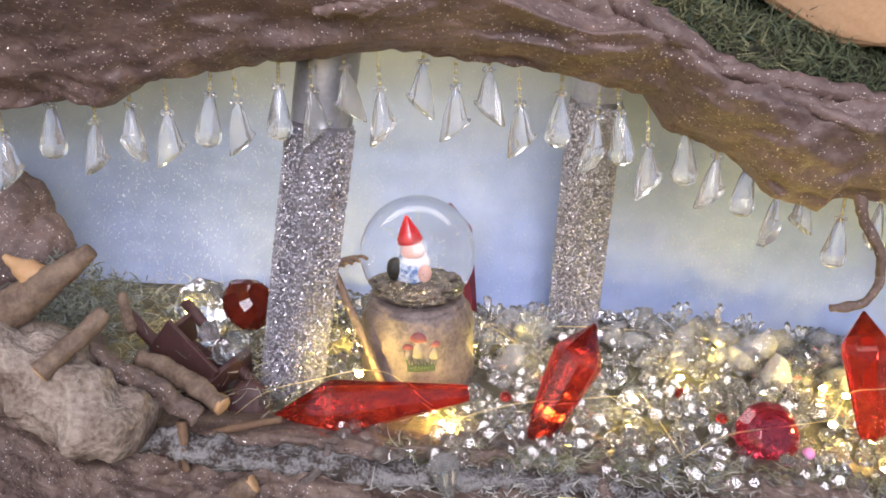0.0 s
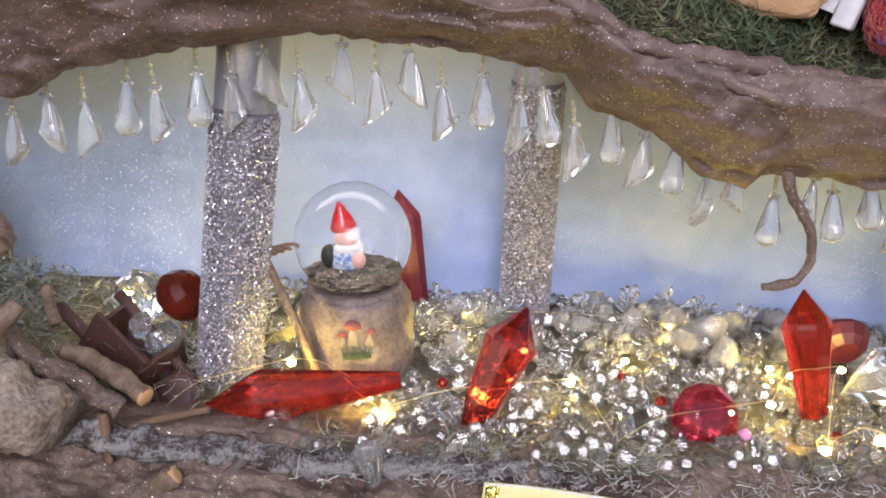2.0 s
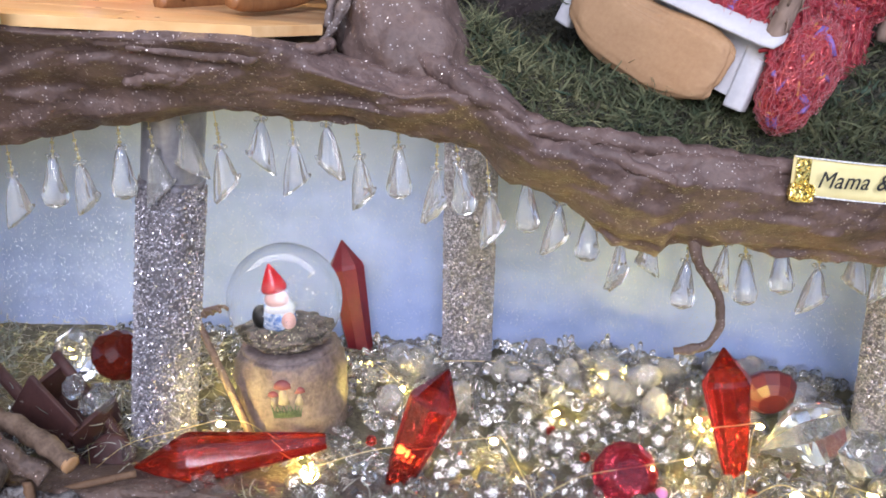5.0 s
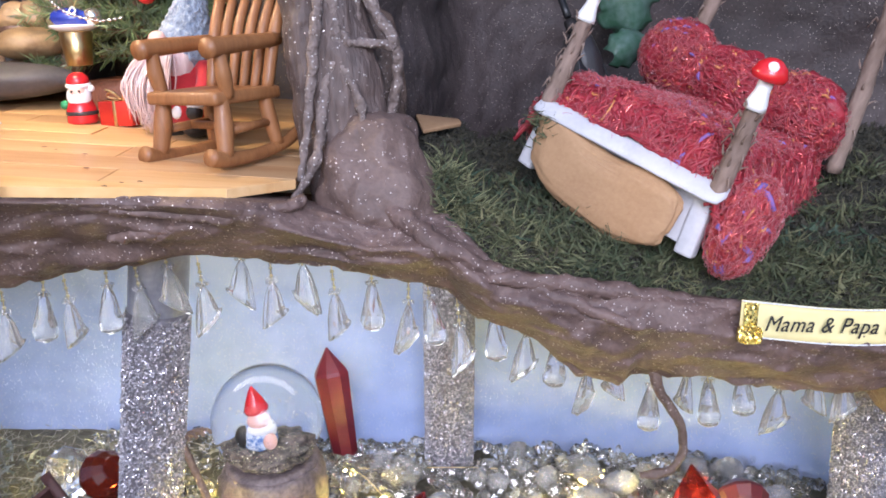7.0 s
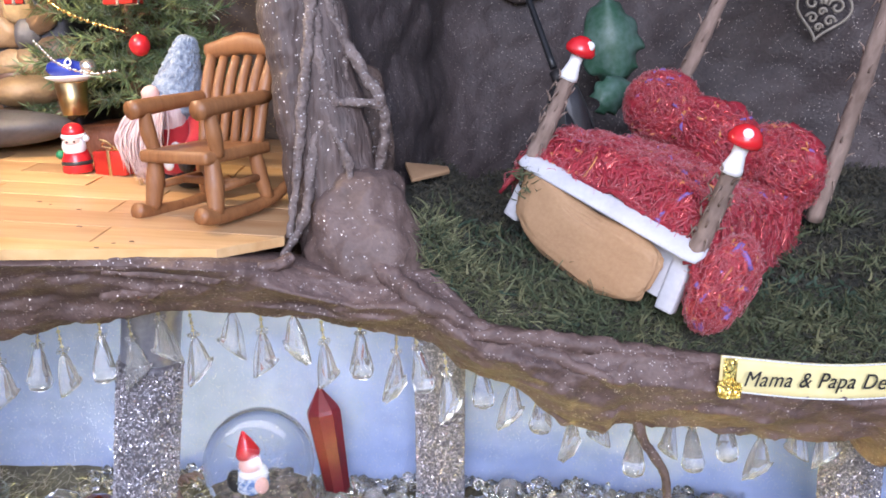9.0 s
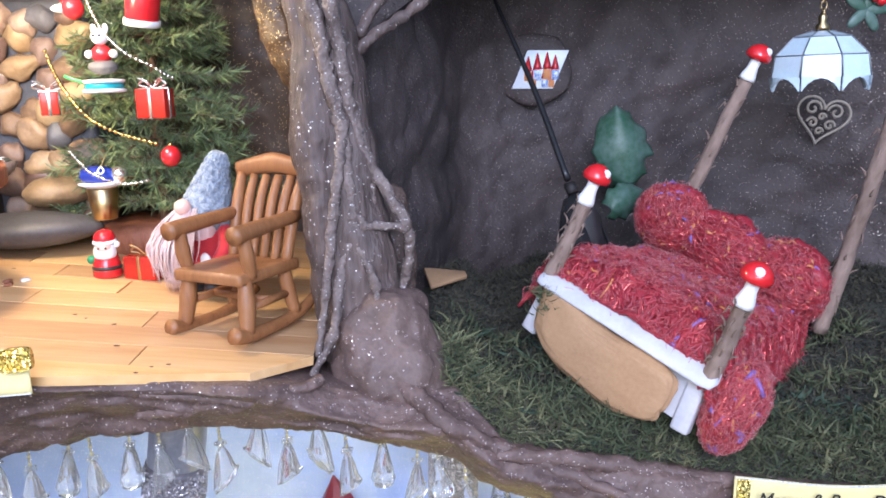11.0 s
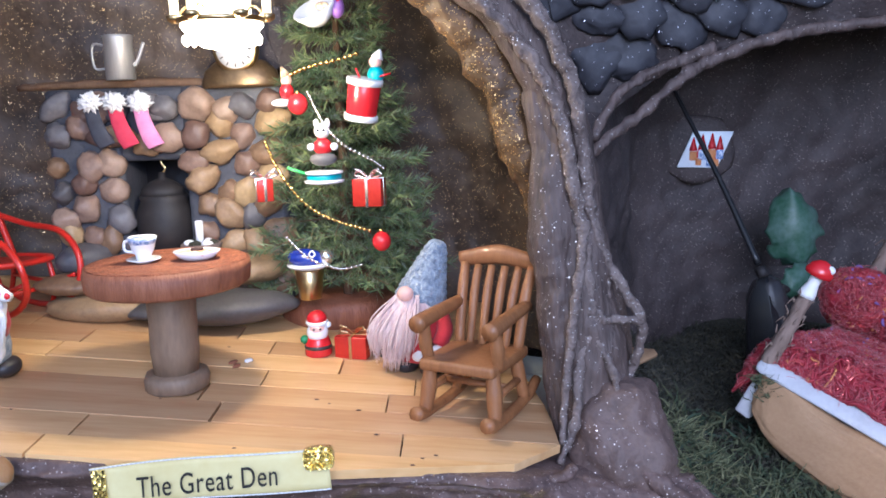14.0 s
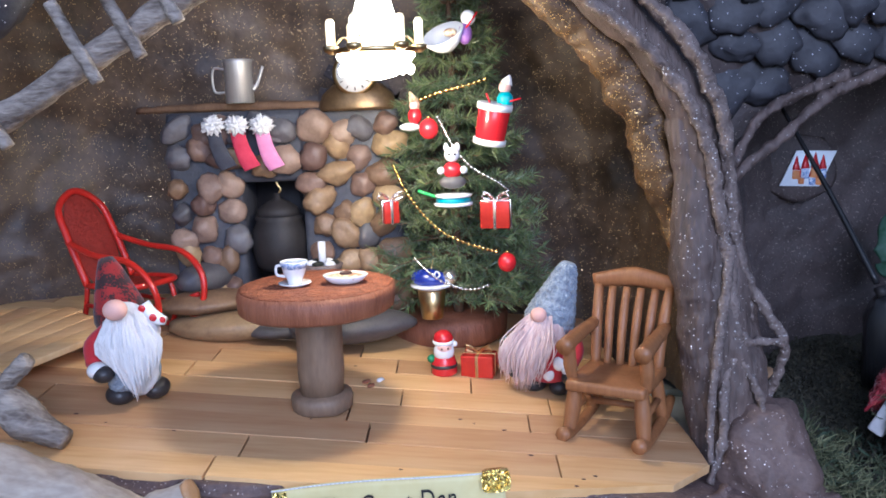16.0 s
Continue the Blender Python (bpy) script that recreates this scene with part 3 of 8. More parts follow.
def bar(name, points, radius, material, parent, n=12, rough=0.25, steps=10, seed=0.0, label=""):
    o = parent.matrix_world.translation
    return part(name, tube([tuple(Vector(p) - o) for p in points], radius, n, steps, rough=rough, seed=seed), material, parent, label)


bar("stem", [(0.046, 0.352, 0.13), (0.042, 0.356, 0.19), (0.037, 0.364, 0.24), (0.033, 0.366, 0.28), (0.025, 0.366, 0.310), (0.009, 0.366, 0.335), (-0.0135, 0.366, 0.358), (-0.05, 0.366, 0.39), (-0.09, 0.366, 0.42)],
    (0.019, 0.0155, 0.0136, 0.0126, 0.0116, 0.0105, 0.0100, 0.0100, 0.010), TRUNK, trunk, 56, 0.24, 26)
bar("buttress", [(0.0395, 0.352, 0.125), (0.0350, 0.356, 0.157), (0.0312, 0.358, 0.190), (0.0290, 0.359, 0.213), (0.0275, 0.360, 0.236), (0.027, 0.364, 0.275), (0.023, 0.366, 0.305)],
    (0.0125, 0.0118, 0.0118, 0.0118, 0.0116, 0.0105, 0.0090), TRUNK, trunk, 40, 0.22, 20, 5.0, "broad flank of the trunk beside the plank floor")
# inner side of the trunk, the chandelier's golden light put into its colour
bar("inner_bark", [(0.032, 0.366, 0.205), (0.029, 0.373, 0.232), (0.022, 0.379, 0.258), (0.014, 0.380, 0.280), (0.000, 0.380, 0.320), (-0.022, 0.380, 0.350), (-0.055, 0.380, 0.382)],
    (0.004, 0.006, 0.0095, 0.0112, 0.0115, 0.011, 0.010), LAMPLIT, trunk, 30, 0.45, 14, 9.0, "rough glittery inner side with golden lamplight put into its colour")
ROOTS = [
    ([(-0.062, 0.354, 0.408), (-0.030, 0.354, 0.385), (-0.002, 0.352, 0.361), (0.020, 0.350, 0.337), (0.034, 0.349, 0.308), (0.040, 0.350, 0.275), (0.043, 0.352, 0.250), (0.048, 0.352, 0.230), (0.058, 0.349, 0.212), (0.066, 0.347, 0.198), (0.0665, 0.350, 0.185), (0.0625, 0.354, 0.170), (0.060, 0.352, 0.158)], (0.0034, 0.0036, 0.0038, 0.0040, 0.0040, 0.0036, 0.0032, 0.0030, 0.0027, 0.0027, 0.0025, 0.0023, 0.0020)),
    ([(-0.075, 0.354, 0.398), (-0.046, 0.354, 0.377), (-0.018, 0.354, 0.354), (0.006, 0.353, 0.332), (0.025, 0.352, 0.305), (0.033, 0.349, 0.275), (0.037, 0.349, 0.250), (0.040, 0.348, 0.228), (0.042, 0.344, 0.200), (0.0365, 0.340, 0.178), (0.033, 0.331, 0.155), (0.024, 0.321, 0.139)], (0.0030, 0.0032, 0.0034, 0.0034, 0.0036, 0.0034, 0.0032, 0.0032, 0.0032, 0.0028, 0.0024, 0.0018)),
    ([(0.042, 0.344, 0.203), (0.0455, 0.341, 0.188), (0.051, 0.337, 0.176), (0.052, 0.333, 0.166)], (0.0026, 0.0025, 0.0022, 0.0018)),
    ([(0.041, 0.345, 0.206), (0.047, 0.343, 0.1995), (0.054, 0.344, 0.199), (0.066, 0.346, 0.197)], (0.0024, 0.0024, 0.0020, 0.0022)),
    ([(0.040, 0.348, 0.245), (0.037, 0.344, 0.222), (0.033, 0.341, 0.196), (0.029, 0.337, 0.168), (0.026, 0.326, 0.146)], (0.0026, 0.0024, 0.0024, 0.0020, 0.0014)),
    ([(0.044, 0.354, 0.252), (0.049, 0.352, 0.226), (0.051, 0.350, 0.205), (0.049, 0.346, 0.186), (0.047, 0.340, 0.172)], (0.0024, 0.0024, 0.0020, 0.0020, 0.0014)),
    ([(0.040, 0.360, 0.266), (0.049, 0.365, 0.277), (0.070, 0.372, 0.291), (0.091, 0.380, 0.307), (0.110, 0.386, 0.317), (0.150, 0.390, 0.328), (0.212, 0.394, 0.334), (0.30, 0.394, 0.345)], (0.003, 0.0026, 0.0026, 0.0032, 0.0028, 0.003, 0.003, 0.003)),
    ([(0.046, 0.366, 0.281), (0.062, 0.376, 0.302), (0.083, 0.384, 0.313), (0.11, 0.388, 0.322)], (0.003, 0.0026, 0.003, 0.003)),
]
for i, (way, radii) in enumerate(ROOTS):
    radii = tuple(r * (0.95 if i in (6, 7) else 0.92) for r in radii)
    sink = 0.0010
    bar("root", [(p[0], p[1] + sink, p[2]) for p in way], radii, TRUNK if i > 5 else ROPE, trunk, 16, 0.55, 16, i * 3.1)
knoll = ball(0.024, (0.0215, 0.001, 0.002), 5, (0.92, 1.0, 1.20), lumps=0.16, freq=1.5)
for v in knoll.verts:
    v.co += Vector((v.co.x - 0.0215, v.co.y - 0.001, 0)).normalized() * (0.010 * max(0.0, 0.012 - v.co.z) / 0.03 + wrinkle(v.co, 0.012, 0.0012))
part("knoll", knoll, KNOLL, trunk, "rounded brown bark knoll")
part("hollow", ball(0.022, (0.014, 0.034, 0.036), 4, (0.95, 0.5, 1.7), lumps=0.2, freq=1.6), DARKBARK, trunk, "shaded bark behind the ropes of root")

band_points = np.array([bark_band(u, v) for u in np.linspace(0, 1, 240) for v in np.linspace(0, 1, 60)])


def on_band(p, sink):
    """The point moved in depth until it is half sunk in the bark lip."""
    d = (band_points[:, 0] - p[0]) ** 2 + (band_points[:, 2] - p[2]) ** 2
    near = band_points[np.argsort(d)[:6]]
    return (p[0], float(near[:, 1].min()) + sink, p[2])


for words, way, radii in [
        ("rope-like bark root running down the lip", [(0.060, 0.316, 0.136), (0.084, 0.312, 0.121), (0.108, 0.307, 0.108), (0.132, 0.304, 0.097), (0.155, 0.304, 0.088)], (0.0045, 0.0042, 0.0036, 0.003, 0.002)),
        ("long bark root along the mossy edge", [(0.100, 0.308, 0.110), (0.140, 0.307, 0.102), (0.200, 0.306, 0.091), (0.270, 0.302, 0.083), (0.34, 0.300, 0.078)], (0.0030, 0.0036, 0.0034, 0.003, 0.003)),
        ("small curled root on the bark lip", [(-0.0460, 0.302, 0.1295), (-0.0315, 0.302, 0.1312), (-0.0276, 0.302, 0.1292), (-0.0212, 0.302, 0.1332), (-0.0179, 0.302, 0.1387)], (0.0024, 0.0026, 0.0022, 0.0018, 0.0010)),
        ("bark root spreading from the trunk", [(0.0298, 0.302, 0.1407), (0.018, 0.297, 0.1391), (-0.0007, 0.294, 0.1383), (-0.0141, 0.294, 0.1391), (-0.04, 0.294, 0.1430)], (0.0024, 0.0024, 0.0022, 0.002, 0.0012)),
        ]:
    way = [on_band(p, 0.0022) for p in way]
    r = thing("bark_root", way[0], words, "root", "roots on the bark lip")
    bar("root", way, radii, BARK, r, 16, 0.6, 14, way[0][0] * 40)

# folded bark above the bedroom, with painted stones set in it
def brow(u, v):
    zz = 0.262 + 0.17 * v
    x0 = float(np.interp(zz, [0.26, 0.31, 0.36, 0.40, 0.44], [0.036, 0.027, -0.008, -0.052, -0.10]))
    x = x0 + (0.45 - x0) * u ** 1.5
    z = max(zz, float(np.interp(x, [0.03, 0.05, 0.09, 0.13, 0.21, 0.45], [0.262, 0.285, 0.312, 0.326, 0.336, 0.35])))
    y = 0.404 - 0.35 * max(0.0, z - 0.31)
    return (x, y - wrinkle((x, z, 0), 0.03, 0.004) - rugged((x, y, z), 0.012, 0.001), z)


placed("wall_brow", sheet("wall_brow", 130, 40, brow), CAVE, "dark bark wall above the bedroom opening", "bark wall", "structure")
brow_rng = random.Random(2)
for i in range(96):
    x, z = -0.03 + 0.0205 * (i % 16) + brow_rng.uniform(-0.005, 0.005), 0.300 + 0.0185 * (i // 16) + brow_rng.uniform(-0.004, 0.004)
    if z < float(np.interp(x, [0.045, 0.09, 0.13, 0.21, 0.3], [0.298, 0.326, 0.338, 0.347, 0.356])) or x < float(np.interp(z, [0.30, 0.33, 0.36, 0.40, 0.44], [0.050, 0.036, 0.010, -0.030, -0.07])):
        continue
    solid("stone", ball(1.0, detail=3, squash=(brow_rng.uniform(0.0105, 0.0190), 0.0045, brow_rng.uniform(0.0095, 0.0150)), lumps=0.40, freq=1.1, seed=i * 2.3), ROCK, "dark blue-grey painted stone set in bark", "stone", "stones over the bedroom",
          at=pose(x, 0.402 - 0.35 * max(0.0, z - 0.31), z, 0, brow_rng.uniform(-40, 40), 0))
for i, (x, y, z, r) in enumerate([(-0.292, 0.335, 0.372, 0.034), (-0.335, 0.34, 0.34, 0.03), (-0.25, 0.34, 0.40, 0.034), (-0.30, 0.345, 0.42, 0.04)]):
    solid("stone", ball(1.0, detail=3, squash=(r, 0.016, r * 0.7), lumps=0.25, freq=1.1, seed=20 + i * 2.3), ROCK, "dark blue-grey painted stone beside the ladder", "stone", "stones by the ladder", at=pose(x, y, z, 0, -35, 0))

# ---- the great den: floor of planks ----
floor = new("floor")
tagged(floor, "pale pine plank floor of the great den", "floor", kind="structure")
random.seed(5)
edge_rows = [0.2845, *np.linspace(0.303, 0.545, 12)]
EDGE_Y, EDGE_X = [0.2845, 0.303, 0.309, 0.315, 0.36, 0.50], [-0.082, 0.003, 0.020, 0.025, 0.024, 0.0]
for r, (y0, y1) in enumerate(zip(edge_rows, edge_rows[1:])):
    right = float(np.interp(y0, EDGE_Y, EDGE_X))
    x = -0.44 - random.random() * 0.05
    while x < right - 0.004:
        x1 = min(x + random.uniform(0.075, 0.16), right)
        if right - x1 < 0.02:
            x1 = right
        w, d = x1 - x - 0.00025, (y1 - y0) - 0.00025
        cx, cy = (x + x1) / 2, (y0 + y1) / 2
        bm = box((w, d, 0.004), bevel=0.00025)
        if x1 == right:
            slant = float(np.interp(y1, EDGE_Y, EDGE_X)) - right
            for v in bm.verts:
                if v.co.x > 0 and v.co.y > 0:
                    v.co.x += slant
        me = mesh_of(bm, "plank", PINE, smooth=False)
        ob = new("plank", me)
        ob.parent = floor
        lift = random.uniform(-0.0002, 0.0002)
        ob.matrix_world = Matrix.Translation((cx, cy, den_floor(cx, cy) - 0.002 + lift)) @ Euler((math.atan(0.05), math.atan(0.10), random.uniform(-0.006, 0.006))).to_matrix().to_4x4()
        x = x1
knot_rng = random.Random(9)
for _ in range(13):
    x, y = knot_rng.uniform(-0.30, 0.0), knot_rng.uniform(0.295, 0.43)
    k = part("knot", lathe([(knot_rng.uniform(0.0004, 0.0009), 0.0), (0.0004, 0.0001)], 9, wobble=0.5), DARKWOOD, floor)
    k.matrix_local = Matrix.Translation((x, y, den_floor(x, y) + 0.0003)) @ Euler((math.atan(0.05), math.atan(0.10), 0)).to_matrix().to_4x4() @ Matrix.Diagonal((1.7, 1, 1, 1))
placed("subfloor", sheet("subfloor", 20, 12, lambda u, v: (-0.46 + 0.455 * u, 0.300 + 0.24 * v, den_floor(-0.46 + 0.455 * u, 0.300 + 0.24 * v) - 0.0035)), TWIG, "dark boards under the plank floor", "floor", "structure")

# round pedestal table
tx, ty = -0.1575, 0.361
table = thing("round_table", (tx, ty, den_floor(tx, ty) - 0.0005), "round wooden table of a red-brown log slice on a stout leg", "table")
TABLE_TOP = 0.2305
tz = TABLE_TOP - (den_floor(tx, ty) - 0.0005)
slab = lathe([(0.001, tz - 0.0125), (0.036, tz - 0.0125), (0.0382, tz - 0.011), (0.0388, tz - 0.004), (0.0378, tz - 0.0005)], 56, wobble=0.035, mi=1)
lathe([(0.0376, tz - 0.0006), (0.036, tz), (0.018, tz + 0.0002), (0.001, tz)], 56, wobble=0.035, mi=0, bm=slab)
part("tabletop", slab, (REDWOOD, REDEDGE), table, "rough red-brown log slice")
part("leg", lathe([(0.0105, 0.008), (0.0118, 0.02), (0.0112, 0.035), (0.0118, 0.05), (0.0105, tz - 0.012)], 24, wobble=0.06), LEGWOOD, table)
part("foot", lathe([(0.0135, 0.0), (0.0152, 0.001), (0.0155, 0.006), (0.0145, 0.0085), (0.006, 0.0092)], 24, wobble=0.08), LEGWOOD, table)

cup = thing("teacup", (-0.1665, 0.356, TABLE_TOP), "small white porcelain teacup with blue rim on a saucer", "teacup")
part("saucer", lathe([(0.004, 0.0), (0.0045, 0.0006), (0.008, 0.0018), (0.0078, 0.0022), (0.004, 0.0012), (0.001, 0.0012)], 28), CHINA, cup)
part("cup", lathe([(0.0032, 0.0014), (0.0036, 0.0018), (0.0036, 0.0035), (0.0052, 0.0065), (0.0062, 0.0105), (0.0066, 0.0125), (0.0062, 0.0125), (0.0055, 0.0095), (0.001, 0.0075)], 28), CHINA, cup)
part("band", lathe([(0.0060, 0.0092), (0.00645, 0.0108), (0.00668, 0.0122), (0.0060, 0.0120)], 28), BLUEPRINT, cup, "blue patterned rim")
part("handle", tube([(-0.0055, 0, 0.0105), (-0.0085, 0, 0.010), (-0.0085, 0, 0.006), (-0.0045, 0, 0.005)], 0.0007, 8), CHINA, cup)
dish = thing("dish", (-0.1425, 0.360, TABLE_TOP), "small white oval dish with food on the table", "dish")
part("bowl", lathe([(0.006, 0.0), (0.0085, 0.0012), (0.0112, 0.0042), (0.0108, 0.0045), (0.008, 0.0028), (0.001, 0.002)], 32, turn=Matrix.Diagonal((1.0, 0.8, 1, 1))), CHINA, dish)
part("food", ball(0.0092, (0, 0, 0.0032), 3, (1.05, 0.82, 0.16), lumps=0.2, freq=3), FOOD, dish, "brown and cream crumbs")
part("cookie", lathe([(0.0028, 0.0045), (0.003, 0.005), (0.0026, 0.0056), (0.001, 0.0056)], 10, at=(0.0005, 0, 0), wobble=0.4), DARKWOOD, dish)

# ---- fireplace ----
fx, fy = -0.192, 0.505
fz = den_floor(fx, fy)
fire = thing("fireplace", (fx, fy, fz - 0.002), "river-stone fireplace with dark grout and a black hearth opening", "fireplace")
left, right, top, face = -0.075, 0.069, 0.140, -0.022
part("pier", box((0.0455, 0.05, top), (left + 0.02225, 0.003, top / 2), 0.004), MORTAR, fire)
part("pier", box((0.0625, 0.05, top), (right - 0.0300, 0.003, top / 2), 0.004), MORTAR, fire)
part("lintel", box((right - left, 0.05, 0.045), ((left + right) / 2, 0.0045, top - 0.0225), 0.004), MORTAR, fire)
# near-black panel at the back of the hearth opening
part("firebox", box((0.05, 0.01, 0.12), (-0.010, 0.02, 0.06)), HEARTHBLACK, fire, "near-black firebox panel")
part("mantel", tube([(left - 0.022, -0.008, top + 0.002), (left + 0.02, -0.012, top + 0.003), (0, -0.014, top + 0.002), (right - 0.02, -0.012, top), (right + 0.014, -0.006, top + 0.001)], (0.0020, 0.0028, 0.0030, 0.0028, 0.0020), 10, 8, rough=0.35), TWIG, fire, "rough brown stick mantel")
random.seed(11)
STONES = []
cells = [(x, z) for x in (-0.067, -0.052, -0.038) for z in (0.013, 0.029, 0.045, 0.061, 0.077, 0.094, 0.111, 0.127)] + \
        [(x, z) for x in (0.018, 0.033, 0.048, 0.062) for z in (0.012, 0.028, 0.044, 0.060, 0.076, 0.092, 0.109, 0.126)] + \
        [(x, z) for x in (-0.031, -0.013, 0.0) for z in (0.107, 0.127)]
for i, (x, z) in enumerate(cells):
    x += random.uniform(-0.0035, 0.0035)
    z += random.uniform(-0.002, 0.002) + (0.006 if int(x * 60) % 2 else 0)
    z = min(z, 0.1290)
    w, h = random.uniform(0.0070, 0.0130), random.uniform(0.0062, 0.0098)
    if x < 0 and z < 0.10:
        w = random.uniform(0.0068, 0.0092)
    m = random.choice((STONE, STONE, STONE, STONE, GREYSTONE, PINKSTONE, REDSTONE)) if x > 0 else random.choice((STONE, GREYSTONE, GREYSTONE, PINKSTONE, REDSTONE))
    ob = part("stone", ball(1.0, detail=3, squash=(w, 0.0060, h), lumps=0.34, freq=1.0, seed=i * 1.7), m, fire)
    ob.matrix_local = pose(x, face - 0.001 + random.uniform(-0.002, 0.0015), z, 0, random.uniform(-35, 35), random.uniform(-15, 15))
for i, (x, y, z, a, c, d) in enumerate([(-0.040, -0.045, 0.010, 0.036, 0.02, 0.009), (0.038, -0.052, 0.009, 0.040, 0.022, 0.010), (-0.052, -0.040, 0.024, 0.030, 0.02, 0.007), (0.0, -0.040, 0.008, 0.03, 0.022, 0.008), (0.05, -0.035, 0.028, 0.020, 0.015, 0.009), (-0.055, -0.028, 0.037, 0.02, 0.012, 0.01)]):
    ob = part("hearth_stone", ball(1.0, detail=4, squash=(a, c, d), lumps=0.10, freq=0.8, seed=40 + i), GREYSTONE if i % 2 else STONE, fire, "smooth flat hearth stone")
    ob.matrix_local = pose(x, y, z, 0, 0, 10 * i)
pot = thing("cooking_pot", (-0.2015, 0.490, fz + 0.036), "dark iron cooking pot hanging in the hearth", "pot")
pot.scale = (1.15, 1.0, 1.18)
part("vessel", lathe([(0.010, 0.0), (0.0135, 0.003), (0.0155, 0.012), (0.0150, 0.022), (0.0125, 0.027), (0.0135, 0.030), (0.0125, 0.030), (0.011, 0.026), (0.001, 0.02)], 28), IRON, pot)
part("lid", lathe([(0.0128, 0.0295), (0.011, 0.034), (0.006, 0.0375), (0.002, 0.039), (0.0018, 0.042)], 28), IRON, pot)
part("hook", tube([(0, 0, 0.041), (0.002, 0, 0.044), (0.0, 0, 0.048), (-0.001, 0, 0.06)], 0.0006, 8), BRASS, pot, "brass hook")
wood = thing("firewood", (-0.205, 0.470, fz + 0.028), "small heap of reddish sticks in the hearth", "firewood")
for k in range(5):
    part("stick", tube([(-0.02 + 0.004 * k, 0.004 * math.sin(k * 2), 0.001 * k), (0.014 + 0.003 * k, 0.006 * math.cos(k * 2), 0.002 + 0.001 * k)], 0.0016, 7, rough=0.2), REDEDGE, wood)

mug = thing("tin_mug", (-0.2195, 0.486, fz + 0.1425), "small brushed tin mug on the mantel", "mug")
part("body", lathe([(0.0082, 0.0), (0.0088, 0.0005), (0.0086, 0.024), (0.0092, 0.0265), (0.0085, 0.0267), (0.0078, 0.024), (0.001, 0.004)], 32), STEEL, mug)
part("handle", tube([(-0.0085, 0, 0.021), (-0.0155, 0, 0.021), (-0.0155, 0, 0.008), (-0.0085, 0, 0.007)], 0.0008, 8, 5), STEEL, mug)
part("spout", tube([(0.0085, 0, 0.008), (0.0115, 0, 0.012), (0.0155, 0, 0.022)], (0.0016, 0.0012, 0.001), 8, 5), STEEL, mug)

for k, (x, z, m, words) in enumerate([(-0.2325, 0.3075, DARKFELT, "charcoal"), (-0.2180, 0.3070, CRIMSONFELT, "crimson"), (-0.2030, 0.3065, PINKFELT, "pink")]):
    sock = thing("christmas_stocking", (x, 0.470, z - 0.018), words + " felt stocking with a white fluffy cuff hanging from the mantel", "stocking", "stockings on the mantel")
    bm = tube([(-0.001, 0, 0.02), (0.0, 0, 0.012), (0.0015, 0, 0.004), (0.004, 0, -0.004), (0.0065, 0, -0.0095)], (0.0040, 0.0042, 0.0046, 0.0052, 0.0050), 14, 6)
    for v in bm.verts:
        v.co.y *= 0.35
    for v in bm.verts:
        v.co.x *= 1.3
    part("sock", bm, m, sock)
    sock.scale = (0.84, 0.84, 0.84)
    tuft = ball(0.0066, (-0.001, -0.001, 0.0215), 5, (1.0, 0.55, 0.85), lumps=0.75, freq=4.2, seed=k)
    part("cuff", tuft, WHITE, sock, "white fluffy cuff")

bowl = thing("candle_bowl", (-0.1685, 0.452, 0.2150), "pale stone bowl of greens with a thick white candle", "candle")
part("basin", lathe([(0.006, 0.0), (0.010, 0.003), (0.012, 0.008), (0.011, 0.009), (0.001, 0.006)], 24, wobble=0.1), RESIN, bowl)
part("candle", lathe([(0.0022, 0.006), (0.0024, 0.022), (0.0018, 0.0225)], 14, at=(0.0, -0.002, 0)), CHINA, bowl, "short white candle")
for k in range(6):
    part("shell", ball(0.003, (0.007 * math.cos(k * 1.1), 0.006 * math.sin(k * 1.1), 0.009), 2, (1.2, 1, 0.7), lumps=0.3, seed=k), CHINA if k % 2 else MOSS, bowl)

crumb_rng = random.Random(12)
for k, (x, y) in enumerate([(-0.1395, 0.3958), (-0.1323, 0.3997), (-0.1365, 0.391)]):
    solid("wood_crumb", ball(0.0022, detail=2, squash=(1.2, 0.8, 0.5), lumps=0.4, freq=2, seed=k), (REDEDGE, CHINA, REDEDGE)[k], "tiny broken crumb on the plank floor", "crumb", "crumbs on the floor", at=pose(x, y, den_floor(x, y) + 0.001, 0, 0, crumb_rng.uniform(0, 90)))


# ---- christmas tree ----
def needles(rng, tips, length):
    """Many thin flat needles along each twig, as one mesh."""
    verts, faces = [], []
    for a, c in tips:
        way = (c - a).normalized()
        side = way.orthogonal().normalized()
        up = way.cross(side)
        count = int(17 + (c - a).length * 1000)
        for k in range(count):
            t = rng.random() ** 0.8
            ang = rng.random() * 6.283
            d = (way * rng.uniform(0.45, 1.1) + (side * math.cos(ang) + up * math.sin(ang)) * rng.uniform(0.6, 1.0)).normalized()
            p, ln = a.lerp(c, t), length * rng.uniform(0.6, 1.15)
            w = d.cross(Vector((rng.uniform(-1, 1), rng.uniform(-1, 1), rng.uniform(-1, 1)))).normalized() * rng.uniform(0.00022, 0.00042)
            i = len(verts)
            verts += [p - w, p + w, p + d * ln * 0.7 + w * 0.9, p + d * ln, p + d * ln * 0.7 - w * 0.9]
            faces += [(i, i + 1, i + 2, i + 3, i + 4)]
    return verts, faces


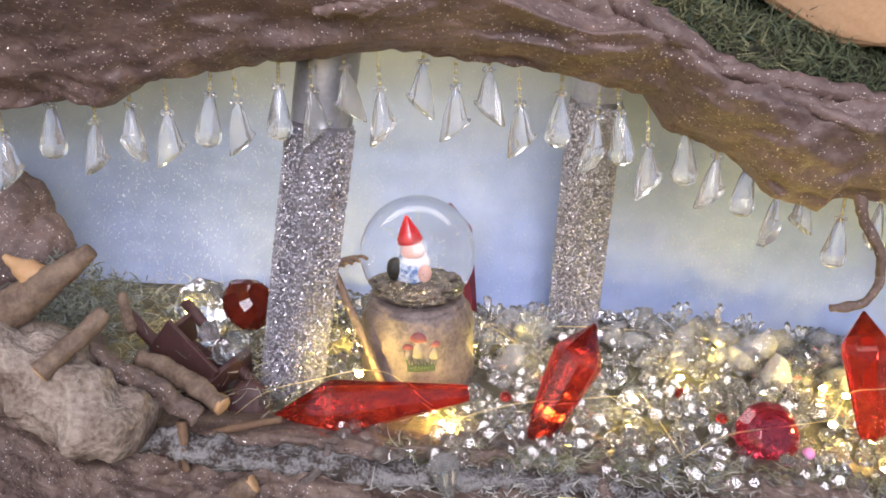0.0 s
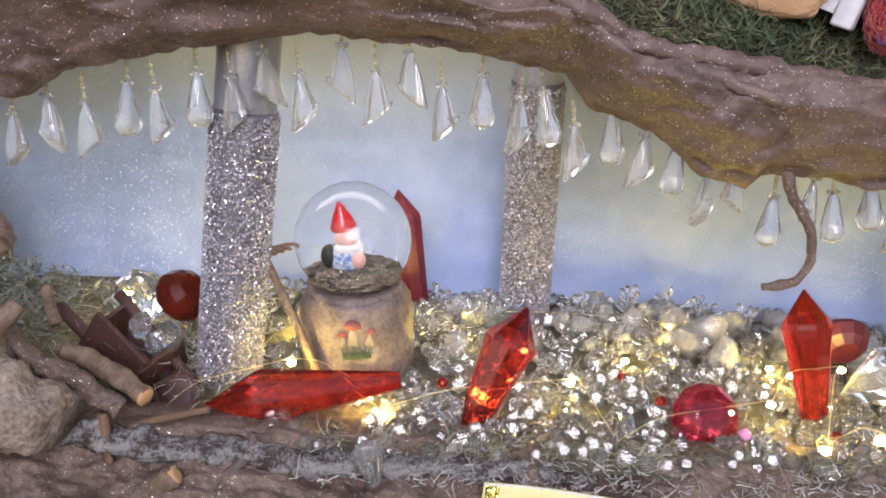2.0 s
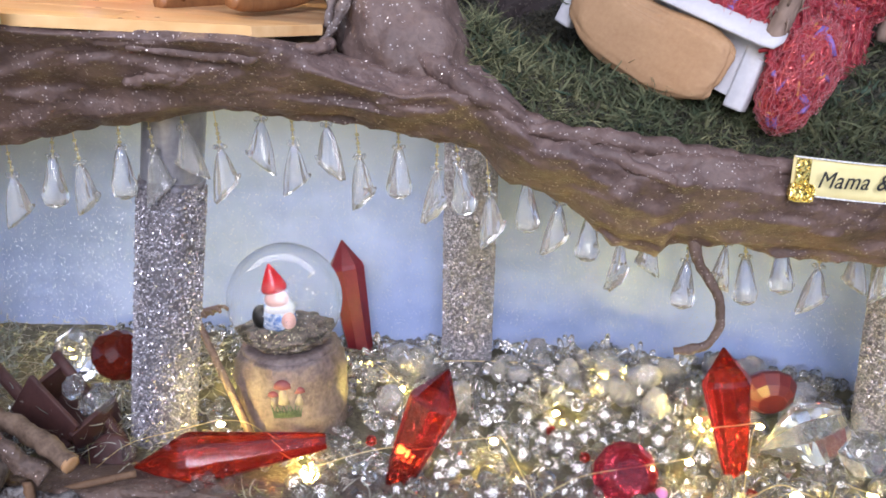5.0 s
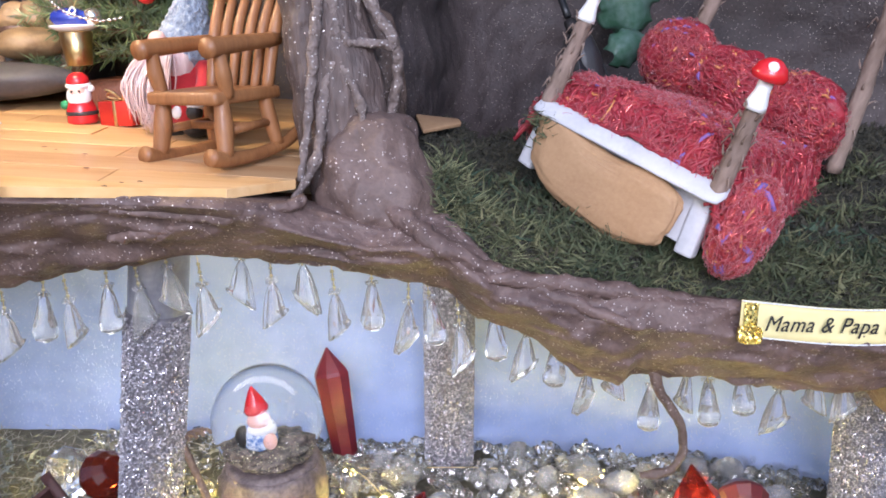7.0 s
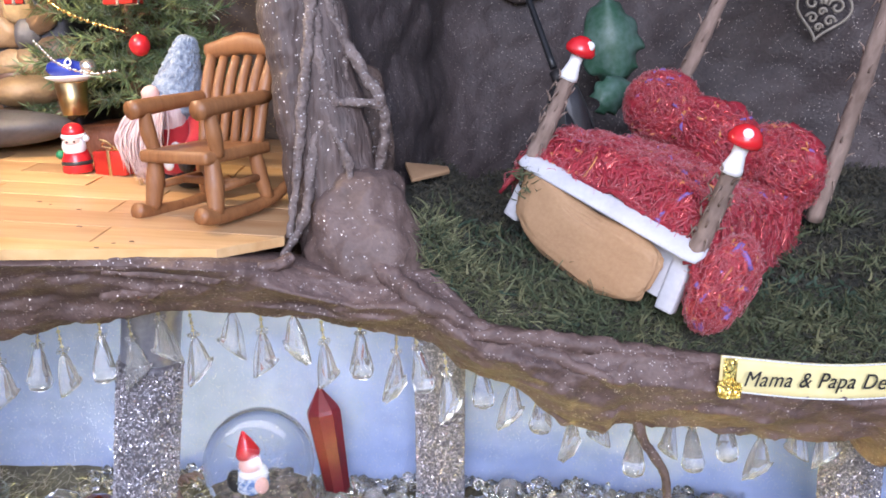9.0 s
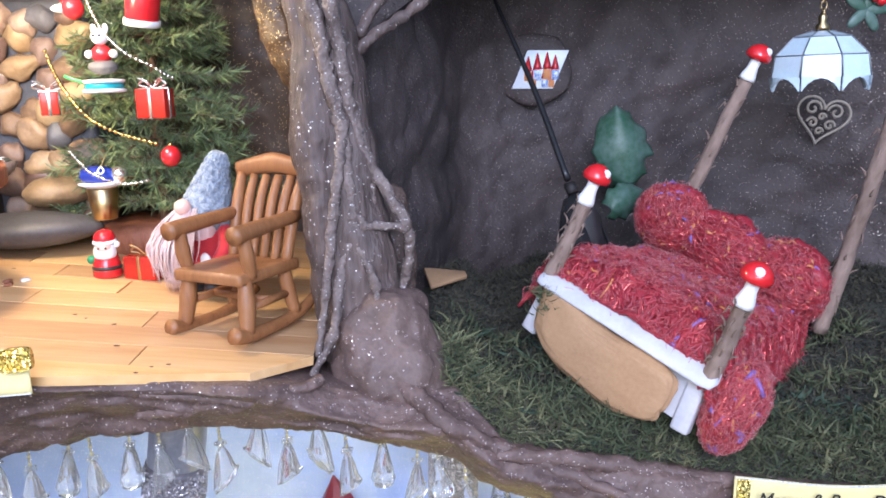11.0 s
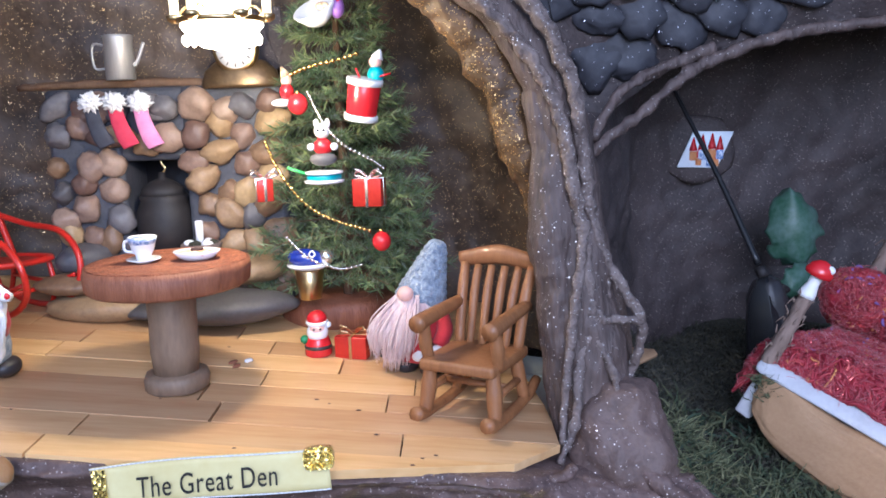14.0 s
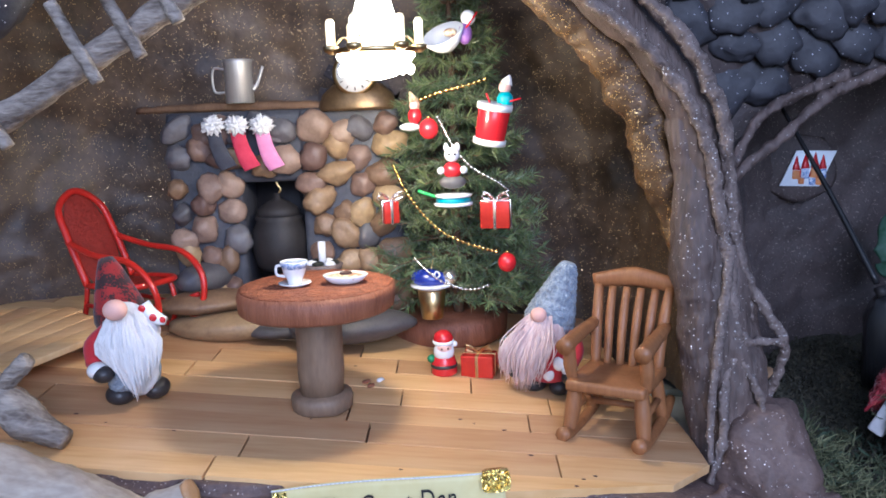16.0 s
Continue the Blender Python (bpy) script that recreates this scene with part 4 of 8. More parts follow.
rng = random.Random(3)
cx, cy = -0.0885, 0.490
cz = den_floor(cx, cy)
fir = thing("christmas_tree", (cx, cy, cz + 0.0155), "small artificial green christmas tree on a wooden slice", "christmas tree")
part("trunk", tube([(0, 0, -0.003), (0.001, 0, 0.1), (0, 0, 0.225)], (0.0035, 0.003, 0.001), 8, rough=0.2), TWIG, fir)
tips, limbs = [], bmesh.new()
for level in range(17):
    h = 0.019 + 0.0120 * level
    reach = 0.056 * (1 - level / 18.6) ** 0.85 + 0.004
    n = max(5, int(12 - level * 0.42))
    for k in range(n):
        a = 6.283 * (k + 0.5 * (level % 2) + rng.uniform(-0.25, 0.25)) / n
        r = reach * rng.uniform(0.72, 1.12)
        end = Vector((r * math.cos(a), r * math.sin(a), h + rng.uniform(-0.004, 0.006) - 0.15 * r))
        start = Vector((0, 0, h - 0.006))
        if level < 4 and end.y < -0.016 and -0.034 < end.x < -0.005:
            continue
        tips.append((start.lerp(end, 0.25), end))
        tube([start, start.lerp(end, 0.5) + Vector((0, 0, 0.002)), end], (0.0006, 0.0005, 0.0003), 4, 2, bm=limbs)
        for s in (-1, 1):
            for f in (0.45, 0.75):
                base = start.lerp(end, f)
                out = Vector((math.cos(a + s * 0.8), math.sin(a + s * 0.8), rng.uniform(-0.2, 0.35))) * r * rng.uniform(0.30, 0.44)
                tips.append((base, base + out))
tips.append((Vector((0, 0, 0.2)), Vector((0, 0, 0.235))))
tagged(part("limb", limbs, TWIG, fir), kind="stuff")
verts, faces = needles(rng, tips, 0.0085)
me = bpy.data.meshes.new("crown")
me.from_pydata([tuple(v) for v in verts], [], faces)
me.materials.append(NEEDLE)
crown = new("crown", me)
crown.parent = fir
base = solid("wood_slice", lathe([(0.034, -0.003), (0.0385, 0.001), (0.0385, 0.012), (0.036, 0.0155), (0.001, 0.0158)], 36, wobble=0.06), REDEDGE, "red-brown wooden slice under the christmas tree", "wood slice", at=pose(cx - 0.006, cy + 0.008, cz))


ornaments = "ornaments on the christmas tree"
for x, y, z, r in [(-0.060, 0.424, 0.226, 0.0052), (-0.101, 0.421, 0.302, 0.0054)]:
    o = thing("bauble", (x, y, z), "small glossy red bauble on the christmas tree", "ornament", ornaments)
    part("ball", ball(r, detail=3, squash=(1, 1, 1.08)), RED, o)
    part("cap", lathe([(0.0012, r), (0.0012, r + 0.0014), (0.0006, r + 0.0016)], 10), GOLD, o)
drum = thing("drum_ornament", (-0.063, 0.424, 0.2925), "red toy drum ornament with grey rims", "ornament", ornaments)
drum.matrix_world = pose(-0.068, 0.424, 0.294, 8, 10, 0) @ Matrix.Scale(0.94, 4)
part("shell", lathe([(0.0085, 0.0), (0.0088, 0.001), (0.0094, 0.019), (0.0088, 0.020)], 30), RED, drum)
part("rim", lathe([(0.0088, -0.0018), (0.0098, -0.0016), (0.0098, 0.0016), (0.0088, 0.0018)], 30), WHITE, drum)
part("rim", lathe([(0.0095, 0.0185), (0.0104, 0.0187), (0.0104, 0.0220), (0.0095, 0.0222)], 30), WHITE, drum)
for s in (-1, 1):
    part("stick", tube([(0.003 * s, 0, 0.022), (0.010 * s + 0.004, 0, 0.027)], 0.0006, 6), RED, drum)


def figurine(name, at, label, pieces, category="figurine", group="", turn=0.0, scale=1.0):
    """A small toy as one plain mesh with a few coloured zones; pieces: (kind, numbers, material)."""
    bm, materials = bmesh.new(), []
    for kind, args, material in pieces:
        if material not in materials:
            materials.append(material)
        mi = materials.index(material)
        if kind == "ball":
            r, c, sq = args
            ball(r, c, 3, sq, bm=bm, mi=mi)
        elif kind == "lump":
            r, c, sq, amount, freq = args
            ball(r, c, 4, sq, bm=bm, mi=mi, lumps=amount, freq=freq)
        elif kind == "turned":
            rows, c, tilt = args
            lathe(rows, 22, c, Euler(tilt).to_matrix().to_4x4(), bm=bm, mi=mi)
        else:
            pts, r = args
            tube(pts, r, 8, 5, bm=bm, mi=mi)
    return solid(name, bm, tuple(materials), label, category, group, at=pose(*at, 0, 0, turn) @ Matrix.Scale(scale, 4))


figurine("toy_figure", (-0.059, 0.424, 0.316), "tiny teal toy figure riding the drum ornament", [("ball", (0.0045, (0, 0, 0), (1, 1, 1.1)), TEAL), ("ball", (0.0034, (0, 0, 0.0066), (1, 1, 1)), SKIN), ("turned", ([(0.0035, 0), (0.002, 0.003), (0.0005, 0.005)], (0.001, 0, 0.0085), (0, 0.4, 0)), CHINA)], "ornament", ornaments)
figurine("toy_mouse", (-0.089, 0.421, 0.2790), "white toy mouse ornament in a red jacket on a grey sled", [
    ("ball", (0.0052, (0, 0, 0), (1, 0.9, 0.95)), RED), ("ball", (0.0042, (0, -0.001, 0.0085), (1, 1, 1)), CHINA), ("ball", (0.0019, (-0.003, 0, 0.0125), (0.8, 0.5, 1.3)), CHINA), ("ball", (0.0019, (0.003, 0, 0.0125), (0.8, 0.5, 1.3)), CHINA),
    ("ball", (0.0022, (-0.0062, -0.001, 0), (1, 1, 1)), CHINA), ("ball", (0.0022, (0.0062, -0.001, 0), (1, 1, 1)), CHINA), ("ball", (0.0075, (0, 0, -0.0065), (1.0, 0.8, 0.5)), GREYSTONE), ("ball", (0.0007, (-0.0015, -0.005, 0.009), (1, 1, 1)), INK), ("ball", (0.0007, (0.0015, -0.005, 0.009), (1, 1, 1)), INK)], "ornament", ornaments)
spool = thing("spool_ornament", (-0.089, 0.420, 0.2630), "white and green toy spool ornament", "ornament", ornaments)
part("disc", lathe([(0.009, -0.0035), (0.0108, -0.003), (0.0108, -0.0016), (0.009, -0.0014)], 30), CHINA, spool)
part("band", lathe([(0.0092, -0.0015), (0.0096, 0.0), (0.0092, 0.0015)], 30), TEAL, spool, "green band")
part("disc", lathe([(0.009, 0.0014), (0.0104, 0.0018), (0.0104, 0.0030), (0.006, 0.0036)], 30), CHINA, spool)
part("ribbon", tube([(-0.009, -0.003, 0.002), (-0.015, -0.003, 0.004), (-0.019, -0.002, 0.0055)], 0.0010, 6), mat("bright_green_plastic", (0.08, 0.5, 0.12), 0.3), spool, "bright green ribbon")


def gift(name, at, size, turn, paper, tie, label, group):
    g = thing(name, at, label, "gift", group, turn)
    w, d, h = size
    part("box", box((w, d, h), (0, 0, h / 2), 0.0006), paper, g)
    part("ribbon", box((0.0016, d + 0.0008, h + 0.0008), (0, 0, h / 2), 0.0002), tie, g)
    part("ribbon", box((w + 0.0008, 0.0016, h + 0.0008), (0, 0, h / 2), 0.0002), tie, g)
    for s in (-1, 1):
        part("bow", tube([(0, 0, h), (0.005 * s, -0.001, h + 0.004), (0.0075 * s, -0.001, h + 0.002), (0.003 * s, 0, h + 0.0006)], 0.0006, 6), tie, g)
        part("bow", tube([(0, 0, h), (0.003 * s, -0.002, h + 0.004), (0.007 * s, -0.003, h + 0.0055)], 0.0005, 6), tie, g)
    return g


gift("gift_ornament", (-0.0655, 0.424, 0.246), (0.0165, 0.010, 0.0150), -12, FOILRED, PEARL, "red foil gift ornament with a silver bow on the christmas tree", ornaments)
gift("gift_ornament", (-0.1255, 0.436, 0.2490), (0.009, 0.008, 0.0125), 20, FOILRED, PEARL, "small red foil gift ornament on the christmas tree", ornaments)
bird = thing("bird_cup_ornament", (-0.1035, 0.4375, 0.1919), "royal blue toy bird on a gold cup hanging on the tree", "ornament", ornaments)
bird.scale = (1.15, 1.15, 1.15)
part("cup", lathe([(0.0052, 0.0), (0.0056, 0.0006), (0.0072, 0.0145), (0.0065, 0.015)], 24), BRASS, bird)
part("plate", lathe([(0.006, 0.0148), (0.0106, 0.0168), (0.0108, 0.0178), (0.006, 0.0178)], 28), CHINA, bird)
part("body", ball(0.0090, (-0.001, 0, 0.0205), 3, (1.05, 0.8, 0.55), turn=Euler((0, 0.1, 0)).to_matrix().to_4x4()), BLUE, bird, "royal blue bird body")
part("loop", tube([(0, 0, 0.024), (0.001, 0.006, 0.030), (0.001, 0.016, 0.034)], 0.0003, 5, 4), WIRE, bird, "gold hanging loop")
part("head", ball(0.0040, (0.0092, -0.001, 0.0210), 3, (1, 1, 1)), PEARL, bird)
part("ring", tube([(0.0015, -0.0072, 0.0235), (0.003, -0.0066, 0.0252), (0.0045, -0.0072, 0.0235), (0.003, -0.0076, 0.0222), (0.0015, -0.0072, 0.0235)], 0.0004, 6), CHINA, bird)
figurine("toy_teacup_figure", (-0.0855, 0.440, 0.349), "white toy figure riding a teacup ornament on the tree", [
    ("turned", ([(0.004, 0.0), (0.008, 0.003), (0.0125, 0.010), (0.0118, 0.0105), (0.006, 0.006), (0.001, 0.005)], (-0.003, 0, -0.004), (0.5, -0.4, 0)), CHINA),
    ("ball", (0.0045, (0.006, -0.003, 0.004), (0.9, 0.9, 1.3)), PURPLE), ("ball", (0.0042, (0.008, -0.003, 0.0125), (1, 1, 1)), CHINA), ("bar", ([(0.006, -0.006, 0.006), (0.013, -0.006, 0.015)], 0.0006), RED), ("ball", (0.004, (-0.002, -0.002, 0.005), (1, 0.8, 0.6)), FOOD)], "ornament", ornaments)
figurine("toy_figure", (-0.109, 0.434, 0.309), "tiny red and white toy figure on the christmas tree", [("ball", (0.004, (0, 0, 0), (1, 1, 1.2)), RED), ("ball", (0.003, (0, 0, 0.006), (1, 1, 1)), SKIN), ("ball", (0.004, (-0.003, 0, -0.006), (1.5, 1, 0.6)), CHINA), ("turned", ([(0.003, 0), (0.0005, 0.006)], (0, 0, 0.008), (0, -0.4, 0)), FOOD)], "ornament", ornaments)


def garland(points, material, label, r, gap):
    g = thing("bead_garland", points[0], label, "garland", "garlands on the christmas tree")
    line = glide(points, 24)
    o = Vector(points[0])
    part("string", tube([q - o for q in line[::4]], 0.0003, 5, 3), material, g)
    seed_ball = mesh_of(ball(r, detail=2), "bead", material)
    last = None
    for q in line:
        if last is None or (q - last).length >= gap:
            b = new("bead", seed_ball)
            b.parent, b.location = g, q - o
            last = q


garland([(-0.105, 0.428, 0.318), (-0.094, 0.424, 0.3215), (-0.080, 0.425, 0.3245), (-0.068, 0.430, 0.328)], GOLD, "gold bead garland on the christmas tree", 0.0014, 0.0030)
garland([(-0.096, 0.424, 0.308), (-0.088, 0.420, 0.292), (-0.078, 0.420, 0.280), (-0.065, 0.424, 0.272), (-0.058, 0.432, 0.266)], PEARL, "silver bead garland on the christmas tree", 0.0010, 0.0023)
garland([(-0.122, 0.430, 0.282), (-0.114, 0.424, 0.266), (-0.100, 0.418, 0.249), (-0.085, 0.416, 0.240), (-0.066, 0.420, 0.233)], GOLD, "gold bead garland on the christmas tree", 0.0011, 0.0026)
garland([(-0.112, 0.422, 0.230), (-0.098, 0.414, 0.219), (-0.082, 0.413, 0.2135), (-0.070, 0.418, 0.2145)], PEARL, "silver bead garland on the christmas tree", 0.0009, 0.0023)

# ---- toys and gifts on the floor ----
sx, sy = -0.0975, 0.418
figurine("santa_figurine", (sx, sy, den_floor(sx, sy)), "tiny painted red and white toy figurine beside a gift", [
    ("turned", ([(0.0068, 0.0), (0.0076, 0.001), (0.0072, 0.007), (0.0055, 0.012), (0.003, 0.014)], (0, 0, 0), (0, 0, 0)), RED), ("turned", ([(0.0074, 0.0042), (0.0077, 0.005), (0.0074, 0.0062)], (0, 0, 0), (0, 0, 0)), BLACKBOOT),
    ("ball", (0.0060, (0, -0.0015, 0.0135), (1, 0.9, 1)), CHINA), ("ball", (0.0046, (0, -0.0028, 0.0155), (1, 0.9, 0.75)), SKIN), ("turned", ([(0.0058, 0.0), (0.0063, 0.001), (0.0058, 0.0022)], (0, 0, 0.0178), (0.1, 0, 0)), CHINA),
    ("ball", (0.0056, (0, 0, 0.0205), (1, 1, 0.9)), RED), ("ball", (0.0018, (0.006, -0.001, 0.0172), (1, 1, 1)), CHINA), ("ball", (0.0024, (-0.0072, -0.001, 0.0095), (1, 1, 1)), mat("green_mitten", (0.03, 0.25, 0.10), 0.4)),
    ("ball", (0.0006, (-0.0018, -0.0068, 0.0162), (1, 1, 1)), INK), ("ball", (0.0006, (0.0018, -0.0068, 0.0162), (1, 1, 1)), INK)], turn=8)
gx, gy = -0.0775, 0.420
gift("gift_box", (gx, gy, den_floor(gx, gy)), (0.0185, 0.014, 0.0125), -14, FOILRED, BRASS, "red wrapped gift box with a gold string bow", "gifts under the tree")
figurine("toy_sack", (-0.0615, 0.432, den_floor(-0.0615, 0.432)), "tiny red sack with silver foil beside the gift", [("ball", (0.006, (0, 0, 0.006), (0.9, 0.9, 1.2)), RED), ("lump", (0.005, (0.002, 0, 0.0155), (1, 0.8, 0.8), 0.5, 3), PEARL)], "toy sack")


def beard_strands(parent_bm, rng, top, spread, length, lean, mi, count=90, thick=0.0009):
    for k in range(count):
        a = rng.uniform(-1, 1)
        p0 = Vector((top[0] + a * spread * 0.45, top[1] - 0.003 * (1 - a * a), top[2] + rng.uniform(-0.004, 0.002)))
        p2 = Vector((top[0] + lean + a * spread * rng.uniform(0.7, 1.1), top[1] + rng.uniform(-0.006, 0.0), top[2] - length * rng.uniform(0.75, 1.05) * (1 - 0.25 * a * a)))
        p1 = p0.lerp(p2, 0.5) + Vector((a * spread * 0.25 + rng.uniform(-0.003, 0.003), -0.006 + rng.uniform(-0.002, 0.002), 0))
        tube([p0, p1, p2], (thick * 0.8, thick, thick * 0.2), 5, 4, bm=parent_bm, mi=mi)


def knitted_cone(rows, at, turn, bm, mi):
    """A knitted hat: rounds of raised stitches over a turned body."""
    z = np.linspace(rows[0][1], rows[-1][1], 44)
    body = [(float(np.interp(h, [q[1] for q in rows], [q[0] for q in rows])), float(h)) for h in z]
    bm.verts.ensure_lookup_table()
    first, n = len(bm.verts), 84
    m = Matrix.Translation(at) @ turn
    lathe(body, n, at, turn, bm=bm, mi=mi)
    bm.verts.ensure_lookup_table()
    for i in range(first, len(bm.verts)):
        ring, k = divmod(i - first, n)
        v = bm.verts[i]
        axis = m @ Vector((0, 0, body[ring][1]))
        v.co += (v.co - axis).normalized() * 0.00075 * (abs(math.sin(math.pi * (k / 6 + 0.5 * ((ring // 4) % 2)))) * math.sin(math.pi * ((ring % 4) + 0.5) / 4))


def gnome(name, at, label, hat, hat_rows, hat_tilt, fleece, coat_mat, turn, lean, trim=True, hat_at=(0, 0, 0.040)):
    rng = random.Random(len(label))
    bm, materials = bmesh.new(), (coat_mat, hat, fleece, SKIN, BLACKBOOT, WHITE)
    for s in (-1, 1):
        ball(0.0065, (0.0075 * s, -0.003, 0.0048), 3, (0.95, 1.3, 0.78), bm=bm, mi=4)
    lathe([(0.006, 0.006), (0.0135, 0.009), (0.0150, 0.018), (0.0140, 0.030), (0.010, 0.038), (0.005, 0.041)], 24, bm=bm, mi=0, wobble=0.08)
    for s in (-1, 1):
        tube([(0.012 * s, 0.0, 0.034), (0.0165 * s, -0.004, 0.026), (0.0155 * s, -0.010, 0.019)], (0.0042, 0.0045, 0.0038), 10, 5, bm=bm, mi=0)
        ball(0.0046, (0.0155 * s, -0.011, 0.0165), 2, (1, 1, 0.7), bm=bm, mi=5)
        ball(0.0040, (0.0155 * s, -0.0125, 0.0130), 2, (1, 1, 1), bm=bm, mi=4)
    if trim:
        for x, z in ((0.004, 0.0135), (-0.006, 0.014), (0.010, 0.02)):
            ball(0.0036, (x, -0.0128, z), 2, (1, 0.35, 1.1), bm=bm, mi=5)
    knitted_cone(hat_rows, hat_at, Euler(hat_tilt).to_matrix().to_4x4(), bm, 1)
    ball(0.011, (0, -0.007, 0.035), 3, (1.05, 0.7, 1.2), bm=bm, mi=2)
    beard_strands(bm, rng, (0, -0.012, 0.044), 0.014, 0.040, lean, 2, 280, 0.00042)
    ball(0.0044, (0, -0.0150, 0.0465), 3, (1, 0.9, 0.9), bm=bm, mi=3)
    return solid(name, bm, materials, label, "gnome doll", "gnome dolls", at=pose(*at, 0, 0, turn))


gnome("gnome_doll", (-0.039, 0.404, den_floor(-0.039, 0.404) - 0.0005), "gnome doll with a grey-blue knitted hat and pinkish fleece beard", KNIT,
      [(0.0125, -0.004), (0.0138, 0.0), (0.0125, 0.006), (0.0098, 0.015), (0.0072, 0.024), (0.0052, 0.031), (0.003, 0.034)], (-0.05, 0.34, 0.0), PINKBEARD, FELTRED, -28, -0.010)
def white_bearded_gnome():
    r = random.Random(6)
    bm, materials = bmesh.new(), (FELTRED, PLAID, BEARD, SKIN, BLACKBOOT, WHITE, KNIT)
    for p, q in (((-0.006, -0.004, 0.0048), (1.1, 1.3, 0.8)), ((0.0095, 0.002, 0.0048), (1.0, 1.3, 0.8))):
        ball(0.0066, p, 3, q, bm=bm, mi=4)
    lathe([(0.005, 0.006), (0.0120, 0.008), (0.0130, 0.015), (0.0125, 0.022)], 24, bm=bm, mi=6, wobble=0.1)
    lathe([(0.0125, 0.020), (0.0140, 0.026), (0.0125, 0.034), (0.009, 0.042), (0.004, 0.046)], 24, bm=bm, mi=0, wobble=0.08)
    tube([(-0.010, 0.0, 0.036), (-0.0165, -0.003, 0.029), (-0.0150, -0.010, 0.022)], (0.0045, 0.0052, 0.0042), 10, 5, bm=bm, mi=0)
    ball(0.0052, (-0.0130, -0.0125, 0.0195), 3, (1, 1, 0.8), bm=bm, mi=5)
    ball(0.0046, (-0.0100, -0.0145, 0.0180), 3, (1.1, 1, 0.9), bm=bm, mi=4)
    lathe([(0.0118, -0.004), (0.0132, 0.0), (0.0125, 0.006), (0.0100, 0.014), (0.0062, 0.025), (0.0035, 0.031)], 24, (-0.006, 0.010, 0.040), Euler((-0.30, -0.28, 0)).to_matrix().to_4x4(), bm=bm, mi=1, wobble=0.12)
    ball(0.0120, (0.002, -0.006, 0.034), 4, (1.12, 0.75, 1.35), bm=bm, mi=2, lumps=0.12, freq=2.5)
    ball(0.0095, (0.005, -0.008, 0.019), 4, (0.95, 0.7, 1.5), bm=bm, mi=2, lumps=0.12, freq=2.5)
    for _ in range(150):
        a = r.uniform(-1, 1)
        p0 = Vector((0.001 + a * 0.0085, -0.0125 + 0.004 * a * a, 0.047 - 0.004 * abs(a) + r.uniform(-0.003, 0.002)))
        p1 = Vector((0.002 + a * 0.0150, -0.0185 + 0.006 * a * a, 0.032 + r.uniform(-0.003, 0.003)))
        p2 = Vector((0.0055 + a * 0.0100, -0.0165 + 0.005 * a * a + r.uniform(-0.002, 0.002), 0.004 + 0.014 * abs(a) + r.uniform(0, 0.008)))
        tube([p0, p1, p1.lerp(p2, 0.5) + Vector((a * 0.001, -0.001, 0)), p2], (0.0006, 0.0009, 0.0007, 0.0001), 5, 4, bm=bm, mi=2)
    ball(0.0056, (-0.001, -0.0165, 0.0495), 3, (1, 0.9, 0.9), bm=bm, mi=3)
    return solid("gnome_doll", bm, materials, "gnome doll with a red plaid hat and long white fleece beard", "gnome doll", "gnome dolls", at=pose(-0.2495, 0.357, den_floor(-0.2495, 0.357) - 0.0004, 0, 0, 6))


white_bearded_gnome()
figurine("candy_stocking", (-0.2355, 0.352, 0.2195), "tiny white stocking with red spots on the gnome's shoulder", [("bar", ([(-0.004, 0, 0.006), (-0.001, 0, 0.001), (0.003, 0, -0.002), (0.006, 0, -0.003)], (0.0032, 0.0034, 0.0032, 0.0022)), CHINA), ("ball", (0.0019, (-0.004, -0.0028, 0.004), (1, 0.5, 1)), RED), ("ball", (0.0019, (0.001, -0.003, -0.0005), (1, 0.5, 1)), RED), ("ball", (0.0016, (0.005, -0.002, -0.002), (1, 0.6, 1)), RED)], "toy stocking")

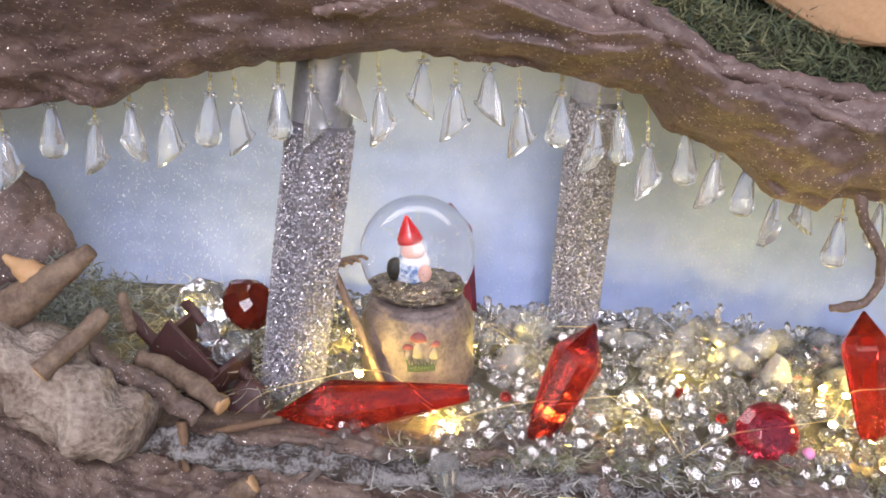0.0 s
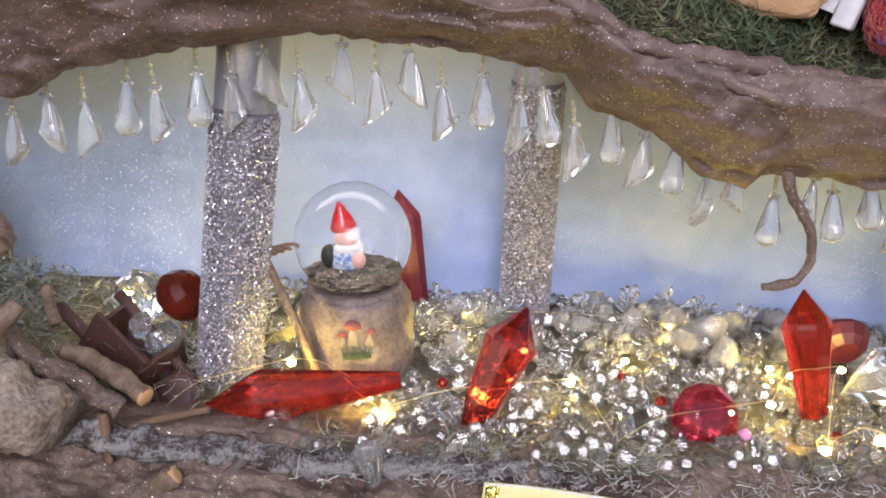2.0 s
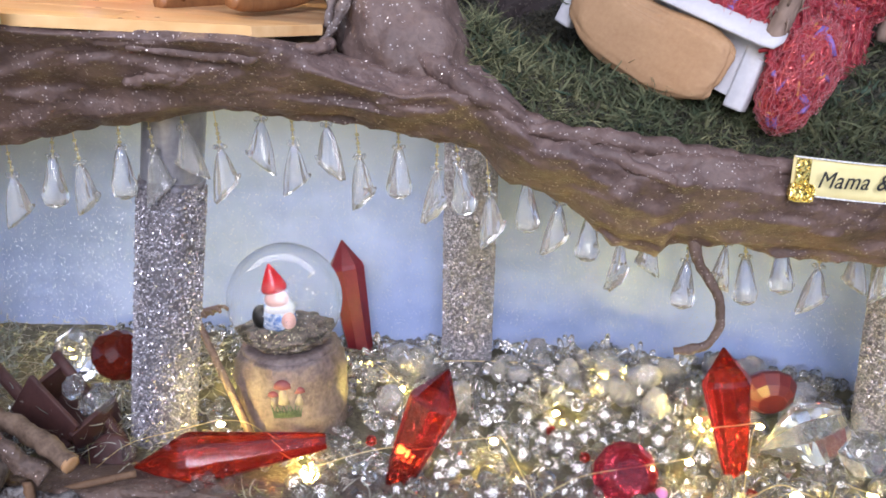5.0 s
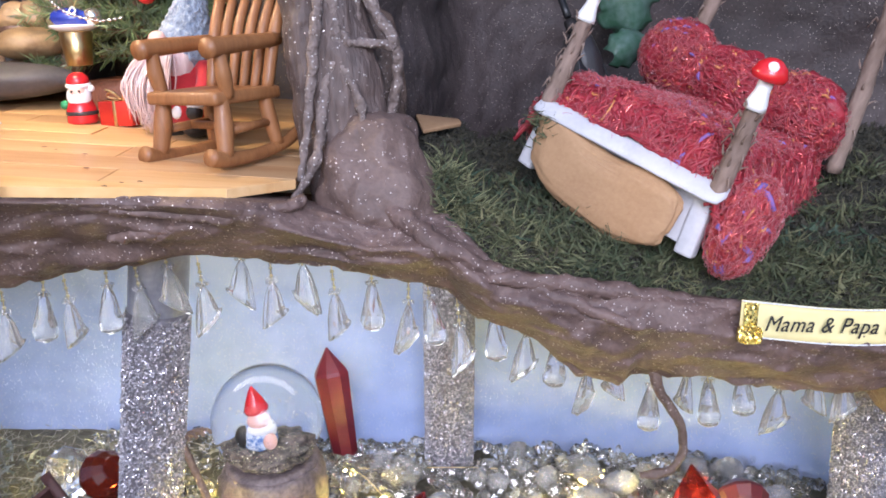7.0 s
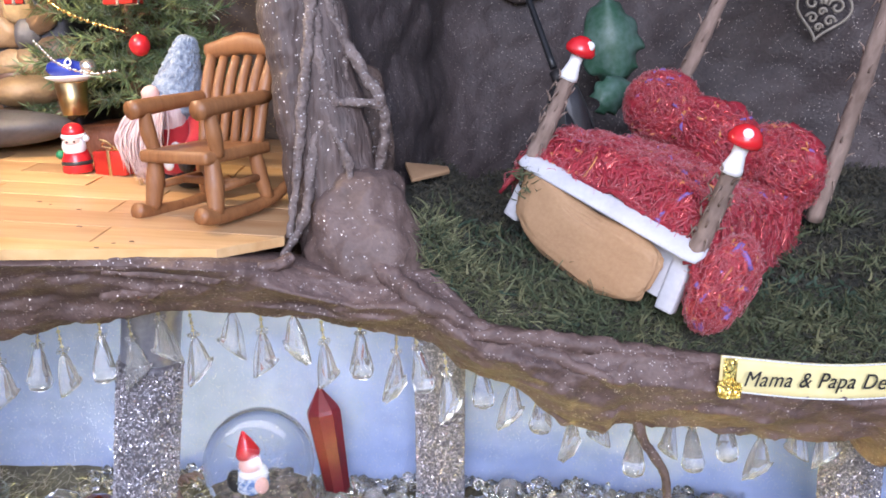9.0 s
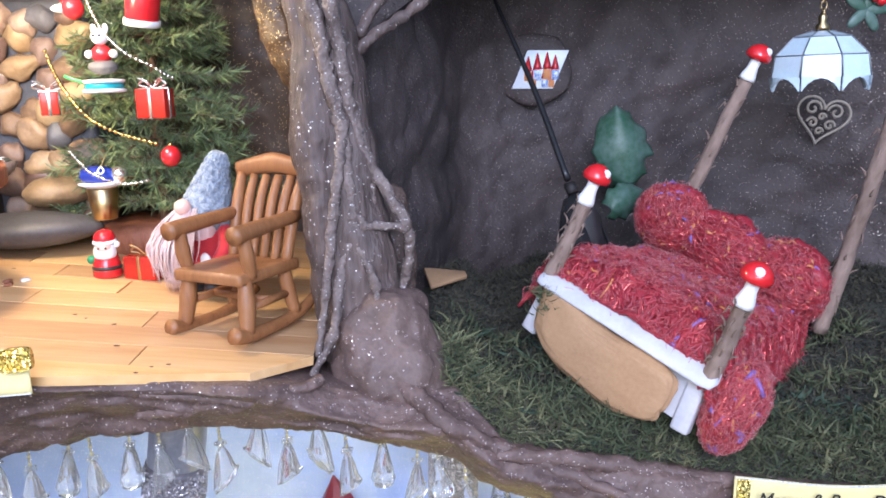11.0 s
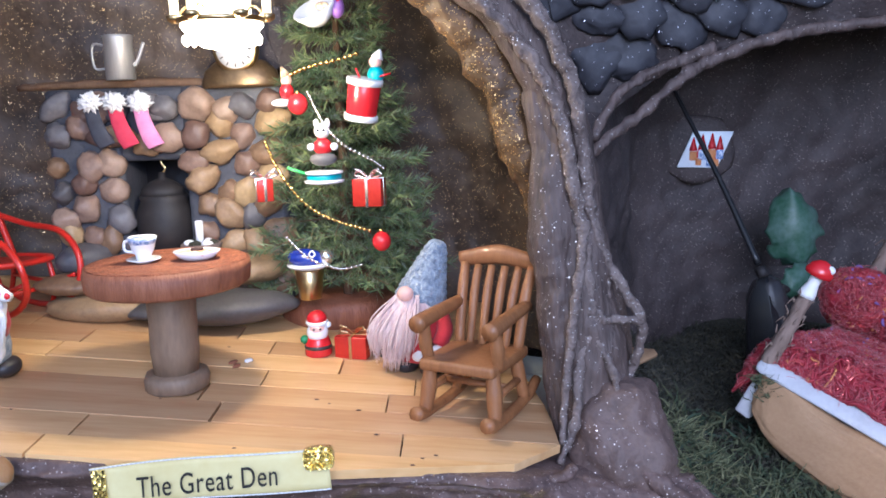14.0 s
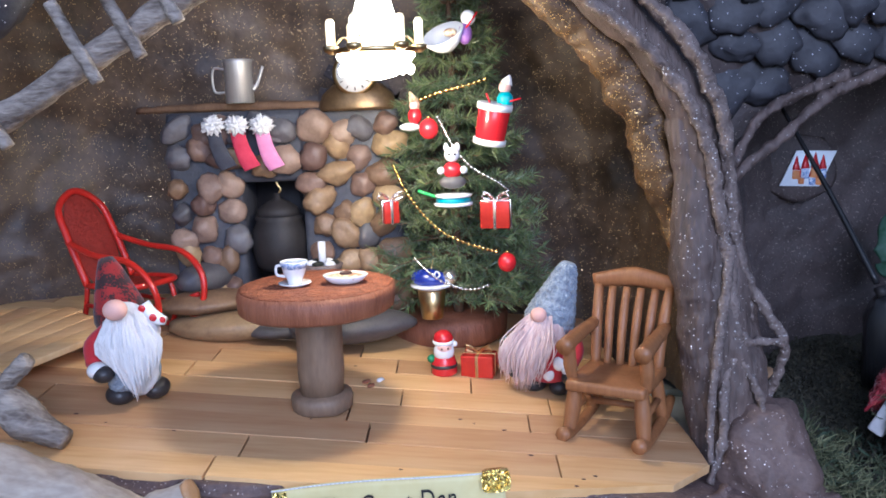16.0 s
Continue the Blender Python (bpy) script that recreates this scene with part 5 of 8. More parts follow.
# ---- oak rocking chair ----
rock = thing("rocking_chair", (-0.0115, 0.3550, den_floor(-0.0115, 0.3550)), "varnished oak dollhouse rocking chair with slatted back", "chair", turn=-28.5)
W, D, S = 0.0368, 0.0375, 0.0275
for s in (-1, 1):
    part("rocker", tube([(s * W / 2, -D / 2 - 0.008, 0.0052), (s * W / 2, -D / 2, 0.0032), (s * W / 2, 0, 0.0026), (s * W / 2, D / 2, 0.0048), (s * W / 2, D / 2 + 0.012, 0.0095)], (0.0036, 0.0034, 0.0028, 0.0028, 0.0024), 10, 5), OAK, rock)
    part("leg", tube([(s * W / 2, -D / 2 + 0.001, 0.004), (s * W / 2 * 0.93, -D / 2 + 0.003, 0.016), (s * W / 2 * 0.88, -D / 2 + 0.004, S)], (0.0032, 0.0040, 0.0030), 12, 5), OAK, rock)
    part("leg", tube([(s * W / 2, D / 2 - 0.004, 0.005), (s * W / 2 * 0.9, D / 2 - 0.006, 0.018), (s * W / 2 * 0.86, D / 2 - 0.007, S)], (0.0028, 0.0034, 0.0028), 12, 5), OAK, rock)
    part("stretcher", tube([(s * W / 2 * 0.94, -D / 2 + 0.003, 0.014), (s * W / 2 * 0.92, D / 2 - 0.005, 0.015)], 0.0019, 8), OAK, rock)
    part("arm_post", tube([(s * W / 2 * 0.98, -D / 2 + 0.006, S), (s * W / 2 * 1.02, -D / 2 + 0.004, S + 0.009), (s * W / 2, -D / 2 + 0.003, S + 0.019)], (0.0026, 0.0034, 0.0026), 10, 5), OAK, rock)
    part("armrest", tube([(s * W / 2 * 1.02, -D / 2 - 0.004, S + 0.0195), (s * W / 2 * 1.02, -D / 2 + 0.008, S + 0.0205), (s * W / 2 * 0.98, D / 2 + 0.002, S + 0.0220)], (0.0042, 0.0038, 0.0030), 10, 5), OAK, rock)
    part("back_post", tube([(s * W / 2 * 0.86, D / 2 - 0.005, S), (s * W / 2 * 0.93, D / 2 + 0.002, S + 0.025), (s * W / 2 * 1.0, D / 2 + 0.009, S + 0.040)], (0.0026, 0.0028, 0.0024), 10, 5), OAK, rock)
part("stretcher", tube([(-W / 2 * 0.93, 0, 0.0145), (W / 2 * 0.93, 0, 0.0145)], 0.0018, 8), OAK, rock)
part("seat", box((W + 0.002, D + 0.003, 0.0055), (0, -0.001, S), 0.0018), OAK, rock)
for k in range(4):
    x = (k - 1.5) * W * 0.19
    part("slat", tube([(x * 0.9, D / 2 - 0.006, S), (x, D / 2 + 0.002, S + 0.025), (x * 1.05, D / 2 + 0.009, S + 0.039)], (0.0020, 0.0024, 0.0020), 8, 5), OAK, rock)
crest = bmesh.new()
crest_rows = [(-W / 2 - 0.003, 0.0), (-W / 4, 0.0022), (0, 0.0034), (W / 4, 0.0022), (W / 2 + 0.003, 0.0)]
tube([(x, D / 2 + 0.0095 + 0.001 * (1 - (x / W * 2) ** 2), S + 0.0415 + dz) for x, dz in crest_rows], (0.0038, 0.0046, 0.005, 0.0046, 0.0038), 10, 6, bm=crest)
for v in crest.verts:
    v.co.y = D / 2 + 0.0095 + (v.co.y - D / 2 - 0.0095) * 0.6
part("top_rail", crest, OAK, rock)

# ---- red wicker armchair ----
rx, ry = -0.292, 0.458
rz = den_floor(rx, ry)
wick = thing("wicker_rocking_chair", (rx, ry, rz), "red lacquered wire rocking chair with a wicker back", "chair", turn=62)
WW = 0.034
back = [(-WW / 2, 0.012, 0.030), (-WW / 2, 0.026, 0.060), (-WW / 2 * 0.85, 0.034, 0.076), (0, 0.037, 0.085), (WW / 2 * 0.85, 0.034, 0.076), (WW / 2, 0.026, 0.060), (WW / 2, 0.012, 0.030)]
part("back_frame", tube(back, 0.0022, 8, 8), REDWIRE, wick)
part("back_panel", ball(1.0, (0, 0.0250, 0.054), 3, (WW / 2 - 0.001, 0.0016, 0.033), turn=Euler((-0.40, 0, 0)).to_matrix().to_4x4()), WICKER, wick, "woven red back panel")
part("seat", ball(1.0, (0, -0.008, 0.0300), 3, (WW / 2, 0.021, 0.0022)), WICKER, wick, "woven red seat")
part("seat_frame", tube([(-WW / 2, 0.012, 0.030), (-WW / 2, -0.024, 0.0315), (0, -0.030, 0.0315), (WW / 2, -0.024, 0.0315), (WW / 2, 0.012, 0.030)], 0.0019, 8, 6), REDWIRE, wick)
for s in (-1, 1):
    part("arm", tube([(s * WW / 2, 0.026, 0.056), (s * (WW / 2 + 0.003), 0.0, 0.050), (s * (WW / 2 + 0.003), -0.030, 0.047), (s * (WW / 2 + 0.002), -0.046, 0.034), (s * WW / 2, -0.046, 0.016), (s * WW / 2, -0.030, 0.004), (s * WW / 2, 0.0, 0.0015), (s * WW / 2, 0.034, 0.010)], 0.0019, 8, 8), REDWIRE, wick)
    part("leg", tube([(s * WW / 2, -0.020, 0.031), (s * WW / 2, -0.024, 0.014), (s * WW / 2, -0.020, 0.0025)], 0.0016, 7), REDWIRE, wick)
    part("leg", tube([(s * WW / 2, 0.012, 0.030), (s * WW / 2, 0.016, 0.014), (s * WW / 2, 0.020, 0.005)], 0.0016, 7), REDWIRE, wick)
    part("brace", tube([(s * WW / 2, -0.044, 0.022), (s * WW / 2, -0.022, 0.016), (s * WW / 2, 0.014, 0.018)], 0.0014, 7), REDWIRE, wick)
part("brace", tube([(-WW / 2, -0.024, 0.014), (WW / 2, -0.024, 0.014)], 0.0014, 7), REDWIRE, wick)

# ---- chandelier ----
chan = thing("chandelier", (-0.1225, 0.361, 0.328), "lit miniature crystal chandelier with candle bulbs", "chandelier")
part("bowl", lathe([(0.002, -0.001), (0.009, 0.0005), (0.014, 0.004), (0.0185, 0.0095), (0.0180, 0.0115), (0.012, 0.013)], 36), HOT, chan, "glowing crystal bowl")
part("crystal_skirt", lathe([(0.0125, 0.013), (0.0115, 0.022), (0.0085, 0.033), (0.005, 0.046), (0.002, 0.052)], 28), HOT, chan, "glowing strings of crystals")
part("hoop", lathe([(0.0182, 0.0108), (0.0196, 0.0112), (0.0196, 0.0132), (0.0182, 0.0134)], 36), BRASS, chan)
for k in range(6):
    a = 1.047 * k + 0.15
    x, y = 0.0205 * math.cos(a), 0.0205 * math.sin(a)
    part("cup", lathe([(0.0012, 0.011), (0.0034, 0.0125), (0.0038, 0.0145), (0.002, 0.015)], 14, at=(x, y, 0)), BRASS, chan)
    part("candle", lathe([(0.0020, 0.0145), (0.0021, 0.0255), (0.0012, 0.027)], 12, at=(x, y, 0)), FLAME, chan, "lit white candle bulb")
    part("arm", tube([(0.011 * math.cos(a), 0.011 * math.sin(a), 0.016), (0.015 * math.cos(a), 0.015 * math.sin(a), 0.0185), (x, y, 0.0125)], 0.0006, 6), BRASS, chan)
for k in range(16):
    a = 0.3927 * k
    part("crystal", ball(0.0016, (0.0165 * math.cos(a), 0.0165 * math.sin(a), 0.0035), 1, (1, 1, 1.6)), HOT, chan)
part("chain", tube([(0, 0, 0.05), (0.0005, 0, 0.075), (0, 0, 0.112)], 0.0007, 6), BRASS, chan)

clock = thing("carriage_clock", (-0.1465, 0.487, 0.3135), "dark brass dome clock with a white dial on the mantel", "clock")
part("dome", lathe([(0.024, 0.0), (0.0245, 0.002), (0.022, 0.010), (0.015, 0.016), (0.004, 0.018)], 32, turn=Matrix.Diagonal((1, 0.5, 1, 1))), BRONZE, clock)
tilt = Euler((radians(90), 0, 0)).to_matrix().to_4x4()
part("case", lathe([(0.012, -0.003), (0.0135, 0.0), (0.0135, 0.004), (0.0118, 0.005)], 32, at=(0.0, -0.006, 0.022), turn=tilt), BRASS, clock)
part("dial", lathe([(0.0112, 0.0048), (0.0112, 0.0056)], 32, at=(0.0, -0.006, 0.022), turn=tilt), CHINA, clock, "white dial")
for k in range(12):
    a = 0.5236 * k
    part("hour_mark", box((0.0006, 0.0003, 0.0018), (0.0092 * math.sin(a), -0.01185, 0.022 + 0.0092 * math.cos(a)), turn=Euler((0, a, 0)).to_matrix().to_4x4()), INK, clock)
part("pointer", box((0.0006, 0.0004, 0.007), (0.002, -0.0120, 0.0245), turn=Euler((0, 0.7, 0)).to_matrix().to_4x4()), INK, clock)
part("pointer", box((0.0006, 0.0004, 0.005), (-0.0015, -0.0120, 0.0235), turn=Euler((0, -0.9, 0)).to_matrix().to_4x4()), INK, clock)
fan = thing("wall_leaf_fan", (-0.128, 0.515, 0.315), "dark folded leaf fan on the wall above the mantel", "leaf fan")
for k in range(9):
    a = radians(-78 + 19 * k)
    part("rib", box((0.0085, 0.0012, 0.046), (0.025 * math.sin(a), -0.002 * (k % 2), 0.026 * math.cos(a)), 0.0004, turn=Euler((0, a, 0)).to_matrix().to_4x4()), CAVE, fan)

# ---- ladder, steps and driftwood at the front corner ----
ladder = thing("stick_ladder", (-0.30, 0.30, 0.298), "rustic grey stick ladder leaning up past the den", "ladder")
bar("rail", [(-0.31, 0.302, 0.291), (-0.262, 0.301, 0.319), (-0.225, 0.300, 0.340), (-0.185, 0.300, 0.362), (-0.13, 0.300, 0.392)], 0.0055, DRIFT, ladder, 12, 0.2)
for a, c in [((-0.240, 0.291, 0.358), (-0.2245, 0.291, 0.3275)), ((-0.222, 0.292, 0.366), (-0.2065, 0.291, 0.3365)), ((-0.205, 0.292, 0.377), (-0.191, 0.291, 0.349)), ((-0.187, 0.292, 0.387), (-0.173, 0.292, 0.36)), ((-0.283, 0.292, 0.338), (-0.262, 0.290, 0.304))]:
    bar("rung", [a, tuple((Vector(a) + Vector(c)) / 2), c], 0.0026, DRIFT, ladder, 10, 0.2, seed=a[0] * 90)
steps = thing("plank_steps", (-0.32, 0.385, den_floor(-0.32, 0.385)), "low fanned stack of pale pine boards", "steps")
step_rng = random.Random(4)
for k in range(9):
    w = Vector((0.023, 0.000)) + Vector((-0.0128, 0.0045)) * k
    ln = 0.082 + step_rng.uniform(-0.006, 0.010)
    turn = Euler((0.13, 0.05, -0.62 + 0.05 * k)).to_matrix().to_4x4()
    part("board", box((0.0140, ln, 0.0035), (w.x, w.y, 0.0115 + step_rng.uniform(0, 0.0012)), 0.0005, turn=turn), PINE, steps)


def branchwood(name, points, radii, label, material=DRIFT, cut=True, rough=0.28, seed=0.0, n=16, category="driftwood"):
    o = Vector(points[0])
    t = thing(name, points[0], label, category)
    line = [tuple(Vector(p) - o) for p in points]
    part("wood", tube(line, radii, n, 12, rough=rough, seed=seed), material, t)
    if cut:
        way = (Vector(line[-1]) - Vector(line[-2])).normalized()
        face = way.to_track_quat("Z", "Y").to_matrix().to_4x4()
        part("cut_end", lathe([(radii[-1] * 0.93, -0.001), (radii[-1] * 0.9, 0.0006), (radii[-1] * 0.4, 0.0009), (0.0005, 0.0007)], 18, at=line[-1], turn=face, wobble=0.15), CUTWOOD, t, "sawn wood end")
    return t


branchwood("driftwood_piece", [(-0.330, 0.315, 0.216), (-0.296, 0.308, 0.203), (-0.274, 0.300, 0.188), (-0.2565, 0.297, 0.1795)], (0.009, 0.0075, 0.008, 0.0045), "grey weathered driftwood piece on the plank floor", cut=False, seed=3)
branchwood("driftwood_twig", [(-0.300, 0.305, 0.190), (-0.284, 0.303, 0.203), (-0.272, 0.303, 0.214)], (0.0045, 0.004, 0.0035), "pale broken twig against the driftwood", cut=False, seed=5)
branchwood("driftwood_log", [(-0.36, 0.262, 0.192), (-0.29, 0.262, 0.184), (-0.245, 0.262, 0.171), (-0.212, 0.262, 0.157)], (0.012, 0.0115, 0.0115, 0.009), "pale barkless driftwood log along the den's edge", PALELOG, seed=8, n=24)
branchwood("driftwood_stub", [(-0.218, 0.268, 0.155), (-0.205, 0.268, 0.163), (-0.195, 0.268, 0.168)], (0.007, 0.0066, 0.006), "short pale driftwood stub", PALELOG, seed=12)


# ---- bedroom: mossy bed, broom, picture, lamp ----
BED = Matrix(((0.676, 0.632, 0.378, 0.127), (-0.650, 0.752, -0.107, 0.364), (-0.347, -0.180, 0.920, 0.171), (0, 0, 0, 1)))
bed = thing("bed", (0.127, 0.364, 0.171), "toy four-poster bed with a red yarn blanket and mushroom-topped posts", "bed")
bed.matrix_world = BED
BL, BW = 0.092, 0.105
stick = lathe([(0.0006, 0.0), (0.0040, 0.0010), (0.0048, 0.0045), (0.0050, BL * 0.5), (0.0056, BL - 0.004), (0.0046, BL + 0.0004), (0.0006, BL + 0.0016)], 20, turn=Euler((0, radians(90), 0)).to_matrix().to_4x4())
for v in stick.verts:
    v.co.z *= 0.34
    v.co = Matrix.Rotation(0.75, 4, "X") @ v.co + Vector((0.001, -0.0025, -0.0005))
part("end_board", box((0.082, 0.0012, 0.024), (BL / 2, 0.0030, -0.0135), 0.0004), BEDWHITE, bed, "thin white end board")
part("side_rail", stick, BEDWHITE, bed, "white flat stick as foot rail")
for x in (0.004, BL - 0.004):
    part("leg", box((0.008, 0.006, 0.027), (x + (0.001 if x < 0.05 else -0.0015), 0.004, -0.0155), 0.0012, turn=Euler((0, 0.08 if x < 0.05 else -0.08, 0)).to_matrix().to_4x4()), BEDWHITE, bed, "white painted leg")
    part("leg", box((0.008, 0.007, 0.040), (x, BW - 0.004, -0.022), 0.0012), WHITE, bed)
clay = ball(1.0, (0, 0, 0), 5, (1, 0.0045, 1), lumps=0.12, freq=2.2, seed=4)
for v in clay.verts:
    v.co.x, v.co.z = math.copysign(abs(v.co.x) ** 0.45, v.co.x) * 0.0375 + BL * 0.47, math.copysign(abs(v.co.z) ** 0.52, v.co.z) * 0.0140 - 0.0170 - v.co.x * 0.0040
    v.co.y -= 0.002
    v.co.z += -0.004 * math.sin((v.co.x - 0.02) * 60) + (0.0016 if v.co.z > -0.02 else -0.0016) * abs(math.sin(v.co.x * 80))
part("footboard", clay, CLAY, bed, "lumpy tan clay footboard")


def blanket(u, v):
    x, y = -0.004 + (BL + 0.010) * u, -0.001 + (BW + 0.002) * v
    edge = min(u, 1 - u) * 2
    z = 0.010 + 0.006 * math.sin(u * 2.8) - 0.030 * max(0, 0.20 - edge) / 0.20 * (0.5 + 0.4 * v)
    z += 0.003 * math.sin(v * 5) - 0.013 * max(0.0, 0.07 - v) / 0.07 + 0.022 * max(0, v - 0.55)
    return (x, y, z + rugged((x, y, 0), 0.014, 0.003))


me = sheet("blanket", 90, 70, blanket)
me.materials.append(YARN)
ob = new("blanket", me)
ob.parent = bed
tagged(ob, "red mixed-yarn blanket")
part("mattress", box((BL - 0.004, BW - 0.008, 0.009), (BL / 2, BW / 2 + 0.004, 0.0035), 0.003), YARN, bed)
inv = BED.inverted()
PILLOWS = [(*(inv @ Vector(p)), a, c, d, r) for p, a, c, d, r in (((0.2040, 0.424, 0.1840), 0.0175, 0.015, 0.0170, -24), ((0.2270, 0.409, 0.1690), 0.0255, 0.016, 0.0165, 8), ((0.2520, 0.390, 0.1560), 0.0200, 0.016, 0.0185, 14))]
for k, (x, y, z, a, c, d, r) in enumerate(PILLOWS):
    ob = part("pillow", ball(1.0, detail=4, squash=(a, c, d), lumps=0.34, freq=2.0, seed=k + 7), YARN, bed, "plump red yarn pillow")
    ob.matrix_local = pose(x, y, z, 25, r, 0)
part("bolster", ball(1.0, (BL + 0.009, 0.013, -0.010), 4, (0.0080, 0.014, 0.0175), lumps=0.30, freq=1.5, seed=3), YARN, bed, "red yarn fold hanging over the side")
part("bolster", ball(1.0, (-0.002, 0.022, -0.007), 4, (0.0045, 0.018, 0.014), lumps=0.16, freq=1.5, seed=6), YARN, bed)

rng = random.Random(21)


def on_bed():
    """A place on the yarn and the direction out of it."""
    k = rng.random()
    if k < 0.50:
        u, v = rng.random(), rng.random() ** 1.2
        q = Vector(blanket(u, v))
        du, dv = Vector(blanket(min(1, u + 0.01), v)) - q, Vector(blanket(u, min(1, v + 0.01))) - q
        if du.length < 1e-6 or dv.length < 1e-6:
            return q, Vector((0, 0, 1))
        return q, du.cross(dv).normalized()
    d = Vector((rng.gauss(0, 1), -abs(rng.gauss(0, 1)), rng.gauss(0.3, 1))).normalized()
    if k < 0.84:
        x, y, z, a, c, h, r = PILLOWS[rng.randrange(3)]
        m = pose(x, y, z, 25, r, 0)
        return m @ Vector((d.x * a, d.y * c, d.z * h)) * 1.0, (m.to_3x3() @ d)
    d = Vector((abs(d.x), d.y, d.z))
    if k > 0.95:
        return Vector((-0.002 - d.x * 0.0045, 0.022 + d.y * 0.018, -0.007 + d.z * 0.014)), Vector((-d.x, d.y, d.z))
    return Vector((BL + 0.009 + d.x * 0.0085, 0.013 + d.y * 0.015, -0.010 + d.z * 0.019)), d


def loops(name, count, material, rr, ln, lift, label, fold=False):
    """Short loops of thread lying close on the yarn, as one mesh."""
    bm = bmesh.new()
    for _ in range(count):
        p, out = on_bed()
        while fold and not (p.x > BL + 0.003 and p.y < 0.03):
            p, out = on_bed()
        d = out.cross(Vector((rng.uniform(-1, 1), rng.uniform(-1, 1), rng.uniform(-1, 1)))).normalized() * ln * rng.uniform(0.6, 1.3)
        tube([p - d * 0.5 - out * 0.0006, p + out * lift, p + d * 0.5 - out * 0.0006], (rr * 0.8, rr, rr * 0.8), 4, 2, bm=bm)
    tagged(part(name, bm, material, bed, label), kind="stuff")


def skein(name, count, material, rr, length, lift, label, seed):
    """Long wavy threads that wander over the blanket, the pillows and the hanging fold, as one mesh."""
    r = random.Random(seed)
    bm = bmesh.new()
    for _ in range(count):
        k, pts, phase = r.random(), [], r.uniform(0, 6.28)
        ln = length * r.uniform(0.6, 1.3) / 5
        if k < 0.50:
            u, v, a = r.random(), r.random(), r.uniform(0, 6.28)
            for i in range(6):
                pts.append(Vector(blanket(min(1, max(0, u)), min(1, max(0, v)))) + Vector((0, 0, lift * (0.6 + 0.8 * math.sin(phase + i * 2.0)))))
                u, v, a = u + ln / BL * math.cos(a), v + ln / BW * math.sin(a), a + r.uniform(-0.7, 0.7)
        else:
            if k < 0.88:
                x, y, z, ra, rc, rd, t = PILLOWS[r.randrange(3)]
                m = pose(x, y, z, 25, t, 0)
            else:
                m, ra, rc, rd = Matrix.Translation((BL + 0.009, 0.013, -0.010)), 0.0085, 0.015, 0.019
            d = Vector((r.gauss(0, 1), -abs(r.gauss(0, 1)), r.gauss(0.2, 1))).normalized()
            way = d.orthogonal().normalized()
            way.rotate(Matrix.Rotation(r.uniform(0, 6.28), 3, d))
            for i in range(6):
                q = m @ Vector((d.x * ra, d.y * rc, d.z * rd))
                pts.append(q + (m.to_3x3() @ d) * (0.0004 + lift * (0.6 + 0.8 * math.sin(phase + i * 2.0))))
                d = (d + way * ln / ra).normalized()
                way = (way - d * way.dot(d) + Vector((r.uniform(-1, 1), r.uniform(-1, 1), r.uniform(-1, 1))) * 0.35).normalized()
        tube(pts, (rr * 0.6, rr, rr, rr * 0.6), 4, 2, bm=bm)
    tagged(part(name, bm, material, bed, label), kind="stuff")


loops("yarn_knit", 2600, YARN, 0.0009, 0.0080, 0.0008, "red yarn loops")
skein("yarn_skein", 1500, YARN, 0.0008, 0.026, 0.0010, "long wavy strands of red yarn", 41)
skein("mohair_haze", 1700, MOHAIR, 0.00012, 0.020, 0.0026, "hazy pale red mohair fuzz", 42)
loops("yarn_fuzz", 1500, MOHAIR, 0.00010, 0.0090, 0.0036, "loose red fuzz")
skein("blue_yarn", 44, YARN_BLUE, 0.0009, 0.012, 0.0014, "blue and violet yarn strands", 43)
loops("violet_yarn", 5, YARN_BLUE, 0.0014, 0.0095, 0.0022, "thick violet yarn loops", True)
skein("orange_yarn", 110, YARN_GOLD, 0.0006, 0.009, 0.0014, "orange yarn strands", 44)
skein("shiny_thread", 1200, YARN_SHINE, 0.00030, 0.013, 0.0016, "shiny red thread", 45)


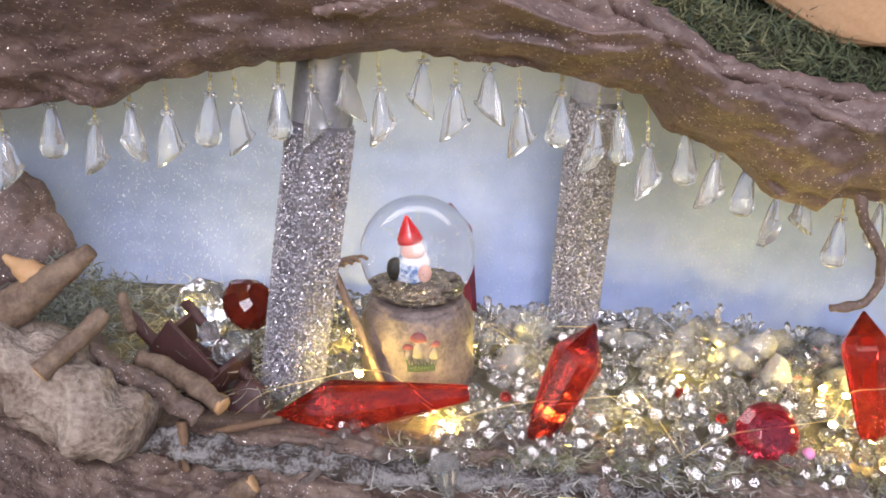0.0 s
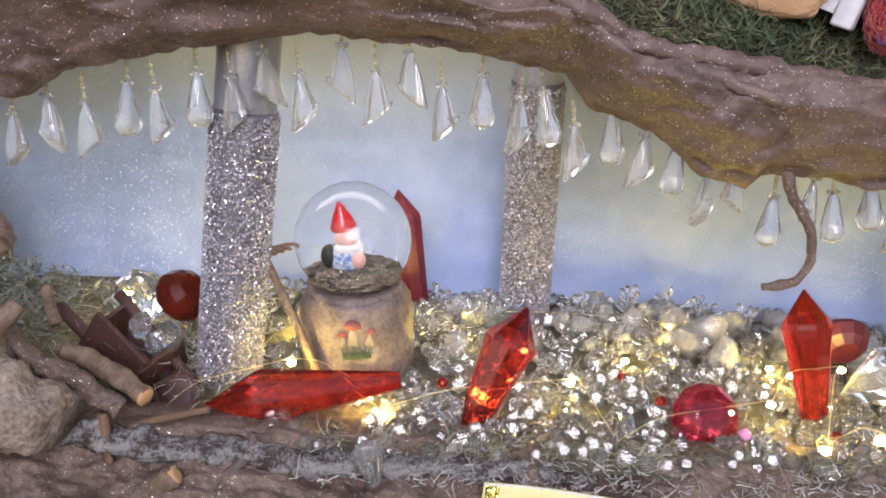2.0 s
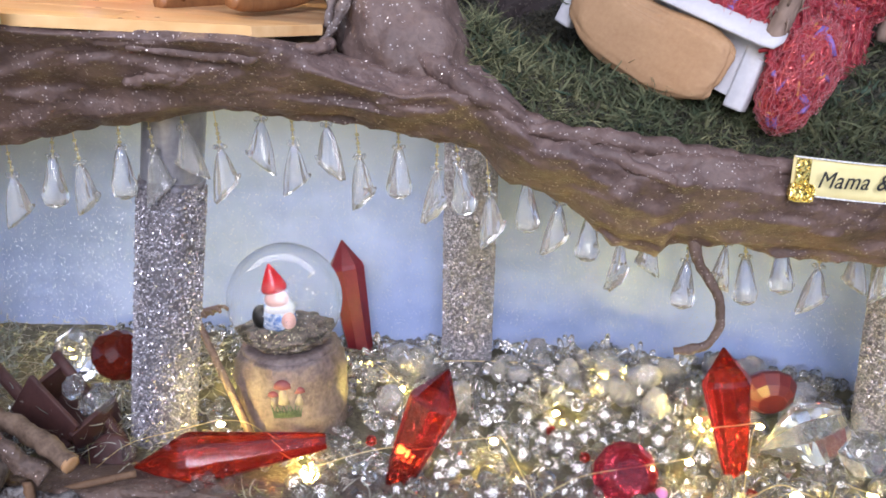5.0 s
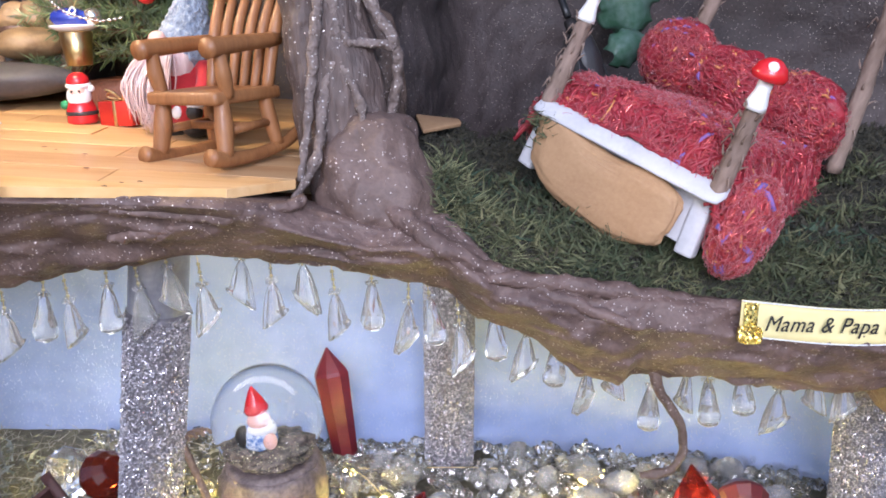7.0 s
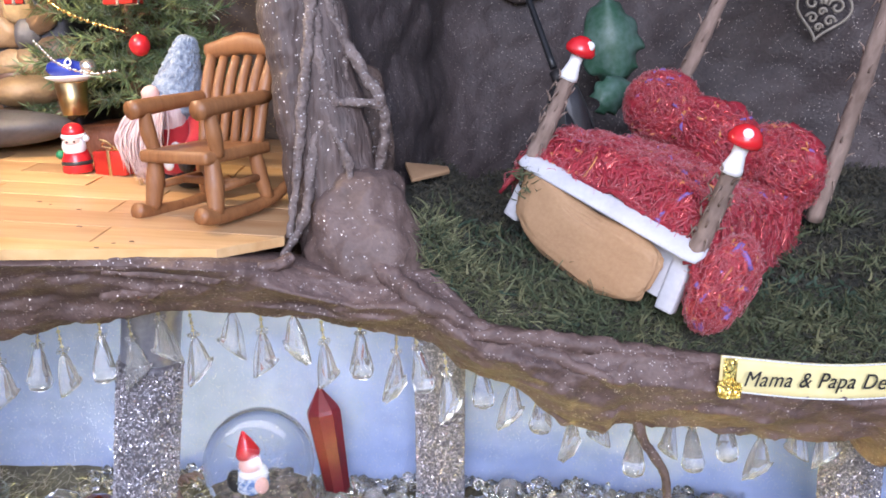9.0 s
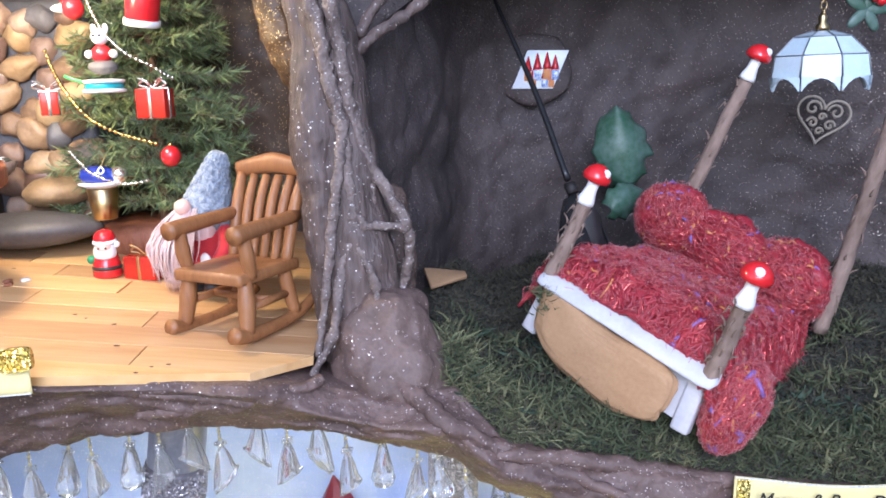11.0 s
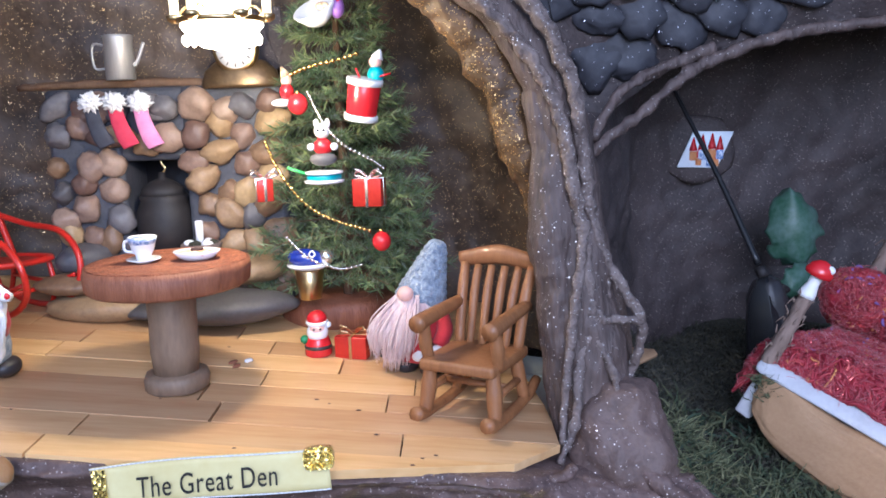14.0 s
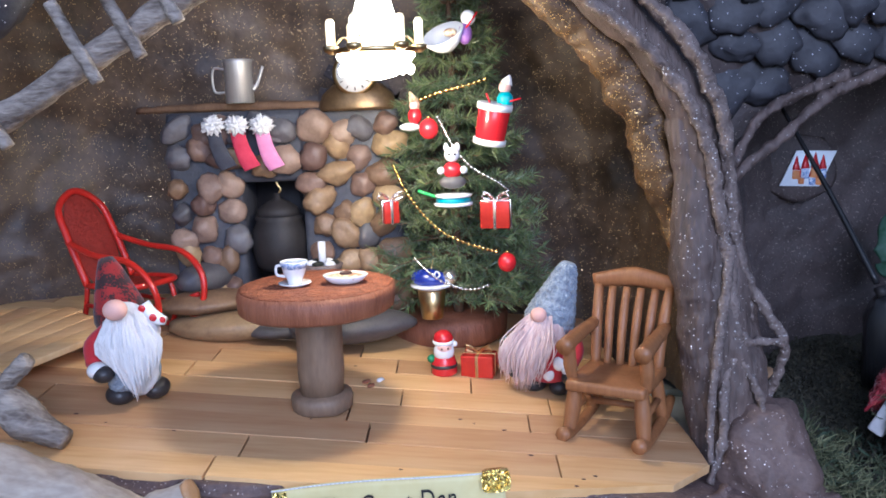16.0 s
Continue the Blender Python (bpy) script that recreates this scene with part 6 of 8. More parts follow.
def post(parent, a, c, r):
    a, c = Vector(a), Vector(c)
    way = (c - a)
    stem_end = a + way * (1 - 0.016 / way.length)
    flaps = bmesh.new()
    p = part("post", tube([a, a.lerp(stem_end, 0.5) + Vector((0.0006, 0, 0)), stem_end], (r * 1.0, r * 0.92, r * 0.86), 18, 14, rough=0.20, seed=a.x * 300), ENDBARK, parent, "flaky-barked twig bedpost")
    for k in range(26):
        q = a.lerp(stem_end, 0.10 + 0.034 * k)
        spin = Matrix.Rotation(k * 2.4, 4, way.normalized())
        out = spin @ way.orthogonal().normalized()
        tube([q + out * r * 0.9, q + out * r * 1.15 + way.normalized() * 0.002, q + out * r * (1.30 + 0.25 * (k % 3)) + way.normalized() * (0.0040 if k % 2 else -0.0030)], (0.0006, 0.0005, 0.0002), 5, 2, bm=flaps)
    tagged(part("peeling_bark", flaps, ENDBARK, p, "peeling bark flakes"), kind="stuff")
    turn = way.to_track_quat("Z", "Y").to_matrix().to_4x4()
    part("stalk", lathe([(0.0042, -0.001), (0.0040, 0.001), (0.0027, 0.006), (0.0028, 0.0105)], 16, at=stem_end, turn=turn), WHITE, p, "white mushroom stalk")
    part("cap", lathe([(0.0028, 0.0095), (0.0062, 0.0105), (0.0066, 0.0125), (0.0052, 0.0155), (0.0026, 0.0175), (0.0008, 0.018)], 20, at=stem_end, turn=turn), RED, p, "glossy red mushroom cap")
    part("spot", ball(0.0022, stem_end + turn.to_3x3() @ Vector((0.0012, -0.0040, 0.0152)), 2, (1, 0.8, 1)), WHITE, p, "white spot")


post(bed, inv @ Vector((0.1305, 0.362, 0.170)), inv @ Vector((0.1520, 0.3535, 0.2195)), 0.0037)
post(bed, inv @ Vector((0.187, 0.305, 0.140)), inv @ Vector((0.2015, 0.2935, 0.1870)), 0.0037)
post(bed, inv @ Vector((0.1965, 0.438, 0.155)), inv @ Vector((0.2460, 0.418, 0.2700)), 0.0040)
post(bed, inv @ Vector((0.2690, 0.388, 0.130)), inv @ Vector((0.2910, 0.360, 0.2620)), 0.0040)

# moss and pale lichen round the bed
def strands(name, count, region, height, material, label, seed, length=0.007, thick=0.0003, curl=0.6, up=0.6):
    r = random.Random(seed)
    verts, faces = [], []
    for _ in range(count):
        x, y, z = region(r)
        p = Vector((x, y, z))
        d = Vector((r.uniform(-1, 1), r.uniform(-1, 1), r.uniform(0, 1) * up)).normalized()
        turn = Vector((r.uniform(-1, 1), r.uniform(-1, 1), r.uniform(-0.6, 0.6))) * curl
        w = d.cross(Vector((r.uniform(-1, 1), r.uniform(-1, 1), r.uniform(-1, 1)))).normalized() * thick * r.uniform(0.7, 1.6)
        step = length * r.uniform(0.5, 1.3) / 4
        base = len(verts)
        for k in range(5):
            taper = 1 - 0.18 * k
            verts += [tuple(p - w * taper), tuple(p + w * taper)]
            p = p + d * step
            d = (d + turn * 0.4).normalized()
        faces += [(base + 2 * k, base + 2 * k + 1, base + 2 * k + 3, base + 2 * k + 2) for k in range(4)]
    me = bpy.data.meshes.new(name)
    me.from_pydata(verts, [], faces)
    placed(name, me, material, label, "moss", "stuff")


def mossy(r):
    x = r.uniform(0.075, 0.44)
    y0 = curve_at(x, LIP, 1) + 0.002
    y = y0 + (0.52 - y0) * r.random() ** 1.2
    return x, y, moss_ground(x, y) - 0.001 + r.random() * 0.004


def mossy_front(r):
    x = r.uniform(0.078, 0.40)
    y = curve_at(x, LIP, 1) + r.uniform(-0.001, 0.028)
    return x, y, moss_ground(x, y) - 0.001 + r.random() * 0.003


def mossy_fern(r):
    k = r.randrange(26)
    x, y = 0.09 + (k * 0.618 % 1) * 0.29 + r.gauss(0, 0.007), 0.0 + r.gauss(0, 0.006)
    y += curve_at(x, LIP, 1) + 0.006 + 0.07 * (k * 0.37 % 1)
    return x, y, moss_ground(x, y) + r.random() * 0.004


def mossy_curls(r):
    k = r.randrange(70)
    x = 0.084 + (k * 0.618 % 1) * 0.30 + r.gauss(0, 0.0045)
    y = curve_at(x, LIP, 1) + 0.004 + 0.085 * (k * 0.37 % 1) ** 2 + r.gauss(0, 0.003)
    return x, y, moss_ground(x, y) + r.random() * 0.006


strands("moss_carpet", 34000, mossy, 0.005, MOSS, "dark green dried moss carpet", 1, 0.0042, 0.00050, 2.0, 1.1)
strands("moss_olive", 9000, mossy_front, 0.005, OLIVEMOSS, "olive dried moss at the edge of the bark", 2, 0.0075, 0.00030, 1.6)
strands("moss_curls", 4200, mossy_curls, 0.005, OLIVEMOSS, "curly olive-brown moss tufts", 33, 0.0105, 0.00040, 2.2, 1.4)
strands("moss_fern", 800, mossy_fern, 0.005, FERN, "dark green fern-like moss clumps", 22, 0.0070, 0.0007, 0.7, 0.9)
def pale_edge(r):
    x = 0.076 + abs(r.gauss(0, 0.022))
    y = curve_at(x, LIP, 1) + r.uniform(-0.002, 0.03)
    return x, y, moss_ground(x, y) + r.random() * 0.003


strands("moss_pale", 650, pale_edge, 0.004, PALEMOSS, "pale grey lichen fibres beside the knoll", 12, 0.010, 0.00025, 0.9, 0.5)
for k, (x, y, dz, a, s) in enumerate([(0.143, 0.316, 0.003, 20, 0.010), (0.12, 0.325, 0.003, 60, 0.010), (0.31, 0.36, 0.006, 10, 0.012), (0.33, 0.34, 0.006, 80, 0.012), (0.29, 0.335, 0.005, -50, 0.011)]):
    sprig = thing("fern_sprig", (x, y, moss_ground(x, y) + dz), "green cloth fern sprig lying on the moss", "fern", "fern sprigs", turn=a)
    for j in range(7):
        f = (j - 3) * 0.35
        bm = ball(1.0, (0.35 * s * math.sin(f), 0.5 * s * math.cos(f), 0.001), 2, (0.15 * s, 0.5 * s, 0.0006), turn=Euler((0.3, 0, -f)).to_matrix().to_4x4())
        part("leaflet", bm, FERN, sprig)

def tuft_left(r):
    return 0.1275 + r.gauss(0, 0.0022), 0.3575 + r.gauss(0, 0.003), 0.1600 + r.gauss(0, 0.0045)


strands("moss_tuft", 130, tuft_left, 0.004, OLIVEMOSS, "dry moss tuft caught on the bed corner", 31, 0.008, 0.0004, 1.2)

# broom leaning in the corner
broom = thing("broom", (0.158, 0.425, 0.165), "black-handled broom with a dark bristle head leaning in the corner", "broom")
bar("handle", [(0.1483, 0.426, 0.2063), (0.1345, 0.457, 0.2535), (0.1155, 0.486, 0.3045)], (0.0019, 0.0016, 0.0012), BLACKWOOD, broom, 10, 0.05)
bar("ferrule", [(0.1505, 0.4225, 0.1995), (0.1490, 0.425, 0.2045)], (0.0034, 0.0030), IRON, broom, 12, 0.25)
head = lathe([(0.011, -0.053), (0.0125, -0.034), (0.0105, -0.012), (0.0075, -0.002), (0.004, 0.0)], 26, at=(-0.004, 0.003, 0.033), turn=Euler((0.1, -0.15, 0)).to_matrix().to_4x4(), wobble=0.25)
part("bristles", head, BLACKBOOT, broom, "dark bound bristle head")
tufts = bmesh.new()
for k in range(150):
    a, f = k * 2.4, (k * 0.618) % 1
    d = Vector((math.cos(a), math.sin(a), 0))
    tube([Vector((-0.006, 0.0, 0.034)) + d * 0.004 * f, Vector((-0.004, 0.001, 0.016)) + d * (0.006 + 0.007 * f), Vector((0.002, 0.002, -0.020)) + d * (0.010 + 0.009 * f)], (0.0010, 0.0008, 0.0004), 4, 3, bm=tufts)
tagged(part("bristle", tufts, BLACKWOOD, broom, "glossy black bristle strands"), kind="stuff")

# picture plaque
pic = thing("picture_plaque", (0.1445, 0.520, 0.2705), "small dark wooden plaque with a bright card of red pointed shapes", "picture")
pic.matrix_world = pose(0.1440, 0.517, 0.2648, 0, 2, -6)
part("plaque", ball(1.0, (-0.003, 0.004, 0), 3, (0.026, 0.004, 0.022), lumps=0.15, freq=1.5), CAVE, pic, "dark wavy wooden plaque")
SKEW = Matrix(((1, 0, 0.40, 0), (0, 1, 0, 0), (0, 0, 1, 0), (0, 0, 0, 1)))
part("card", box((0.0255, 0.0012, 0.0235), (0.001, -0.0012, 0.0), 0.0003, turn=SKEW), CARD, pic, "bright picture card")
for k, (x, z, s) in enumerate([(-0.0065, -0.001, 0.9), (-0.0008, 0.0, 1.0), (0.0052, 0.0005, 1.0), (0.0102, 0.0, 0.9), (-0.003, -0.0055, 0.7), (0.004, -0.0055, 0.8), (0.008, -0.006, 0.7)]):
    part("red_shape", lathe([(0.0028 * s, 0), (0.0026 * s, 0.0015), (0.0003, 0.010 * s)], 4, at=(x, -0.0018, z), turn=Matrix.Diagonal((1, 0.1, 1, 1))), RED, pic)
    part("blue_shape" if k % 2 else "orange_shape", box((0.005 * s, 0.0005, 0.0065 * s), (x, -0.0020, z - 0.0035 * s), 0.0008), BLUEPRINT if k % 2 else YARN_GOLD, pic)

# large cloth leaf beside the bed
def frilly(u, v):
    half = 0.019 * math.sin(math.pi * min(1, 0.06 + 0.94 * v)) ** 0.55 * (1.0 - 0.25 * v)
    s = 2 * u - 1
    frill = (0.0012 + 0.0006 * math.sin(v * 7)) * abs(s) ** 3
    return (half * s + frill * math.sin(v * 22), 0.010 * s * s - 0.006 * math.sin(v * 3) + frill * math.cos(v * 26), 0.047 * v + frill * math.sin(v * 31))


leaf = placed("cloth_leaf", sheet("cloth_leaf", 31, 31, frilly), LEAF, "blue-green frilly cloth leaf standing behind the bed", "leaf")
leaf.matrix_world = pose(0.190, 0.466, 0.197, -8, -8, 4)
leaf.modifiers.new("thickness", "SOLIDIFY").thickness = 0.0004
stray = placed("cloth_leaf", sheet("cloth_leaf", 15, 15, lambda u, v: tuple(c * 0.6 for c in frilly(u, v))), LEAF, "small curled green cloth leaf at the head of the bed", "leaf")
stray.matrix_world = pose(0.176, 0.448, 0.186, -25, 70, 10)
stray.modifiers.new("thickness", "SOLIDIFY").thickness = 0.0004

# hanging shell lamp and its chain
lamp = thing("hanging_lamp", (0.2785, 0.425, 0.2530), "white shell-panel lamp shade with dark seams on a brass chain", "lamp")
lamp.scale = (0.93, 0.93, 0.96)
n = 8
rings = [(0.0268, 0.003), (0.0250, 0.0140), (0.0155, 0.0235), (0.0050, 0.0268)]
for k in range(n):
    a0, a1 = 2 * math.pi * (k + 0.03) / n, 2 * math.pi * (k + 0.97) / n
    for (r0, z0), (r1, z1) in zip(rings, rings[1:]):
        bm = bmesh.new()
        vs = [Vector((r * math.cos(a), r * math.sin(a), z)) for r, z, a in ((r0, z0, a0), (r0, z0, a1), (r1, z1 - 0.0003, a1), (r1, z1 - 0.0003, a0))]
        outer = [bm.verts.new(q) for q in vs]
        inner = [bm.verts.new(Vector((q.x * 0.955, q.y * 0.955, q.z - 0.0006))) for q in vs]
        bm.faces.new(outer)
        bm.faces.new(inner[::-1])
        for i in range(4):
            bm.faces.new((outer[i], inner[i], inner[(i + 1) % 4], outer[(i + 1) % 4]))
        part("panel", bm, SHELL, lamp, smooth=False)
    rim, low = bmesh.new(), []
    for f in np.linspace(0, 1, 7):
        a, z = a0 + (a1 - a0) * f, -0.0045 + 0.0068 * math.sin(math.pi * f) ** 0.8
        low.append([rim.verts.new((r * math.cos(a), r * math.sin(a), h)) for r, h in ((0.0264, z), (0.0262, 0.003), (0.0252, 0.003), (0.0254, z))])
    for p, q in zip(low, low[1:]):
        for i in range(4):
            rim.faces.new((p[i], p[(i + 1) % 4], q[(i + 1) % 4], q[i]))
    part("scallop", rim, SHELL, lamp, smooth=False)
    a = 2 * math.pi * k / n
    part("seam", tube([(r * 1.005 * math.cos(a), r * 1.005 * math.sin(a), z) for r, z in rings], 0.00038, 6, soft=False), LEAD, lamp)
for r, z in rings[1:3]:
    part("seam", tube([(r * 1.006 * math.cos(i * 0.7854), r * 1.006 * math.sin(i * 0.7854), z) for i in range(9)], 0.00038, 6, soft=False), LEAD, lamp)
part("finial", lathe([(0.0035, 0.0265), (0.0038, 0.029), (0.002, 0.031), (0.0024, 0.034), (0.001, 0.036)], 16), BRASS, lamp)


def chain(parent, line, link=0.0036):
    pts = glide(line, 30)
    last, k = None, 0
    ring = mesh_of(tube([(0.0016 * math.cos(a), 0, 0.0024 * math.sin(a)) for a in np.linspace(0, 2 * math.pi, 9)], 0.00035, 5, 2), "link", BRASS)
    for i, q in enumerate(pts[:-1]):
        if last is None or (q - last).length > link:
            o = new("link", ring)
            o.parent = parent
            way = (pts[i + 1] - q).normalized()
            o.matrix_local = Matrix.Translation(q) @ way.to_track_quat("Z", "Y").to_matrix().to_4x4() @ pose(0, 0, 0, 0, 0, 90 * (k % 2))
            last, k = q, k + 1


chain(lamp, [(0, 0, 0.036), (0.001, 0, 0.052), (0.002, 0, 0.07), (0.002, 0, 0.10)])
swag = thing("chain_swag", (0.2785, 0.428, 0.320), "brass chain swag hung above the lamp", "chain")
chain(swag, [(-0.028, 0, -0.004), (-0.018, 0, -0.014), (-0.008, 0, -0.015), (0.003, 0, -0.007), (0.006, 0, 0.012)])
berry = thing("holly_sprig", (0.304, 0.432, 0.289), "green cloth holly sprig with red berries", "holly")
for k in range(5):
    part("leaf", ball(1.0, (0.006 * math.cos(k * 1.3), 0, 0.006 * math.sin(k * 1.3)), 2, (0.007, 0.001, 0.003), turn=Euler((0, -k * 1.3, 0)).to_matrix().to_4x4()), LEAF, berry)
for k in range(3):
    part("berry", ball(0.0028, (0.003 * k, -0.003, 0.008 - 0.002 * k), 2), RED, berry)

# filigree heart on the wall
heart = thing("filigree_heart", (0.3205, 0.522, 0.227), "tarnished metal filigree heart hung on the wall", "heart ornament")
heart.matrix_world = pose(0.3245, 0.520, 0.2290, 0, 13, -10) @ Matrix.Scale(0.84, 4)
outline = [(0.0192 * (math.sin(t) ** 3), 0, 0.0012 * (13 * math.cos(t) - 5 * math.cos(2 * t) - 2 * math.cos(3 * t) - math.cos(4 * t))) for t in np.linspace(0, 2 * math.pi, 33)]
part("outline", tube(outline, 0.0011, 6, 2), PEWTER, heart)
for cx_, cz_, r, way in [(-0.0085, 0.0055, 0.0062, 1), (0.0085, 0.0055, 0.0062, -1), (-0.0062, -0.005, 0.0042, -1), (0.0062, -0.005, 0.0042, 1), (0.0, -0.0105, 0.0030, 1), (-0.0005, 0.0005, 0.003, 1)]:
    part("scroll", tube([(cx_ + way * r * (1 - t / 9) * math.cos(t), 0, cz_ + r * (1 - t / 9) * math.sin(t)) for t in np.linspace(0, 7.5, 20)], 0.0011, 6, 2), PEWTER, heart)

shard = box((0.024, 0.018, 0.0022), bevel=0.0006)
for v in shard.verts:
    v.co.y *= 1.0 - 0.75 * max(0.0, v.co.x / 0.012)
    v.co.x += 0.25 * v.co.y
solid("clay_tile", shard, CLAY, "broken tan clay shard behind the trunk", "tile", at=pose(0.0825, 0.423, 0.1565, 22, 4, 30))


# ---- name ribbons ----
def lettering(words, size, parent, at, spacing=1.0, slant=0.08):
    cu = bpy.data.curves.new("lettering", "FONT")
    cu.body, cu.size, cu.extrude, cu.align_x, cu.space_character, cu.shear = words, size, 0.00012, "CENTER", spacing, slant
    tmp = bpy.data.objects.new("lettering", cu)
    scene.collection.objects.link(tmp)
    bpy.context.view_layer.update()
    me = bpy.data.meshes.new_from_object(tmp.evaluated_get(bpy.context.evaluated_depsgraph_get()))
    bpy.data.objects.remove(tmp)
    me.materials.append(INK)
    ob = new("lettering", me)
    ob.parent, ob.matrix_local = parent, at
    return tagged(ob, "black lettering")


def banner(name, at, label, width, height, wave, words, size, curls, turn, centre=0.0, squeeze=0.7, slant=0.08):
    b = thing(name, at, label, "name ribbon", "name ribbons")
    b.matrix_world = pose(*at, *turn)

    def strip(u, v):
        x = (u - 0.5) * width
        return (x, 0.0015 * math.cos(u * 6.0), wave * math.sin((u - 0.1) * 5.2) + (v - 0.5) * height)

    me = sheet("ribbon", 50, 6, strip)
    me.materials.append(PAPER)
    ob = new("ribbon", me)
    ob.parent = b
    ob.modifiers.new("thickness", "SOLIDIFY").thickness = 0.0006
    bm = bmesh.new()
    for k in range(50):
        u = (k + 0.5) / 50
        for s in (-1, 1):
            p = strip(u, 0.5 + 0.5 * s)
            box((width / 48, 0.0004, 0.0005), (p[0], p[1] - 0.0006, p[2] - 0.0003 * s), bm=bm)
    part("border", bm, CHINA, b, "pale ribbon border")
    for s, (dz, r) in curls:
        p = strip(0.5 + 0.5 * s * (1 - 0.07), 0.5)
        part("curl", box((r * 2, 0.0010, r * 1.5), (p[0], p[1] - 0.0016, p[2] + dz), r * 0.45), GOLDGLIT, b, "gold glitter ribbon curl")
    part("glitter_edge", box((0.0055, 0.0006, height * 0.9), (-width / 2 + 0.0035, 0.0003, strip(0.03, 0.5)[2]), 0.0002), GOLDGLIT, b, "gold glitter edge")
    if words:
        lettering(words, size, b, pose(centre, -0.0032, -size * 0.36, 90, 0, 0) @ Matrix.Diagonal((squeeze, 1, 1, 1)), 1.08, slant)
    return b


banner("name_ribbon", (-0.1185, 0.2755, 0.1588), "yellowed paper ribbon reading The Great Den with gold glitter ends", 0.094, 0.0165, 0.0012, "The Great Den", 0.0118, [(1, (0.0052, 0.0058))], (-6, -4, 0))
banner("name_ribbon", (0.246, 0.3020, 0.0856), "yellowed paper ribbon reading Mama & Papa Den with gold glitter ends", 0.098, 0.0145, -0.0012, "Mama & Papa Den", 0.0088, [(-1, (-0.0060, 0.0046))], (-6, 5, 3), -0.0105, 0.88, 0.34)
banner("name_ribbon", (0.084, 0.2845, -0.0715), "yellowed paper ribbon on the lowest bark ledge", 0.078, 0.0150, 0.0012, "", 0.01, [(-1, (-0.006, 0.006))], (-10, 9, 0))


# ---- crystal cave: columns, snow globe, crystals, beads, pendants ----
def column(at, foot, head, r, label):
    c = thing("glitter_column", at, label, "column", "columns of the crystal cave")
    foot, head = Vector(foot), Vector(head)
    way = head - foot
    o = Vector(at)
    seam = foot.lerp(head, 0.79)
    part("core", tube([foot - o, foot.lerp(head, 0.5) - o, head + way * 0.05 - o], r * 0.94, 28, 10), TUBE, c, "smooth grey tube")
    part("glitter_coat", tube([foot - o, foot.lerp(seam, 0.5) - o, seam - o], r, 48, 20), SILVER, c, "rough silver glitter coat")
    grit = random.Random(int(r * 1e6))
    side = way.orthogonal().normalized()
    up = way.normalized().cross(side)
    verts, faces = [], []
    for _ in range(15000):
        a, f = grit.uniform(0, 6.2832), grit.random()
        top = 0.985 + 0.03 * noise.noise((math.cos(a) * 3, math.sin(a) * 3, r * 900))
        p = (foot - o).lerp(seam - o, f * top) + (side * math.cos(a) + up * math.sin(a)) * (r + grit.uniform(-0.0001, 0.0007))
        e = Euler((grit.uniform(0, 6), grit.uniform(0, 6), grit.uniform(0, 6))).to_matrix() * grit.uniform(0.00045, 0.00090)
        i = len(verts)
        verts += [tuple(p + e @ Vector(d)) for d in ((1, 0, 0), (-1, 0, 0), (0, 1, 0), (0, -1, 0), (0, 0, 0.8), (0, 0, -0.8))]
        faces += [(i + x, i + y, i + z) for x, y, z in ((0, 2, 4), (2, 1, 4), (1, 3, 4), (3, 0, 4), (2, 0, 5), (1, 2, 5), (3, 1, 5), (0, 3, 5))]
    me = bpy.data.meshes.new("glitter_grains")
    me.from_pydata(verts, [], faces)
    me.materials.append(GRAIN)
    ob = new("glitter_grains", me)
    ob.parent = c
    tagged(ob, "coarse silver glitter grains", kind="stuff")
    return c


column((-0.0755, 0.366, -0.060), (-0.0765, 0.366, -0.064), (-0.0485, 0.370, 0.118), 0.0147, "silver glitter column leaning under the bark arch")
column((0.078, 0.470, -0.066), (0.0790, 0.470, -0.072), (0.086, 0.455, 0.118), 0.0145, "silver glitter column against the blue wall")
column((0.305, 0.405, -0.075), (0.3065, 0.405, -0.078), (0.306, 0.405, 0.08), 0.0150, "silver glitter column at the cave's far end")

gx, gy, gz = -0.0125, 0.388, -0.0395
globe = thing("snow_globe", (gx, gy, gz), "small glass snow globe on a taupe resin base with mushrooms", "snow globe", turn=-6)
base_bm = lathe([(0.024, -0.022), (0.0268, -0.012), (0.0272, -0.002), (0.0260, 0.007), (0.0272, 0.014), (0.0266, 0.0200), (0.0252, 0.0235), (0.0238, 0.0255)], 72, wobble=0.05)
for v in base_bm.verts:
    v.co += v.co.normalized() * (rugged(v.co, 0.007, 0.0018) + wrinkle((v.co.x, v.co.y, v.co.z * 2.5), 0.006, 0.0020))
part("base", base_bm, RESIN, globe, "carved stump-like resin base")
part("collar", lathe([(0.0205, 0.0235), (0.0236, 0.0245), (0.0232, 0.0280), (0.0205, 0.0285)], 40), RESIN, globe)
gc = 0.0515
glass = ball(0.0285, (0, 0, gc), 5)
part("glass", glass, mat("snow_globe_glass", (0.97, 0.98, 0.98), 0.015, other=(0.95, 0.97, 0.97), clear=1.0, ior=1.08, coat=0.7), globe, "clear glass dome")
part("snow_bed", ball(0.0212, (0, 0, 0.0345), 5, (1, 1, 0.34), lumps=0.24, freq=3.0), mat("grey_globe_bed", (0.16, 0.125, 0.105), 0.6, other=(0.05, 0.045, 0.038), scale=260, contrast=0.15, glitter=(0.0011, 0.22, (0.95, 0.86, 0.6), 1.0)), globe, "grey glittery bed inside the globe")
